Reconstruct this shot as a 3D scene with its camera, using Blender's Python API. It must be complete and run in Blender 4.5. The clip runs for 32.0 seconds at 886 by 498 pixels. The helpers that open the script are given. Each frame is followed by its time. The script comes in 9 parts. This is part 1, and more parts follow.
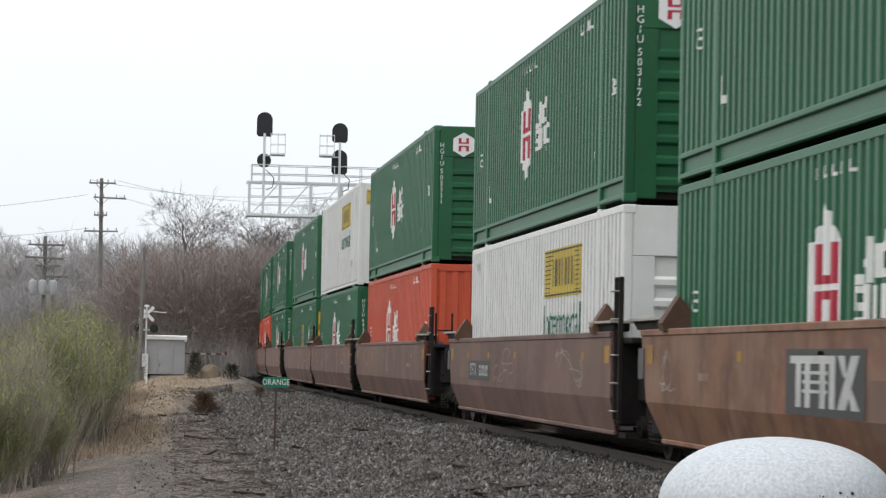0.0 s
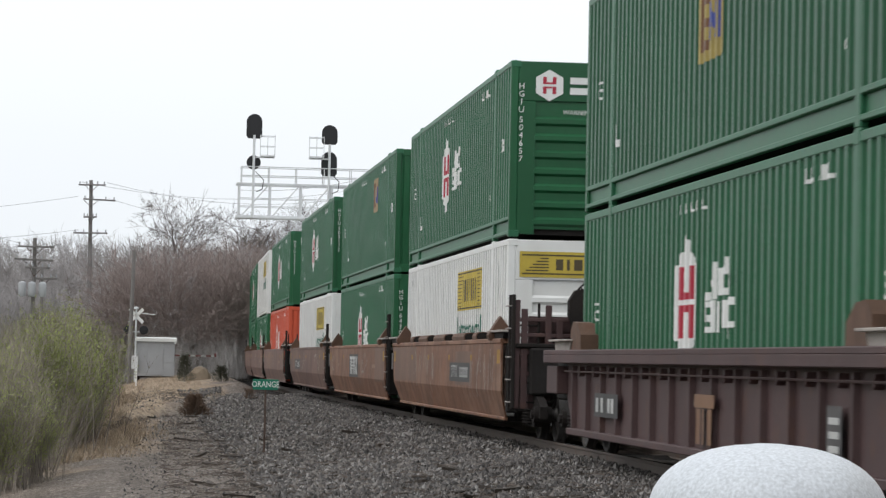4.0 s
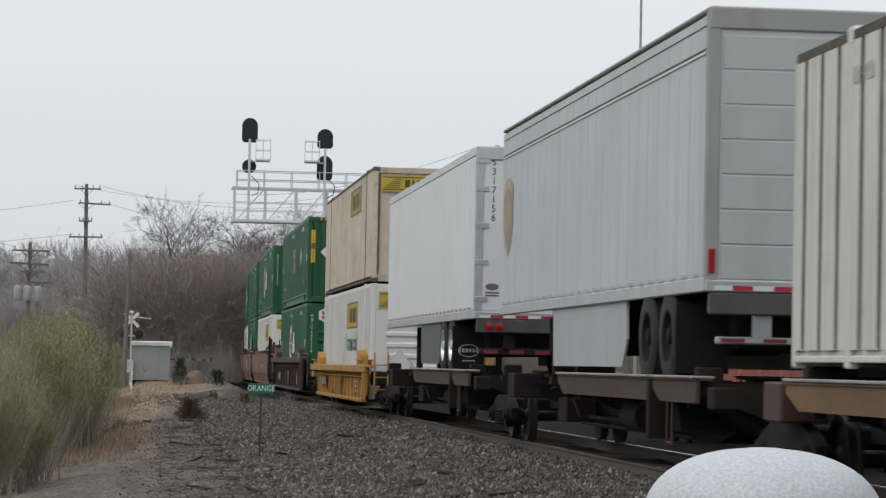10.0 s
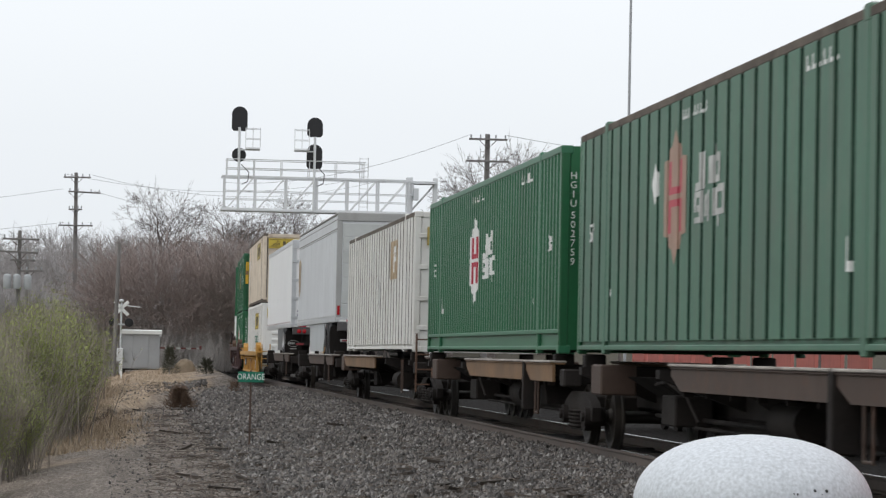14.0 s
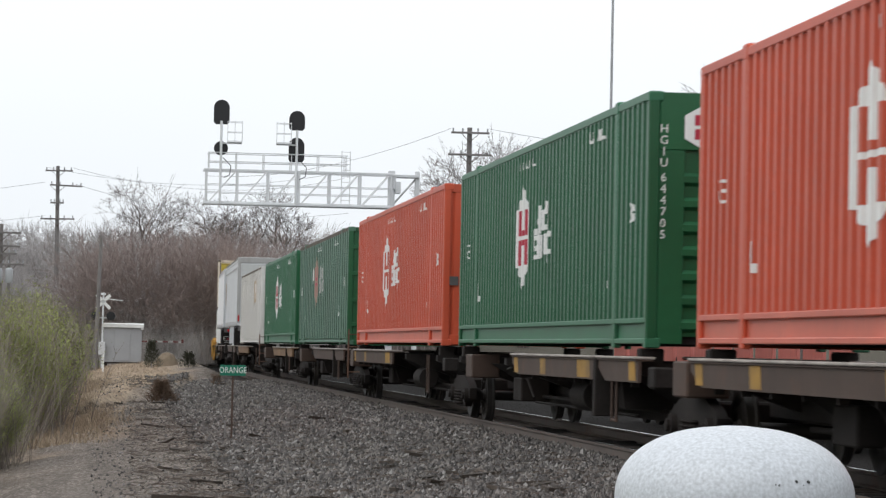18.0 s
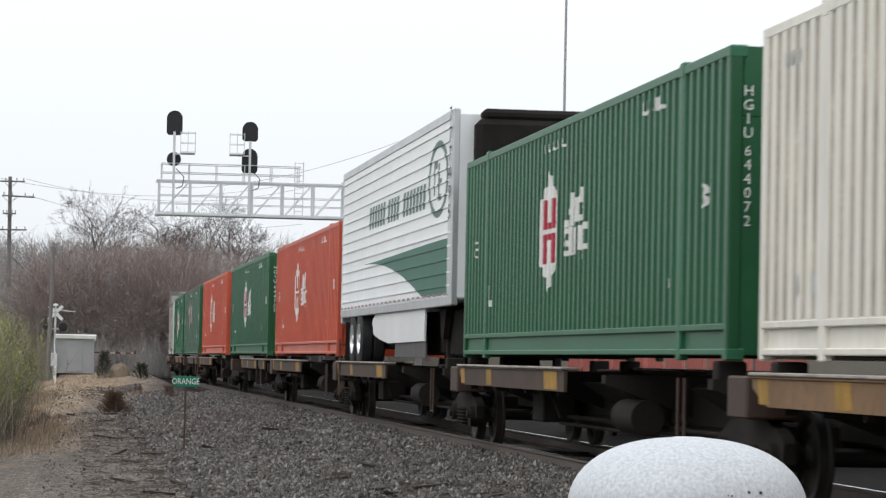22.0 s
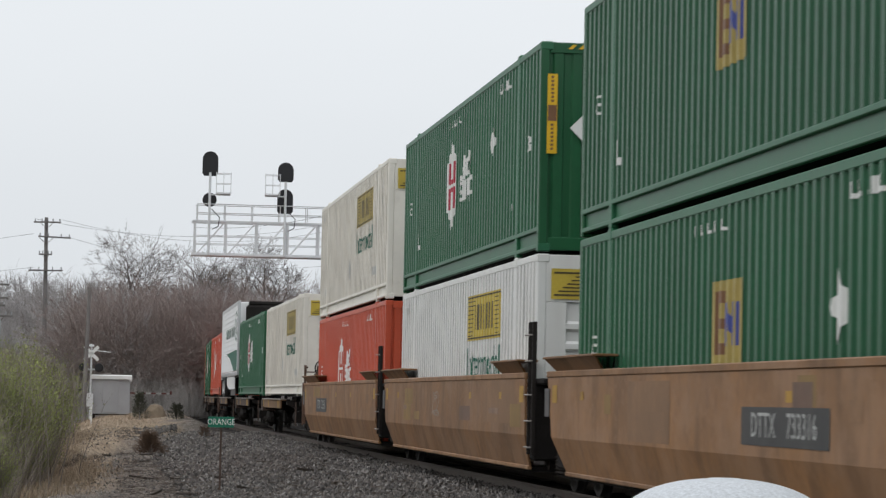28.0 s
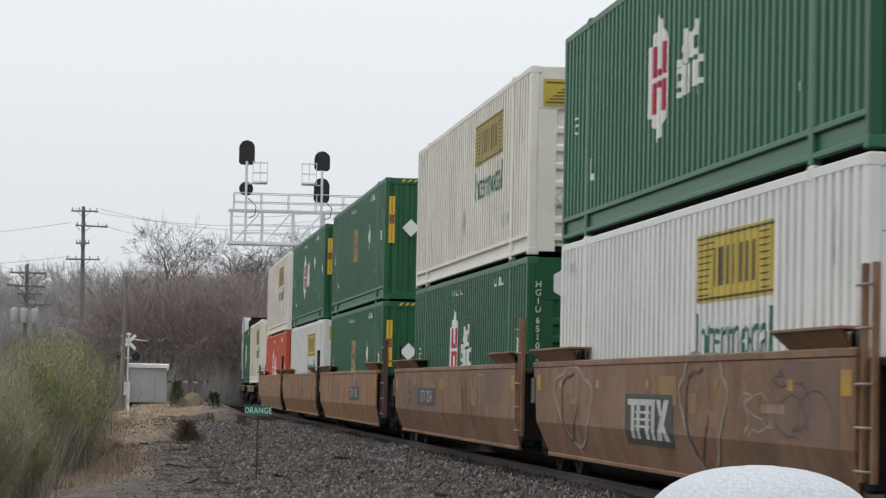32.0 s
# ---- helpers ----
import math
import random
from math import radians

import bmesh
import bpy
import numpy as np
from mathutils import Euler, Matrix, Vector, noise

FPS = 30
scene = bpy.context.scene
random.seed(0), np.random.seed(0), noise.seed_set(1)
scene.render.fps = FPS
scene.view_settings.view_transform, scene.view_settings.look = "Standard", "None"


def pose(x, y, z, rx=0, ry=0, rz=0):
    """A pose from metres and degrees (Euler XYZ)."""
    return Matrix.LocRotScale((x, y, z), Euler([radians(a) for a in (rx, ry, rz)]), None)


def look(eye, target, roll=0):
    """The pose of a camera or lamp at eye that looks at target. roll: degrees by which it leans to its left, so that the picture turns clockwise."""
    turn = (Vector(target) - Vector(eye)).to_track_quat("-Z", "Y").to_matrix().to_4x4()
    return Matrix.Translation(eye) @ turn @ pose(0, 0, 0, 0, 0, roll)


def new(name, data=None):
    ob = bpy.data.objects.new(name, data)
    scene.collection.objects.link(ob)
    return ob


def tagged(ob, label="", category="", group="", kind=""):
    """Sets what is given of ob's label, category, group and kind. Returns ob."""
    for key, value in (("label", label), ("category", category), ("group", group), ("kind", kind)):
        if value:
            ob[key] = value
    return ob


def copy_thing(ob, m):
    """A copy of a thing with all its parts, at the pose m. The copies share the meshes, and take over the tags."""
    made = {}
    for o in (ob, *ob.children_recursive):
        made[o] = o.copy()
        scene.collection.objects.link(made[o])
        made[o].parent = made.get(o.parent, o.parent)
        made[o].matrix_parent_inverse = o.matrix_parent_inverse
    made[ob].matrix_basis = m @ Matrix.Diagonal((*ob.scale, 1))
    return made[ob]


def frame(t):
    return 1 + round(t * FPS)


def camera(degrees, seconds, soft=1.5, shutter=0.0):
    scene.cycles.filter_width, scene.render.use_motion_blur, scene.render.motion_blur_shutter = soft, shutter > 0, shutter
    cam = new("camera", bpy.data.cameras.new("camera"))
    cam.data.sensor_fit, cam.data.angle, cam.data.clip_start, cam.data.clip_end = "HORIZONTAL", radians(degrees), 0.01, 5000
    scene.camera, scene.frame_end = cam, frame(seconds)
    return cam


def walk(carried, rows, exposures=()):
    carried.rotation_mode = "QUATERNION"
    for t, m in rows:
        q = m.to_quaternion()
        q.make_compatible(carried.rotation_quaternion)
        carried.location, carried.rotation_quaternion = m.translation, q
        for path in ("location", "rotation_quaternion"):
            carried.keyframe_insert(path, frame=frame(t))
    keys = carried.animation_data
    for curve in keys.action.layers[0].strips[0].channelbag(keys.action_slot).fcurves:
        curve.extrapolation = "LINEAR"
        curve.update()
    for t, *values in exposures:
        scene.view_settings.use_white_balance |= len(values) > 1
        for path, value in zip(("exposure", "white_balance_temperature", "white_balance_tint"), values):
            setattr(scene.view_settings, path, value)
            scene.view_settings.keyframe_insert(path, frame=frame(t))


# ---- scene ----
cam = camera(18.14, 32.0, soft=1.3, shutter=0.3)
EYE = (0.0, 0.0, 1.199)
ROLL = 1.174
# seconds, heading east of the straight track, tilt up
PAN = [
    (0.0, 6.225, 2.29), (0.5, 6.207, 2.398), (1.0, 6.242, 2.416), (1.5, 6.332, 2.309), (2.0, 6.421, 2.219), (2.5, 6.474, 2.166),
    (3.0, 6.493, 2.185), (3.5, 6.493, 2.256), (5.5, 6.154, 2.451), (6.0, 6.154, 2.451), (6.5, 6.189, 2.505), (7.0, 6.261, 2.541),
    (7.5, 6.313, 2.594), (8.0, 6.367, 2.629), (8.5, 6.421, 2.594), (9.0, 6.457, 2.541), (9.5, 6.493, 2.487), (10.0, 6.528, 2.416),
    (10.5, 6.564, 2.416), (11.0, 6.599, 2.344), (11.5, 6.671, 2.273), (12.0, 6.724, 2.202), (12.5, 6.778, 2.095), (13.0, 6.778, 2.095),
    (13.5, 6.724, 2.148), (14.0, 6.742, 2.185), (14.5, 6.706, 2.131), (16.5, 6.671, 1.756), (17.0, 6.795, 1.792), (17.5, 6.956, 1.934),
    (18.0, 7.115, 2.059), (18.5, 7.276, 2.148), (19.0, 7.419, 2.219), (19.5, 7.579, 2.237), (20.0, 7.757, 2.256), (20.5, 7.917, 2.202),
    (21.0, 8.023, 2.202), (21.5, 8.059, 2.219), (22.0, 8.077, 2.309), (22.5, 8.006, 2.416), (23.0, 7.988, 2.522), (23.5, 7.952, 2.576),
    (24.0, 7.952, 2.629), (24.5, 7.97, 2.719), (25.0, 7.988, 2.826), (25.5, 7.935, 2.88), (27.5, 7.49, 2.987), (28.0, 7.329, 3.129),
    (28.5, 7.081, 3.129), (29.0, 6.902, 3.076), (29.5, 6.831, 3.022), (30.0, 6.813, 2.968), (30.5, 6.795, 2.897), (31.0, 6.742, 2.88),
    (31.5, 6.671, 2.861), (32.0, 6.581, 2.88)]


# seconds and the few millimetres by which the tripod head sways
SWAY_T, SWAY_Z = (0, 3, 8, 13, 14.5, 17.5, 19, 25, 32), (-0.003, 0.004, 0.004, 0.004, 0.001, -0.0005, -0.0035, 0.0, -0.003)


def aimed(t, yaw, tilt):
    y, p = radians(yaw), radians(tilt)
    way = Vector((math.sin(y) * math.cos(p), math.cos(y) * math.cos(p), math.sin(p)))
    eye = Vector(EYE) + Vector((0, 0, float(np.interp(t, SWAY_T, SWAY_Z))))
    return look(eye, eye + way * 10, ROLL)


EXPOSURES = [(0.0, 0.2), (3.5, 0.18), (6.0, 0.14), (7.0, -0.02), (9.0, -0.15), (10.0, -0.2), (11.5, -0.08), (13.0, 0.04), (14.5, 0.08), (17.0, 0.22), (19.0, 0.13), (21.0, 0.06), (22.0, 0.18), (23.0, -0.03), (25.0, -0.2), (28.0, -0.12), (29.0, -0.05), (30.0, 0.15), (31.0, 0.15), (32.0, -0.08)]
walk(cam, [(t, aimed(t, a, b)) for t, a, b in PAN], EXPOSURES)

# ---- daylight: an even overcast sky and a weak, wide sun behind it ----
world = bpy.data.worlds.new("overcast_sky")
scene.world = world
world.use_nodes = True
wn, wl = world.node_tree.nodes, world.node_tree.links
wn.clear()
w_out, w_bg = wn.new("ShaderNodeOutputWorld"), wn.new("ShaderNodeBackground")
w_sky, w_hue, w_mix = wn.new("ShaderNodeTexSky"), wn.new("ShaderNodeHueSaturation"), wn.new("ShaderNodeMix")
w_co, w_sep, w_ramp = wn.new("ShaderNodeTexCoord"), wn.new("ShaderNodeSeparateXYZ"), wn.new("ShaderNodeValToRGB")
w_noise, w_map, w_add = wn.new("ShaderNodeTexNoise"), wn.new("ShaderNodeMapping"), wn.new("ShaderNodeMix")
w_sky.sky_type, w_sky.sun_disc = "NISHITA", False
w_sky.sun_elevation, w_sky.sun_rotation = radians(50), radians(-120)
w_sky.air_density, w_sky.dust_density = 1.0, 4.0
w_hue.inputs["Saturation"].default_value = 0.15
w_hue.inputs["Value"].default_value = 0.12
w_ramp.color_ramp.elements[0].position, w_ramp.color_ramp.elements[0].color = 0.0, (0.885, 0.93, 0.975, 1)
w_ramp.color_ramp.elements[1].position, w_ramp.color_ramp.elements[1].color = 1.0, (1.35, 1.40, 1.47, 1)
e = w_ramp.color_ramp.elements.new(0.13)
e.color = (1.00, 1.045, 1.09, 1)
w_map.inputs["Scale"].default_value = (1.0, 1.0, 3.0)
w_noise.inputs["Scale"].default_value, w_noise.inputs["Detail"].default_value = 2.2, 4.0
w_mix.data_type, w_add.data_type, w_add.blend_type = "RGBA", "RGBA", "MULTIPLY"
w_mix.inputs["Factor"].default_value, w_add.inputs["Factor"].default_value = 0.9, 0.12
wl.new(w_co.outputs["Generated"], w_sep.inputs[0])
wl.new(w_sep.outputs["Z"], w_ramp.inputs["Fac"])
wl.new(w_co.outputs["Generated"], w_map.inputs["Vector"])
wl.new(w_map.outputs[0], w_noise.inputs["Vector"])
wl.new(w_sky.outputs[0], w_hue.inputs["Color"])
wl.new(w_hue.outputs[0], w_mix.inputs["A"])
wl.new(w_ramp.outputs["Color"], w_add.inputs["A"])
wl.new(w_noise.outputs["Fac"], w_add.inputs["B"])
wl.new(w_add.outputs["Result"], w_mix.inputs["B"])
wl.new(w_mix.outputs["Result"], w_bg.inputs["Color"])
wl.new(w_bg.outputs[0], w_out.inputs["Surface"])
w_bg.inputs["Strength"].default_value = 1.0

sun = new("sun", bpy.data.lights.new("sun", "SUN"))
sun.data.energy, sun.data.angle, sun.data.color = 0.6, radians(40), (1.0, 0.97, 0.93)
sun.matrix_world = look((-60, -35, 75), (0, 0, 0))


# ---- materials ----
def mat(name, base, rough=0.6, metal=0.0, vary=0.18, scale=1.2, dirt=0.0, dirt_col=(0.09, 0.07, 0.05), bump=0.15, bump_scale=40.0,
        streak=0.0, rust=0.0, spec=0.4, tint=0.0, scuff=0.0):
    """A weathered surface: two scales of variation, run-down streaks, rust patches and fine relief, at object scale."""
    m = bpy.data.materials.new(name)
    m.use_nodes = True
    n, k = m.node_tree.nodes, m.node_tree.links
    b = n["Principled BSDF"]
    b.inputs["Roughness"].default_value, b.inputs["Metallic"].default_value = rough, metal
    b.inputs["Specular IOR Level"].default_value = spec
    co = n.new("ShaderNodeTexCoord").outputs["Object"]

    def noise_of(sc, stretch=(1, 1, 1), detail=5.0):
        mp, t = n.new("ShaderNodeMapping"), n.new("ShaderNodeTexNoise")
        mp.inputs["Scale"].default_value = stretch
        t.inputs["Scale"].default_value, t.inputs["Detail"].default_value = sc, detail
        info = n.new("ShaderNodeObjectInfo")
        mul = n.new("ShaderNodeMath")
        mul.operation, mul.inputs[1].default_value = "MULTIPLY", 37.0
        k.new(info.outputs["Random"], mul.inputs[0])
        k.new(mul.outputs[0], mp.inputs["Location"])
        k.new(co, mp.inputs["Vector"])
        k.new(mp.outputs[0], t.inputs["Vector"])
        return t.outputs["Fac"]

    def blend(fac, a, c, gain=1.0, lo=0.35, hi=0.7):
        r, mx = n.new("ShaderNodeMapRange"), n.new("ShaderNodeMix")
        r.inputs["From Min"].default_value, r.inputs["From Max"].default_value = lo, hi
        r.inputs["To Max"].default_value = gain
        k.new(fac, r.inputs["Value"])
        mx.data_type = "RGBA"
        k.new(r.outputs[0], mx.inputs["Factor"])
        for sock, v in (("A", a), ("B", c)):
            if isinstance(v, tuple):
                mx.inputs[sock].default_value = (*v, 1)
            else:
                k.new(v, mx.inputs[sock])
        return mx.outputs["Result"]

    lo = tuple(c * (1 - vary) for c in base)
    hi = tuple(min(1.0, c * (1 + vary * 0.8)) for c in base)
    col = blend(noise_of(scale), lo, hi, 1.0, 0.3, 0.7)
    col = blend(noise_of(scale * 14), col, tuple(c * (1 - vary) for c in base), 0.5)
    if streak:
        col = blend(noise_of(2.2, (1, 3.0, 0.12)), col, dirt_col, streak, 0.48, 0.78)
    if dirt:
        col = blend(noise_of(0.9, (1, 1, 1.6), 8.0), col, dirt_col, dirt, 0.5, 0.75)
    if rust:
        col = blend(noise_of(3.2, (1, 1, 1), 9.0), col, (0.10, 0.042, 0.022), rust, 0.56, 0.66)
    if scuff:
        pale = (base[0] * 0.7 + 0.11, base[1] * 0.7 + 0.080, base[2] * 0.7 + 0.062)
        col = blend(noise_of(0.8, (1, 1, 1.6), 8.0), col, pale, scuff, 0.47, 0.62)
        col = blend(noise_of(2.4, (1, 1, 0.35), 8.0), col, tuple(0.45 * c for c in base), scuff, 0.50, 0.68)
        col = blend(noise_of(9.0, (1, 0.6, 1), 8.0), col, pale, scuff * 0.6, 0.54, 0.70)
    if tint:
        hs, info, r = n.new("ShaderNodeHueSaturation"), n.new("ShaderNodeObjectInfo"), n.new("ShaderNodeMapRange")
        r.inputs["To Min"].default_value, r.inputs["To Max"].default_value = 1 - tint, 1 + tint
        k.new(info.outputs["Random"], r.inputs["Value"])
        k.new(r.outputs[0], hs.inputs["Value"])
        k.new(col, hs.inputs["Color"])
        col = hs.outputs[0]
    k.new(col, b.inputs["Base Color"])
    if bump:
        bp = n.new("ShaderNodeBump")
        bp.inputs["Strength"].default_value, bp.inputs["Distance"].default_value = bump, 0.01
        k.new(noise_of(bump_scale), bp.inputs["Height"])
        k.new(bp.outputs[0], b.inputs["Normal"])
    return m


GREEN = mat("green_container_paint", (0.014, 0.105, 0.045), 0.42, vary=0.14, scale=0.5, streak=0.12, dirt=0.10, dirt_col=(0.06, 0.085, 0.06), bump=0.06, tint=0.12)
GREEN_END = mat("green_end_paint", (0.012, 0.095, 0.036), 0.42, vary=0.16, scale=0.6, streak=0.12, dirt=0.12, dirt_col=(0.02, 0.04, 0.025), bump=0.06, tint=0.1)
OLD_GREEN = mat("faded_green_paint", (0.058, 0.150, 0.096), 0.55, vary=0.22, scale=0.6, streak=0.28, dirt=0.2, dirt_col=(0.14, 0.12, 0.10), bump=0.1)
RED = mat("orange_red_paint", (0.50, 0.075, 0.032), 0.45, vary=0.14, scale=0.5, streak=0.12, dirt=0.12, dirt_col=(0.38, 0.13, 0.09), bump=0.06, tint=0.05)
RED_LOW = mat("faded_red_paint", (0.52, 0.13, 0.085), 0.5, vary=0.12, scale=0.6, streak=0.15, bump=0.06)
GREEN_LOW = mat("faded_green_rail_paint", (0.022, 0.125, 0.06), 0.45, vary=0.12, scale=0.6, streak=0.15, bump=0.06)
WHITE = mat("white_container_paint", (0.70, 0.70, 0.68), 0.45, vary=0.06, scale=0.5, streak=0.16, dirt=0.12, dirt_col=(0.42, 0.37, 0.30), bump=0.05, tint=0.04)
CREAM = mat("dirty_cream_paint", (0.745, 0.715, 0.645), 0.5, vary=0.09, scale=0.6, streak=0.26, dirt=0.14, dirt_col=(0.40, 0.32, 0.23), rust=0.06, bump=0.06)
TAN = mat("grimy_tan_panel", (0.625, 0.54, 0.44), 0.6, spec=0.1, vary=0.14, scale=0.7, streak=0.42, dirt=0.35, dirt_col=(0.27, 0.20, 0.14), rust=0.2, bump=0.06)
REEFER_WHITE = mat("white_insulated_panel", (0.84, 0.85, 0.86), 0.45, spec=0.1, vary=0.05, scale=0.6, streak=0.12, dirt=0.06, dirt_col=(0.45, 0.45, 0.45), bump=0.03)
TRAILER_WHITE = mat("white_trailer_panel", (0.72, 0.72, 0.72), 0.45, spec=0.1, vary=0.05, scale=0.6, streak=0.14, dirt=0.06, dirt_col=(0.42, 0.42, 0.42), bump=0.03)
TRAILER_GREY = mat("grey_trailer_panel", (0.56, 0.572, 0.585), 0.5, spec=0.06, vary=0.08, scale=0.5, streak=0.3, dirt=0.1, dirt_col=(0.30, 0.31, 0.32), bump=0.03)
TRAILER_POST = mat("dull_grey_frame_paint", (0.34, 0.34, 0.33), 0.55, vary=0.12, scale=1.0, streak=0.25, bump=0.04)
TRAILER_DOOR = mat("pale_grey_door_paint", (0.47, 0.485, 0.475), 0.5, spec=0.1, vary=0.08, scale=0.6, streak=0.2, bump=0.03)
ALUMINIUM = mat("brushed_aluminium", (0.55, 0.56, 0.57), 0.38, metal=0.7, vary=0.1, scale=1.5, streak=0.15, bump=0.05)
WELL = mat("brown_well_paint", (0.212, 0.094, 0.048), 0.62, vary=0.32, scale=0.7, streak=0.4, dirt=0.45, dirt_col=(0.12, 0.064, 0.050), rust=0.4, scuff=0.75, bump=0.12, tint=0.12)
WELL_TAWNY = mat("tawny_well_paint", (0.212, 0.106, 0.052), 0.62, vary=0.34, scale=0.7, streak=0.4, dirt=0.45, dirt_col=(0.13, 0.078, 0.052), rust=0.35, scuff=0.6, bump=0.12, tint=0.1)
WELL_PLUM = mat("plum_brown_well_paint", (0.155, 0.084, 0.064), 0.64, vary=0.3, scale=0.8, streak=0.4, dirt=0.4, dirt_col=(0.085, 0.055, 0.05), rust=0.3, bump=0.12, tint=0.1, scuff=0.35)
WELL_DARK = mat("dark_brown_well_paint", (0.072, 0.038, 0.037), 0.65, vary=0.25, scale=0.9, streak=0.35, dirt=0.3, dirt_col=(0.06, 0.04, 0.04), rust=0.3, bump=0.12)
WELL_OCHRE = mat("ochre_well_paint", (0.252, 0.124, 0.048), 0.62, vary=0.28, scale=0.7, streak=0.34, dirt=0.4, dirt_col=(0.13, 0.08, 0.05), rust=0.3, scuff=0.6, bump=0.12, tint=0.1)
YELLOW_STEEL = mat("yellow_railcar_paint", (0.44, 0.235, 0.045), 0.5, vary=0.16, scale=0.9, streak=0.35, dirt=0.3, dirt_col=(0.22, 0.12, 0.04), rust=0.45, bump=0.1)
SPINE_TAN = mat("ochre_spine_paint", (0.19, 0.108, 0.052), 0.7, vary=0.3, scale=0.8, streak=0.4, dirt=0.5, dirt_col=(0.08, 0.055, 0.04), rust=0.3, bump=0.15)
SPINE = mat("grimy_spine_paint", (0.060, 0.036, 0.026), 0.7, vary=0.25, scale=0.8, streak=0.4, dirt=0.5, dirt_col=(0.07, 0.05, 0.04), rust=0.3, bump=0.15)
TRUCK = mat("dark_greasy_steel", (0.024, 0.0205, 0.019), 0.8, spec=0.12, metal=0.0, vary=0.35, scale=2.0, dirt=0.4, dirt_col=(0.032, 0.023, 0.018), bump=0.3)
BLACK = mat("black_grime", (0.024, 0.0215, 0.0205), 0.9, spec=0.08, vary=0.3, scale=2.0, bump=0.2)
WHEEL = mat("worn_wheel_steel", (0.026, 0.023, 0.021), 0.55, metal=0.4, vary=0.25, scale=3.0, dirt=0.4, bump=0.1)
RAIL = mat("rail_steel", (0.115, 0.09, 0.076), 0.6, metal=0.2, vary=0.2, scale=0.8, rust=0.4, bump=0.15)
SHINE = mat("polished_rail_head", (0.55, 0.55, 0.56), 0.22, metal=1.0, vary=0.08, scale=2.0, bump=0.02)
TIE = mat("creosoted_tie", (0.06, 0.045, 0.036), 0.85, vary=0.35, scale=2.0, dirt=0.3, bump=0.4, tint=0.3)
RUBBER = mat("tyre_rubber", (0.022, 0.022, 0.023), 0.75, vary=0.25, scale=4.0, bump=0.2)
RIM = mat("bright_wheel_rim", (0.72, 0.72, 0.72), 0.3, metal=0.5, vary=0.1, bump=0.03)
MARK_WHITE = mat("white_marking", (0.74, 0.74, 0.72), 0.55, vary=0.08, scale=2.0, bump=0.03)
MARK_GREY = mat("pale_grey_marking", (0.48, 0.48, 0.46), 0.6, vary=0.25, scale=3.0, bump=0.05)
MARK_RED = mat("crimson_marking", (0.42, 0.025, 0.05), 0.5, vary=0.1, scale=2.0, bump=0.03)
MARK_BLACK = mat("black_marking", (0.025, 0.025, 0.025), 0.6, vary=0.2, scale=2.0, bump=0.03)
MARK_YELLOW = mat("yellow_marking", (0.72, 0.44, 0.02), 0.5, vary=0.12, scale=2.0, streak=0.12, bump=0.03)
MARK_GREEN = mat("dark_green_marking", (0.02, 0.13, 0.085), 0.5, vary=0.1, scale=2.0, bump=0.03)
MARK_BLUE = mat("blue_marking", (0.06, 0.08, 0.30), 0.5, vary=0.1, bump=0.03)
MARK_BROWN = mat("brown_marking", (0.20, 0.10, 0.05), 0.5, vary=0.15, bump=0.03)
FADED_YELLOW = mat("faded_yellow_marking", (0.40, 0.31, 0.095), 0.6, vary=0.18, scale=2.5, streak=0.25, bump=0.03)
FADED_TAN = mat("faded_tan_marking", (0.40, 0.29, 0.17), 0.6, vary=0.2, scale=2.5, streak=0.3, bump=0.03)
DIRTY_YELLOW = mat("dirty_yellow_stripe", (0.36, 0.20, 0.035), 0.7, vary=0.3, scale=3.0, dirt=0.7, dirt_col=(0.10, 0.07, 0.045), bump=0.05)
CHALK = mat("chalky_scrawl", (0.29, 0.195, 0.145), 0.8, vary=0.3, scale=3.0, bump=0.05)
SILVER = mat("silver_painted_steel", (0.66, 0.67, 0.68), 0.42, metal=0.35, vary=0.1, scale=1.5, streak=0.12, bump=0.05)
CABIN = mat("grey_cabinet_aluminium", (0.36, 0.365, 0.375), 0.42, metal=0.25, vary=0.08, scale=1.0, streak=0.1, bump=0.04)
SIGNAL_BLACK = mat("black_signal_paint", (0.016, 0.016, 0.018), 0.5, vary=0.2, bump=0.05)
# weathered wood, raised to a lighter grey that includes the far poles' haze
POLE_WOOD = mat("weathered_hazed_wood", (0.19, 0.178, 0.172), 0.85, vary=0.25, scale=1.5, streak=0.3, bump=0.3)
WIRE = mat("overhead_wire", (0.10, 0.10, 0.11), 0.6, bump=0.0)
CERAMIC = mat("grey_transformer_paint", (0.33, 0.34, 0.35), 0.45, vary=0.1, bump=0.04)
SIGN_GREEN = mat("green_sign_face", (0.006, 0.165, 0.10), 0.4, vary=0.1, scale=2.0, bump=0.03)
POST_RUST = mat("rusty_post_steel", (0.08, 0.052, 0.040), 0.8, vary=0.3, scale=4.0, rust=0.5, bump=0.2)
DOME_WHITE = mat("white_speckled_plastic", (0.55, 0.575, 0.605), 0.42, vary=0.24, scale=190.0, dirt=0.10, dirt_col=(0.38, 0.39, 0.40), bump=0.12, bump_scale=160.0)
GUIDE_RUST = mat("rusty_guide_steel", (0.115, 0.062, 0.04), 0.75, vary=0.3, scale=3.0, rust=0.5, bump=0.2)
SHELF_EDGE = mat("worn_shelf_edge", (0.36, 0.32, 0.29), 0.7, vary=0.3, scale=3.0, dirt=0.4, dirt_col=(0.09, 0.07, 0.06), bump=0.1)
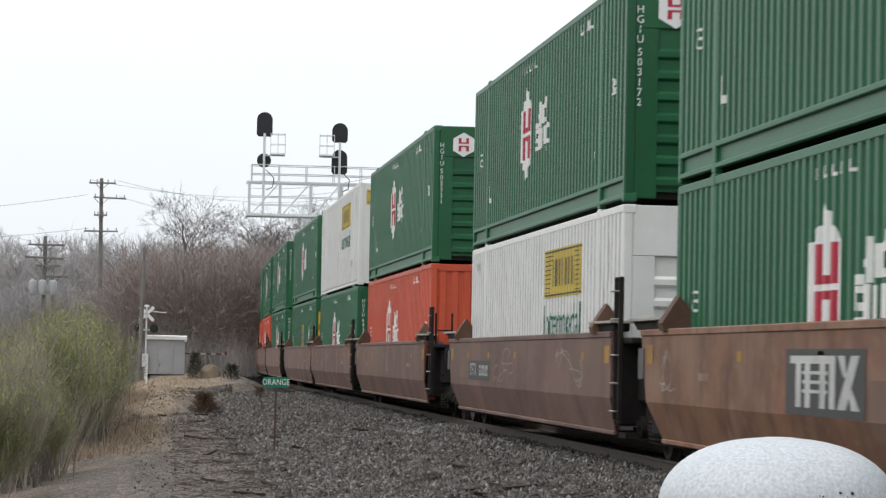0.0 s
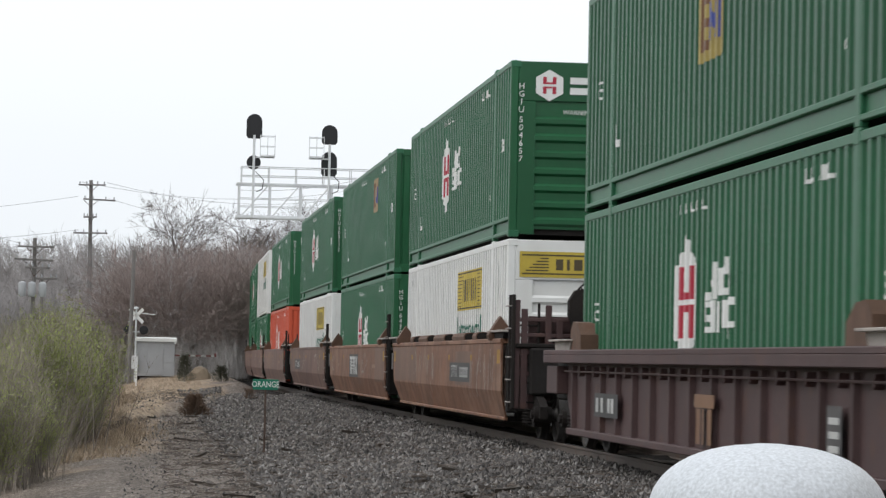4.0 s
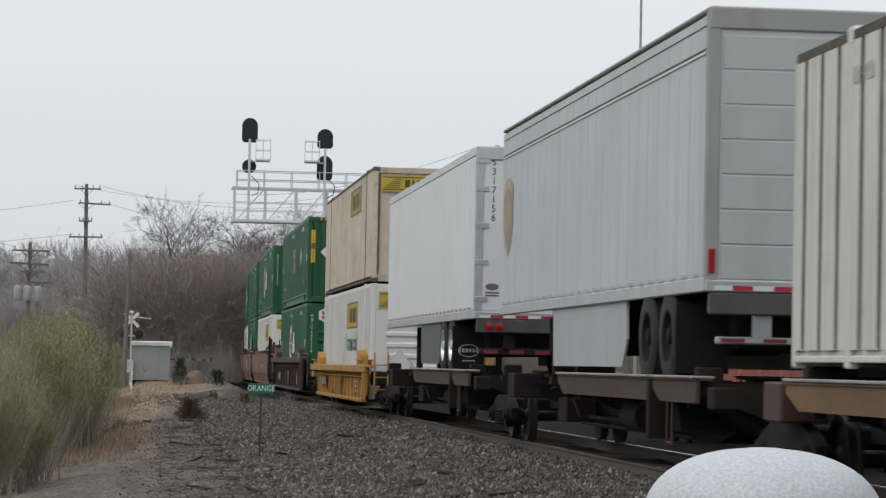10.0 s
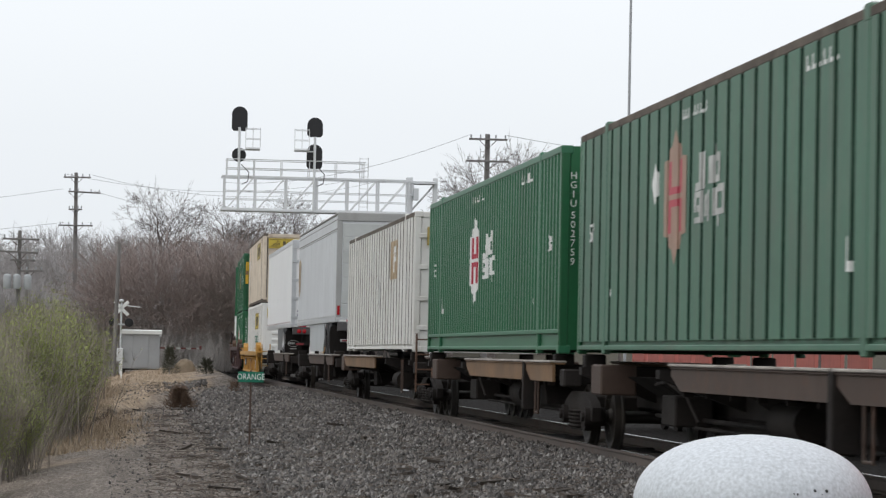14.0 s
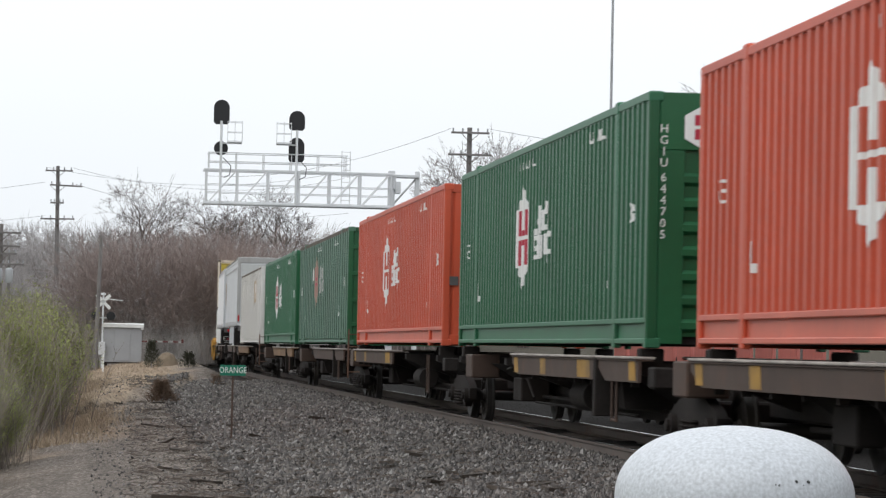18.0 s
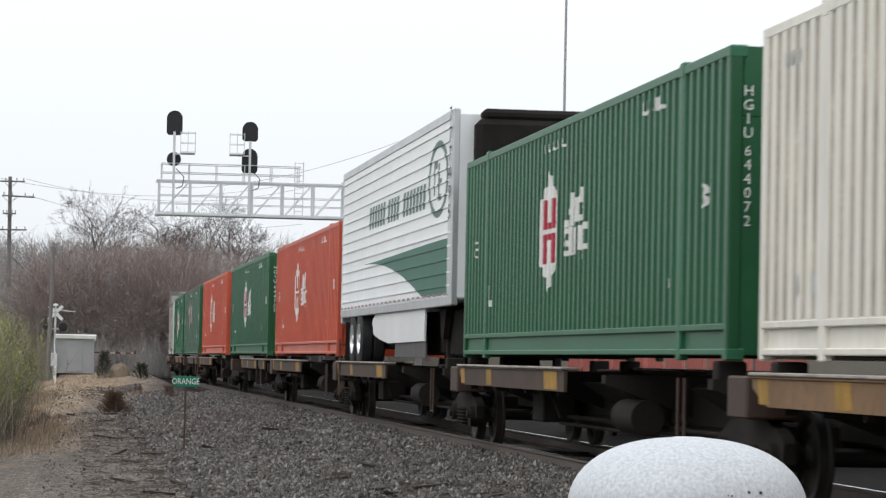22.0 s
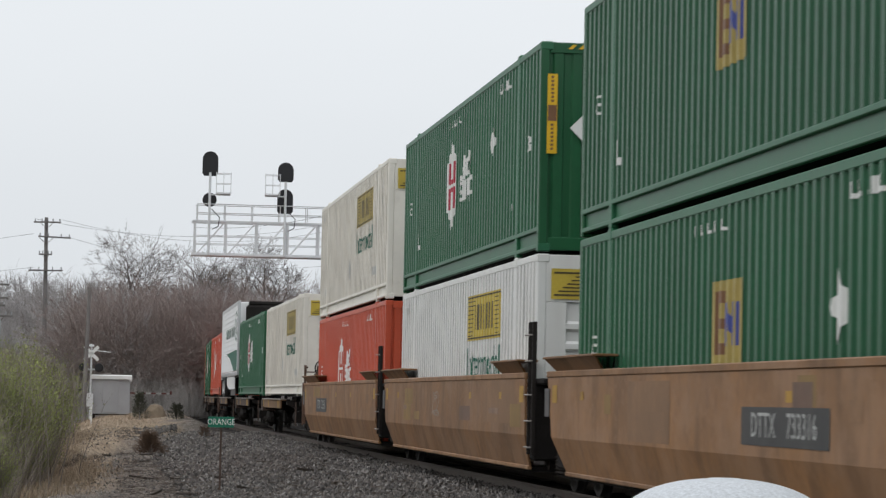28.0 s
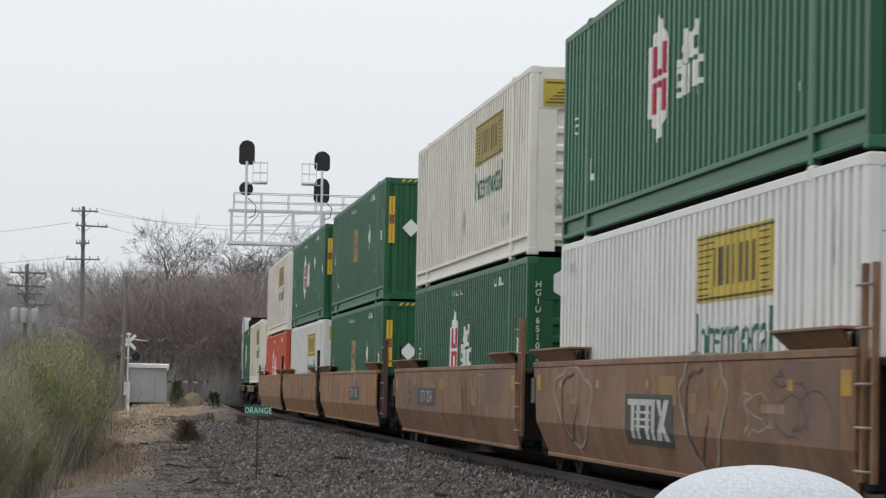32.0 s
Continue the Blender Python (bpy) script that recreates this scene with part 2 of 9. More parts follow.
RUNG = mat("worn_grab_iron", (0.30, 0.27, 0.25), 0.6, vary=0.3, scale=5.0, rust=0.4, bump=0.05)
PANEL_DULL = mat("dull_grey_plate", (0.085, 0.08, 0.08), 0.6, vary=0.25, scale=3.0, streak=0.3, bump=0.05)
PALE_CHALK = mat("pale_sprayed_paint", (0.31, 0.265, 0.23), 0.8, vary=0.3, scale=3.0, bump=0.03)
PRIMER = mat("grey_primer_patch", (0.178, 0.104, 0.073), 0.65, vary=0.25, scale=0.8, streak=0.3, dirt=0.4, dirt_col=(0.10, 0.075, 0.06), rust=0.2, bump=0.08)
PANEL_GREY = mat("dark_grey_panel", (0.052, 0.05, 0.05), 0.6, vary=0.25, scale=2.0, streak=0.2, bump=0.05)
INK = mat("smudged_dark_paint", (0.095, 0.064, 0.054), 0.8, vary=0.4, scale=3.0, bump=0.05)
OCHRE_PATCH = mat("ochre_repaint_patch", (0.27, 0.165, 0.055), 0.65, vary=0.2, scale=1.0, streak=0.3, dirt=0.3, bump=0.05)
EDGE_GRIME = mat("grimy_dark_edge_rail", (0.14, 0.118, 0.10), 0.75, spec=0.1, vary=0.35, scale=2.5, dirt=0.5, dirt_col=(0.05, 0.043, 0.038), bump=0.1)
# rib slot tones: each holds the slot's shade as well as its dirt
SLOT_SHADE_GRIME = mat("grey_rib_shade_grime", (0.25, 0.235, 0.215), 0.85, spec=0.05, vary=0.35, scale=1.5, streak=0.4, dirt_col=(0.30, 0.25, 0.20), bump=0.0)
SLOT_GREEN = mat("dark_rib_shade_grime", (0.030, 0.065, 0.046), 0.85, spec=0.05, vary=0.3, scale=1.5, streak=0.3, dirt_col=(0.07, 0.075, 0.06), bump=0.0)
SLOT_PALE = mat("pale_rib_shade_grime", (0.57, 0.53, 0.46), 0.85, spec=0.05, vary=0.3, scale=1.5, streak=0.5, dirt_col=(0.30, 0.25, 0.19), bump=0.0)
SLOT_WHITE = mat("light_rib_shade_grime", (0.58, 0.575, 0.56), 0.85, spec=0.05, vary=0.2, scale=1.5, streak=0.3, dirt_col=(0.40, 0.37, 0.32), bump=0.0)
PINK_FADE = mat("faded_red_emblem_field", (0.38, 0.24, 0.18), 0.6, vary=0.2, scale=2.5, streak=0.3, dirt_col=(0.22, 0.20, 0.14), bump=0.03)
PLUM_MARK = mat("dull_plum_badge", (0.16, 0.13, 0.19), 0.5, vary=0.2, bump=0.02)
SKIRT_DARK = mat("dark_grey_skirt", (0.105, 0.108, 0.11), 0.55, vary=0.15, scale=0.8, streak=0.3, dirt=0.2, dirt_col=(0.06, 0.06, 0.06), bump=0.04)
SKIRT_GREY = mat("pale_grey_skirt", (0.42, 0.44, 0.45), 0.45, vary=0.08, scale=0.8, streak=0.25, dirt=0.2, dirt_col=(0.28, 0.28, 0.27), bump=0.04)
DULL_YELLOW = mat("dulled_yellow_reflector", (0.42, 0.235, 0.03), 0.6, vary=0.3, scale=4.0, dirt=0.5, dirt_col=(0.16, 0.10, 0.05), bump=0.03)
BUMPER_RED = mat("dull_red_bumper", (0.20, 0.025, 0.03), 0.6, vary=0.25, scale=3.0, bump=0.05)
SHIELD_TAN = mat("faded_shield_paint", (0.42, 0.33, 0.20), 0.5, vary=0.15, scale=2.0, bump=0.03)
SHIELD_BROWN = mat("faded_shield_field", (0.30, 0.21, 0.14), 0.5, vary=0.15, scale=2.0, bump=0.03)
BIG_BARK = mat("dark_limb_bark", (0.125, 0.105, 0.097), 0.9, vary=0.2, scale=1.0, bump=0.0)
PATCH_TAN = mat("tan_repaint_patch", (0.245, 0.135, 0.068), 0.65, vary=0.25, scale=1.0, streak=0.35, dirt=0.35, dirt_col=(0.15, 0.09, 0.055), bump=0.05)
RUST_STAIN = mat("rust_stain", (0.33, 0.215, 0.13), 0.8, vary=0.4, scale=6.0, streak=0.3, bump=0.05)
OFF_WHITE = mat("grimy_off_white_paint", (0.64, 0.63, 0.60), 0.6, spec=0.1, vary=0.1, scale=0.6, streak=0.35, dirt=0.25, dirt_col=(0.36, 0.31, 0.25), bump=0.06)
WORD_GREEN = mat("faded_green_word_paint", (0.075, 0.15, 0.115), 0.5, vary=0.1, bump=0.03)
PANEL_YELLOW = mat("dull_company_yellow", (0.52, 0.39, 0.055), 0.55, vary=0.15, scale=2.0, streak=0.2, bump=0.03)
PANEL_INK = mat("panel_ink", (0.075, 0.058, 0.028), 0.6, vary=0.2, bump=0.03)
WOOD_SCRAP = mat("rotten_wood_scrap", (0.065, 0.052, 0.042), 0.9, vary=0.35, scale=4.0, bump=0.4, tint=0.3)
BARK = mat("grey_brown_bark", (0.165, 0.14, 0.13), 0.9, vary=0.25, scale=2.0, bump=0.3, tint=0.2)
# twigs of the wood set paler and greyer, distance haze put into the colour
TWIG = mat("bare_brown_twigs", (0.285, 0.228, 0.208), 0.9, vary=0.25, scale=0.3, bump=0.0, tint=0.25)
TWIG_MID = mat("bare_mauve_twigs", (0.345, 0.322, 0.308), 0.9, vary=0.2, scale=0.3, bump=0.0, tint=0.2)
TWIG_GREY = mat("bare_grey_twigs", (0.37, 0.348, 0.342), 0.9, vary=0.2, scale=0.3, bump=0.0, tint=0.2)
STEM = mat("shrub_stems", (0.25, 0.215, 0.185), 0.9, vary=0.4, scale=1.0, bump=0.0, tint=0.2)
LEAF = mat("young_spring_leaves", (0.255, 0.285, 0.078), 0.6, vary=0.3, scale=0.8, bump=0.0, tint=0.25)
BLOSSOM = mat("pale_budding_twigs", (0.40, 0.36, 0.33), 0.9, vary=0.2, bump=0.0)
NEEDLE = mat("dark_evergreen_needles", (0.055, 0.055, 0.036), 0.8, vary=0.35, scale=3.0, bump=0.0, tint=0.2)
DRY = mat("dry_brown_shrub", (0.15, 0.10, 0.07), 0.9, vary=0.35, scale=4.0, bump=0.0)
STRAW = mat("dry_straw_grass", (0.36, 0.28, 0.20), 0.9, vary=0.3, scale=1.5, bump=0.0)
STONE = mat("grey_ballast_stone", (0.185, 0.172, 0.165), 0.85, vary=0.45, scale=2.5, bump=0.3, bump_scale=60.0)
ROCK = mat("tan_boulder", (0.20, 0.155, 0.11), 0.9, vary=0.25, scale=3.0, bump=0.5)
FAR_RED = mat("weathered_red_paint", (0.46, 0.14, 0.115), 0.6, vary=0.15, scale=0.6, streak=0.2, bump=0.08)
TAPE = mat("faded_reflective_tape", (0.34, 0.22, 0.23), 0.5, vary=0.3, scale=6.0, bump=0.0)
GATE_RED = mat("faded_gate_red", (0.17, 0.055, 0.05), 0.6, vary=0.2, bump=0.03)
LAMP_RED = mat("red_reflector", (0.35, 0.01, 0.015), 0.25, vary=0.1, bump=0.0)


# ---- mesh helpers ----
class Shape:
    """Gathers vertices and faces of one mesh."""

    def __init__(self):
        self.v, self.f = [], []

    def add(self, verts, faces):
        b = len(self.v)
        self.v += [tuple(p) for p in verts]
        self.f += [tuple(b + i for i in f) for f in faces]
        return self

    def box(self, x0, y0, z0, x1, y1, z1, c=0.0):
        """A box, with its long edges chamfered by c."""
        if c <= 0:
            return self.add([(x0, y0, z0), (x1, y0, z0), (x1, y1, z0), (x0, y1, z0), (x0, y0, z1), (x1, y0, z1), (x1, y1, z1), (x0, y1, z1)],
                            [(0, 3, 2, 1), (4, 5, 6, 7), (0, 1, 5, 4), (1, 2, 6, 5), (2, 3, 7, 6), (3, 0, 4, 7)])
        vs, lo, hi = [], (x0, y0, z0), (x1, y1, z1)
        for axis in range(3):
            for sx in (0, 1):
                for sy in (0, 1):
                    for sz in (0, 1):
                        s = (sx, sy, sz)
                        vs.append(tuple((hi[i] if s[i] else lo[i]) + (0 if i == axis else (-c if s[i] else c)) for i in range(3)))
        idx = lambda a, sx, sy, sz: a * 8 + sx * 4 + sy * 2 + sz
        fs = []
        for a in range(3):
            u, w = (a + 1) % 3, (a + 2) % 3
            for side in (0, 1):
                q = []
                for su, sw in ((0, 0), (1, 0), (1, 1), (0, 1)):
                    s = [0, 0, 0]
                    s[a], s[u], s[w] = side, su, sw
                    q.append(idx(a, *s))
                fs.append(q if side else q[::-1])
        for a in range(3):
            u, w = (a + 1) % 3, (a + 2) % 3
            for su in (0, 1):
                for sw in (0, 1):
                    s0, s1 = [0, 0, 0], [0, 0, 0]
                    s0[a], s1[a] = 0, 1
                    s0[u] = s1[u] = su
                    s0[w] = s1[w] = sw
                    q = [idx(u, *s0), idx(u, *s1), idx(w, *s1), idx(w, *s0)]
                    fs.append(q if su != sw else q[::-1])
        for s in ((x, y, z) for x in (0, 1) for y in (0, 1) for z in (0, 1)):
            q = [idx(0, *s), idx(1, *s), idx(2, *s)]
            fs.append(q if sum(s) % 2 else q[::-1])
        return self.add(vs, fs)

    def prism(self, outline, axis, a, b):
        """An outline of 2D points swept along an axis from a to b. Outline axes follow the axis in order."""
        n = len(outline)
        put = {"x": lambda p, t: (t, p[0], p[1]), "y": lambda p, t: (p[0], t, p[1]), "z": lambda p, t: (p[0], p[1], t)}[axis]
        vs = [put(p, a) for p in outline] + [put(p, b) for p in outline]
        fs = [tuple(range(n)), tuple(range(2 * n - 1, n - 1, -1))] + [(i, (i + 1) % n, n + (i + 1) % n, n + i) for i in range(n)]
        return self.add(vs, fs)

    def rod(self, p0, p1, r0, r1=None, n=8, caps=True):
        p0, p1 = Vector(p0), Vector(p1)
        r1 = r0 if r1 is None else r1
        d = (p1 - p0).normalized()
        u = d.orthogonal().normalized()
        w = d.cross(u)
        vs = []
        for p, r in ((p0, r0), (p1, r1)):
            for i in range(n):
                a = 2 * math.pi * i / n
                vs.append(p + (u * math.cos(a) + w * math.sin(a)) * r)
        fs = [(i, (i + 1) % n, n + (i + 1) % n, n + i) for i in range(n)]
        if caps:
            fs += [tuple(range(n - 1, -1, -1)), tuple(range(n, 2 * n))]
        return self.add(vs, fs)

    def lathe(self, profile, centre=(0, 0, 0), n=24, axis="z", ring=False):
        """A profile of (radius, height) turned round an axis."""
        vs, fs = [], []
        for r, h in profile:
            for i in range(n):
                a = 2 * math.pi * i / n
                c, s = r * math.cos(a), r * math.sin(a)
                p = {"z": (c, s, h), "x": (h, c, s), "y": (c, h, s)}[axis]
                vs.append((p[0] + centre[0], p[1] + centre[1], p[2] + centre[2]))
        for j in range(len(profile) - 1):
            for i in range(n):
                fs.append((j * n + i, j * n + (i + 1) % n, (j + 1) * n + (i + 1) % n, (j + 1) * n + i))
        if ring:
            k = (len(profile) - 1) * n
            fs += [(k + i, k + (i + 1) % n, (i + 1) % n, i) for i in range(n)]
        else:
            fs.append(tuple(range(n - 1, -1, -1)))
            fs.append(tuple(range((len(profile) - 1) * n, len(profile) * n)))
        return self.add(vs, fs)

    def mesh(self, name, material, smooth=False):
        me = bpy.data.meshes.new(name)
        me.from_pydata(self.v, [], self.f)
        bm = bmesh.new()
        bm.from_mesh(me)
        if len(bm.faces) < 60000:
            bmesh.ops.recalc_face_normals(bm, faces=bm.faces)
        bm.to_mesh(me)
        bm.free()
        if smooth:
            me.shade_smooth()
            me.set_sharp_from_angle(angle=radians(40))
        me.materials.append(material)
        return me


MESHES = {}


def once(key, make):
    """A mesh built once and shared between alike pieces."""
    if key not in MESHES:
        MESHES[key] = make()
    return MESHES[key]


def part(name, data, material=None, parent=None, label="", m=None, smooth=False):
    """One mesh object, under its thing. data: a Shape or a mesh."""
    me = data.mesh(name, material, smooth) if isinstance(data, Shape) else data
    ob = new(name, me)
    ob.parent = parent
    if m is not None:
        ob.matrix_basis = m
    if label:
        ob["label"] = label
    return ob


def thing(name, label, category, group="", m=None, data=None, kind=""):
    ob = new(name, data)
    if m is not None:
        ob.matrix_basis = m
    return tagged(ob, label, category, group, kind)


# ---- lettering ----
FONT_CACHE = {}


def letters(text, height, squeeze=1.0):
    """Flat outlines of a text: vertices and faces, in the plane x to the right, y up, centred."""
    if text not in FONT_CACHE:
        cu = bpy.data.curves.new("lettering", "FONT")
        cu.body, cu.align_x, cu.align_y, cu.resolution_u = text, "CENTER", "CENTER", 2
        cu.space_line = 0.92
        ob = bpy.data.objects.new("lettering", cu)
        scene.collection.objects.link(ob)
        bpy.context.view_layer.update()
        me = bpy.data.meshes.new_from_object(ob.evaluated_get(bpy.context.evaluated_depsgraph_get()))
        FONT_CACHE[text] = ([tuple(v.co) for v in me.vertices], [tuple(p.vertices) for p in me.polygons])
        bpy.data.meshes.remove(me)
        bpy.data.objects.remove(ob)
        bpy.data.curves.remove(cu)
    vs, fs = FONT_CACHE[text]
    g = height / 0.70
    return [(x * g * squeeze, y * g) for x, y, z in vs], fs


class Decal:
    """Flat paint in the plane (u, w), laid later over a relief."""

    def __init__(self):
        self.v, self.f = [], []

    def poly(self, pts):
        b = len(self.v)
        self.v += list(pts)
        self.f.append(tuple(range(b, b + len(pts))))
        return self

    def rect(self, u0, w0, u1, w1):
        return self.poly([(u0, w0), (u1, w0), (u1, w1), (u0, w1)])

    def text(self, s, u, w, height, squeeze=1.0):
        vs, fs = letters(s, height, squeeze)
        b = len(self.v)
        self.v += [(x + u, y + w) for x, y in vs]
        self.f += [tuple(b + i for i in f) for f in fs]
        return self

    def drape(self, name, material, place, cuts=(), axis=0):
        """A mesh of the paint, cut at the given lines and laid on a surface by place(u, w) -> xyz."""
        bm = bmesh.new()
        vs = [bm.verts.new((u, w, 0)) for u, w in self.v]
        for f in self.f:
            try:
                bm.faces.new([vs[i] for i in f])
            except ValueError:
                pass
        if cuts and self.v:
            lo, hi = min(p[axis] for p in self.v), max(p[axis] for p in self.v)
            no = (1, 0, 0) if axis == 0 else (0, 1, 0)
            for c in cuts:
                if lo < c < hi:
                    bmesh.ops.bisect_plane(bm, geom=bm.verts[:] + bm.edges[:] + bm.faces[:], dist=1e-5, plane_co=(c, 0, 0) if axis == 0 else (0, c, 0), plane_no=no)
        for v in bm.verts:
            v.co = place(v.co.x, v.co.y)
        me = bpy.data.meshes.new(name)
        bm.to_mesh(me)
        bm.free()
        me.materials.append(material)
        return me


# ---- the plan: one track, straight past the camera, easing to the right beyond 73 m ----
TRACK_X, EASE_AT, EASE = 7.428, 73.43, 8.287e-06


def track_at(s, lat=0.0, z=0.0):
    """The place on the track s metres up the line, and its heading in degrees (turning right is negative)."""
    u = max(s - EASE_AT, 0.0)
    th = EASE * u * u / 2
    return Vector((TRACK_X + EASE * u ** 3 / 6 + lat * math.cos(th), s - EASE ** 2 * u ** 5 / 40 - lat * math.sin(th), z)), -math.degrees(th)


def travel(t):
    """How far the train has gone after t seconds."""
    return 12.377 * t - 0.02264 * t * t + 0.000289 * t ** 3


def smooth_step(a, b, x):
    t = min(1.0, max(0.0, (x - a) / (b - a)))
    return t * t * (3 - 2 * t)


def ground_z(x, y):
    """Height of the land: the ballast bed, the flat beside it, the bank that drops to the thicket."""
    u = max(y - EASE_AT, 0.0)
    d = x - (TRACK_X + EASE * u ** 3 / 6)
    z = -0.64 + 0.36 * smooth_step(-5.6, -1.9, d) + 0.10 * smooth_step(-2.0, -1.25, d) * (1 - smooth_step(1.2, 1.9, d)) - 0.34 * smooth_step(2.2, 4.6, d)
    scarp = smooth_step(-0.9, 0.9, y - 76 - 7.5 * x - 2.5 * math.sin(x * 2.3))
    z += (0.36 * smooth_step(62, 146, y) + 0.34 * scarp * smooth_step(66, 72, y)) * smooth_step(-9.5, -6.0, d) * (1 - smooth_step(-3.2, -1.6, d))
    edge = -0.75 + 0.35 * math.sin(y * 0.21) + 0.2 * math.sin(y * 0.53 + 1)
    fall = smooth_step(0.9, -4.5, x - edge) if x < edge + 0.9 else 0.0
    z -= fall * (1.7 + 0.5 * math.sin(y * 0.11)) * (1 - 0.75 * smooth_step(118, 150, y))
    z += 6.5 * smooth_step(212, 330, y) + 5.0 * smooth_step(60, 260, -x)
    z += 0.05 * noise.noise((x * 0.6, y * 0.35, 0)) + 0.025 * noise.noise((x * 2.1, y * 1.7, 3))
    return z


def spread(edges):
    out = []
    for a, b, step in edges:
        n = max(1, round((b - a) / step))
        out += [a + (b - a) * i / n for i in range(n)]
    return out + [edges[-1][1]]


def ground_material():
    m = bpy.data.materials.new("ballast_dirt_and_dry_grass")
    m.use_nodes = True
    n, k = m.node_tree.nodes, m.node_tree.links
    b = n["Principled BSDF"]
    b.inputs["Roughness"].default_value, b.inputs["Specular IOR Level"].default_value = 0.95, 0.05
    co = n.new("ShaderNodeTexCoord").outputs["Object"]
    sep = n.new("ShaderNodeSeparateXYZ")
    k.new(co, sep.inputs[0])

    def tex(kind, scale, detail=6.0):
        t = n.new(kind)
        t.inputs["Scale"].default_value = scale
        if "Detail" in t.inputs:
            t.inputs["Detail"].default_value = detail
        k.new(co, t.inputs["Vector"])
        return t

    def mix(f, a, c):
        mx = n.new("ShaderNodeMix")
        mx.data_type = "RGBA"
        if isinstance(f, float):
            mx.inputs["Factor"].default_value = f
        else:
            k.new(f, mx.inputs["Factor"])
        for s, v in (("A", a), ("B", c)):
            if isinstance(v, tuple):
                mx.inputs[s].default_value = (*v, 1)
            else:
                k.new(v, mx.inputs[s])
        return mx.outputs["Result"]

    def span(v, lo, hi, a=0.0, c=1.0):
        r = n.new("ShaderNodeMapRange")
        r.interpolation_type = "SMOOTHSTEP"
        for s, val in zip(("From Min", "From Max", "To Min", "To Max"), (lo, hi, a, c)):
            r.inputs[s].default_value = val
        k.new(v, r.inputs["Value"])
        return r.outputs[0]

    def math_of(op, a, c):
        x = n.new("ShaderNodeMath")
        x.operation = op
        for i, v in enumerate((a, c)):
            if isinstance(v, (int, float)):
                x.inputs[i].default_value = v
            else:
                k.new(v, x.inputs[i])
        return x.outputs[0]

    cell = tex("ShaderNodeTexVoronoi", 17.0)
    hue = n.new("ShaderNodeSeparateColor")
    k.new(cell.outputs["Color"], hue.inputs[0])
    stones = mix(span(hue.outputs[0], 0.0, 1.0), (0.09, 0.083, 0.080), (0.25, 0.235, 0.225))
    # cell edges painted near black, the shade in the gaps between stones
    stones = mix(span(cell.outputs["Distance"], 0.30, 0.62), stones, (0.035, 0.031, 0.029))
    rill, run = n.new("ShaderNodeTexNoise"), n.new("ShaderNodeMapping")
    run.inputs["Scale"].default_value = (3.2, 0.22, 1.0)
    rill.inputs["Scale"].default_value, rill.inputs["Detail"].default_value = 1.0, 7.0
    k.new(co, run.inputs["Vector"])
    k.new(run.outputs[0], rill.inputs["Vector"])
    soil = mix(span(tex("ShaderNodeTexNoise", 0.9).outputs["Fac"], 0.35, 0.65), (0.285, 0.247, 0.218), (0.40, 0.35, 0.305))
    soil = mix(span(rill.outputs["Fac"], 0.48, 0.64), soil, (0.205, 0.178, 0.157))
    soil = mix(span(tex("ShaderNodeTexNoise", 9.0).outputs["Fac"], 0.54, 0.76), soil, (0.15, 0.126, 0.108))
    grit = tex("ShaderNodeTexVoronoi", 26.0)
    speck = n.new("ShaderNodeSeparateColor")
    k.new(grit.outputs["Color"], speck.inputs[0])
    soil = mix(math_of("MULTIPLY", span(speck.outputs[0], 0.45, 1.0), 0.55), soil, (0.34, 0.30, 0.265))
    soil = mix(math_of("MULTIPLY", span(speck.outputs[1], 0.6, 1.0), 0.7), soil, (0.075, 0.063, 0.055))
    straw = mix(span(tex("ShaderNodeTexNoise", 1.6).outputs["Fac"], 0.35, 0.65), (0.30, 0.232, 0.172), (0.48, 0.38, 0.28))
    straw = mix(span(tex("ShaderNodeTexNoise", 14.0).outputs["Fac"], 0.5, 0.7), straw, (0.12, 0.085, 0.05))
    wob = math_of("MULTIPLY", math_of("SUBTRACT", tex("ShaderNodeTexNoise", 0.35).outputs["Fac"], 0.5), 4.5)
    edge = math_of("ADD", sep.outputs["X"], wob)
    far = span(sep.outputs["Y"], 55.0, 120.0, 0.0, 2.2)
    on_bed = span(math_of("SUBTRACT", edge, far), 1.8, 4.4)
    on_bank = math_of("MAXIMUM", math_of("MULTIPLY", math_of("MULTIPLY", span(edge, -0.35, -1.5), 0.7), span(sep.outputs["Y"], 36.0, 52.0)), math_of("MULTIPLY", math_of("MULTIPLY", span(edge, 1.5, 0.1), span(sep.outputs["Y"], 48.0, 58.0)), span(rill.outputs["Fac"], 0.62, 0.46)))
    lip = math_of("SUBTRACT", math_of("SUBTRACT", sep.outputs["Y"], math_of("MULTIPLY", sep.outputs["X"], 7.5)), math_of("MULTIPLY", wob, 0.6))
    far_straw = math_of("MULTIPLY", math_of("MULTIPLY", span(lip, 76.5, 78.5), span(sep.outputs["Y"], 70.0, 76.0)), span(edge, 4.4, 2.8))
    col = mix(on_bed, soil, stones)
    col = mix(math_of("MAXIMUM", on_bank, far_straw), col, straw)
    # scarp face as bare soil, darkened to carry the scarp's own shade
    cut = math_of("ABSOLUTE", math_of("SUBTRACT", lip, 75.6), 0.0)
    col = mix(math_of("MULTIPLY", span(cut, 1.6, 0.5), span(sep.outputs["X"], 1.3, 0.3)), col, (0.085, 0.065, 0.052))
    col = mix(span(edge, -1.6, -3.2), col, (0.115, 0.125, 0.06))
    col = mix(span(sep.outputs["Y"], 158.0, 175.0), col, (0.15, 0.122, 0.10))
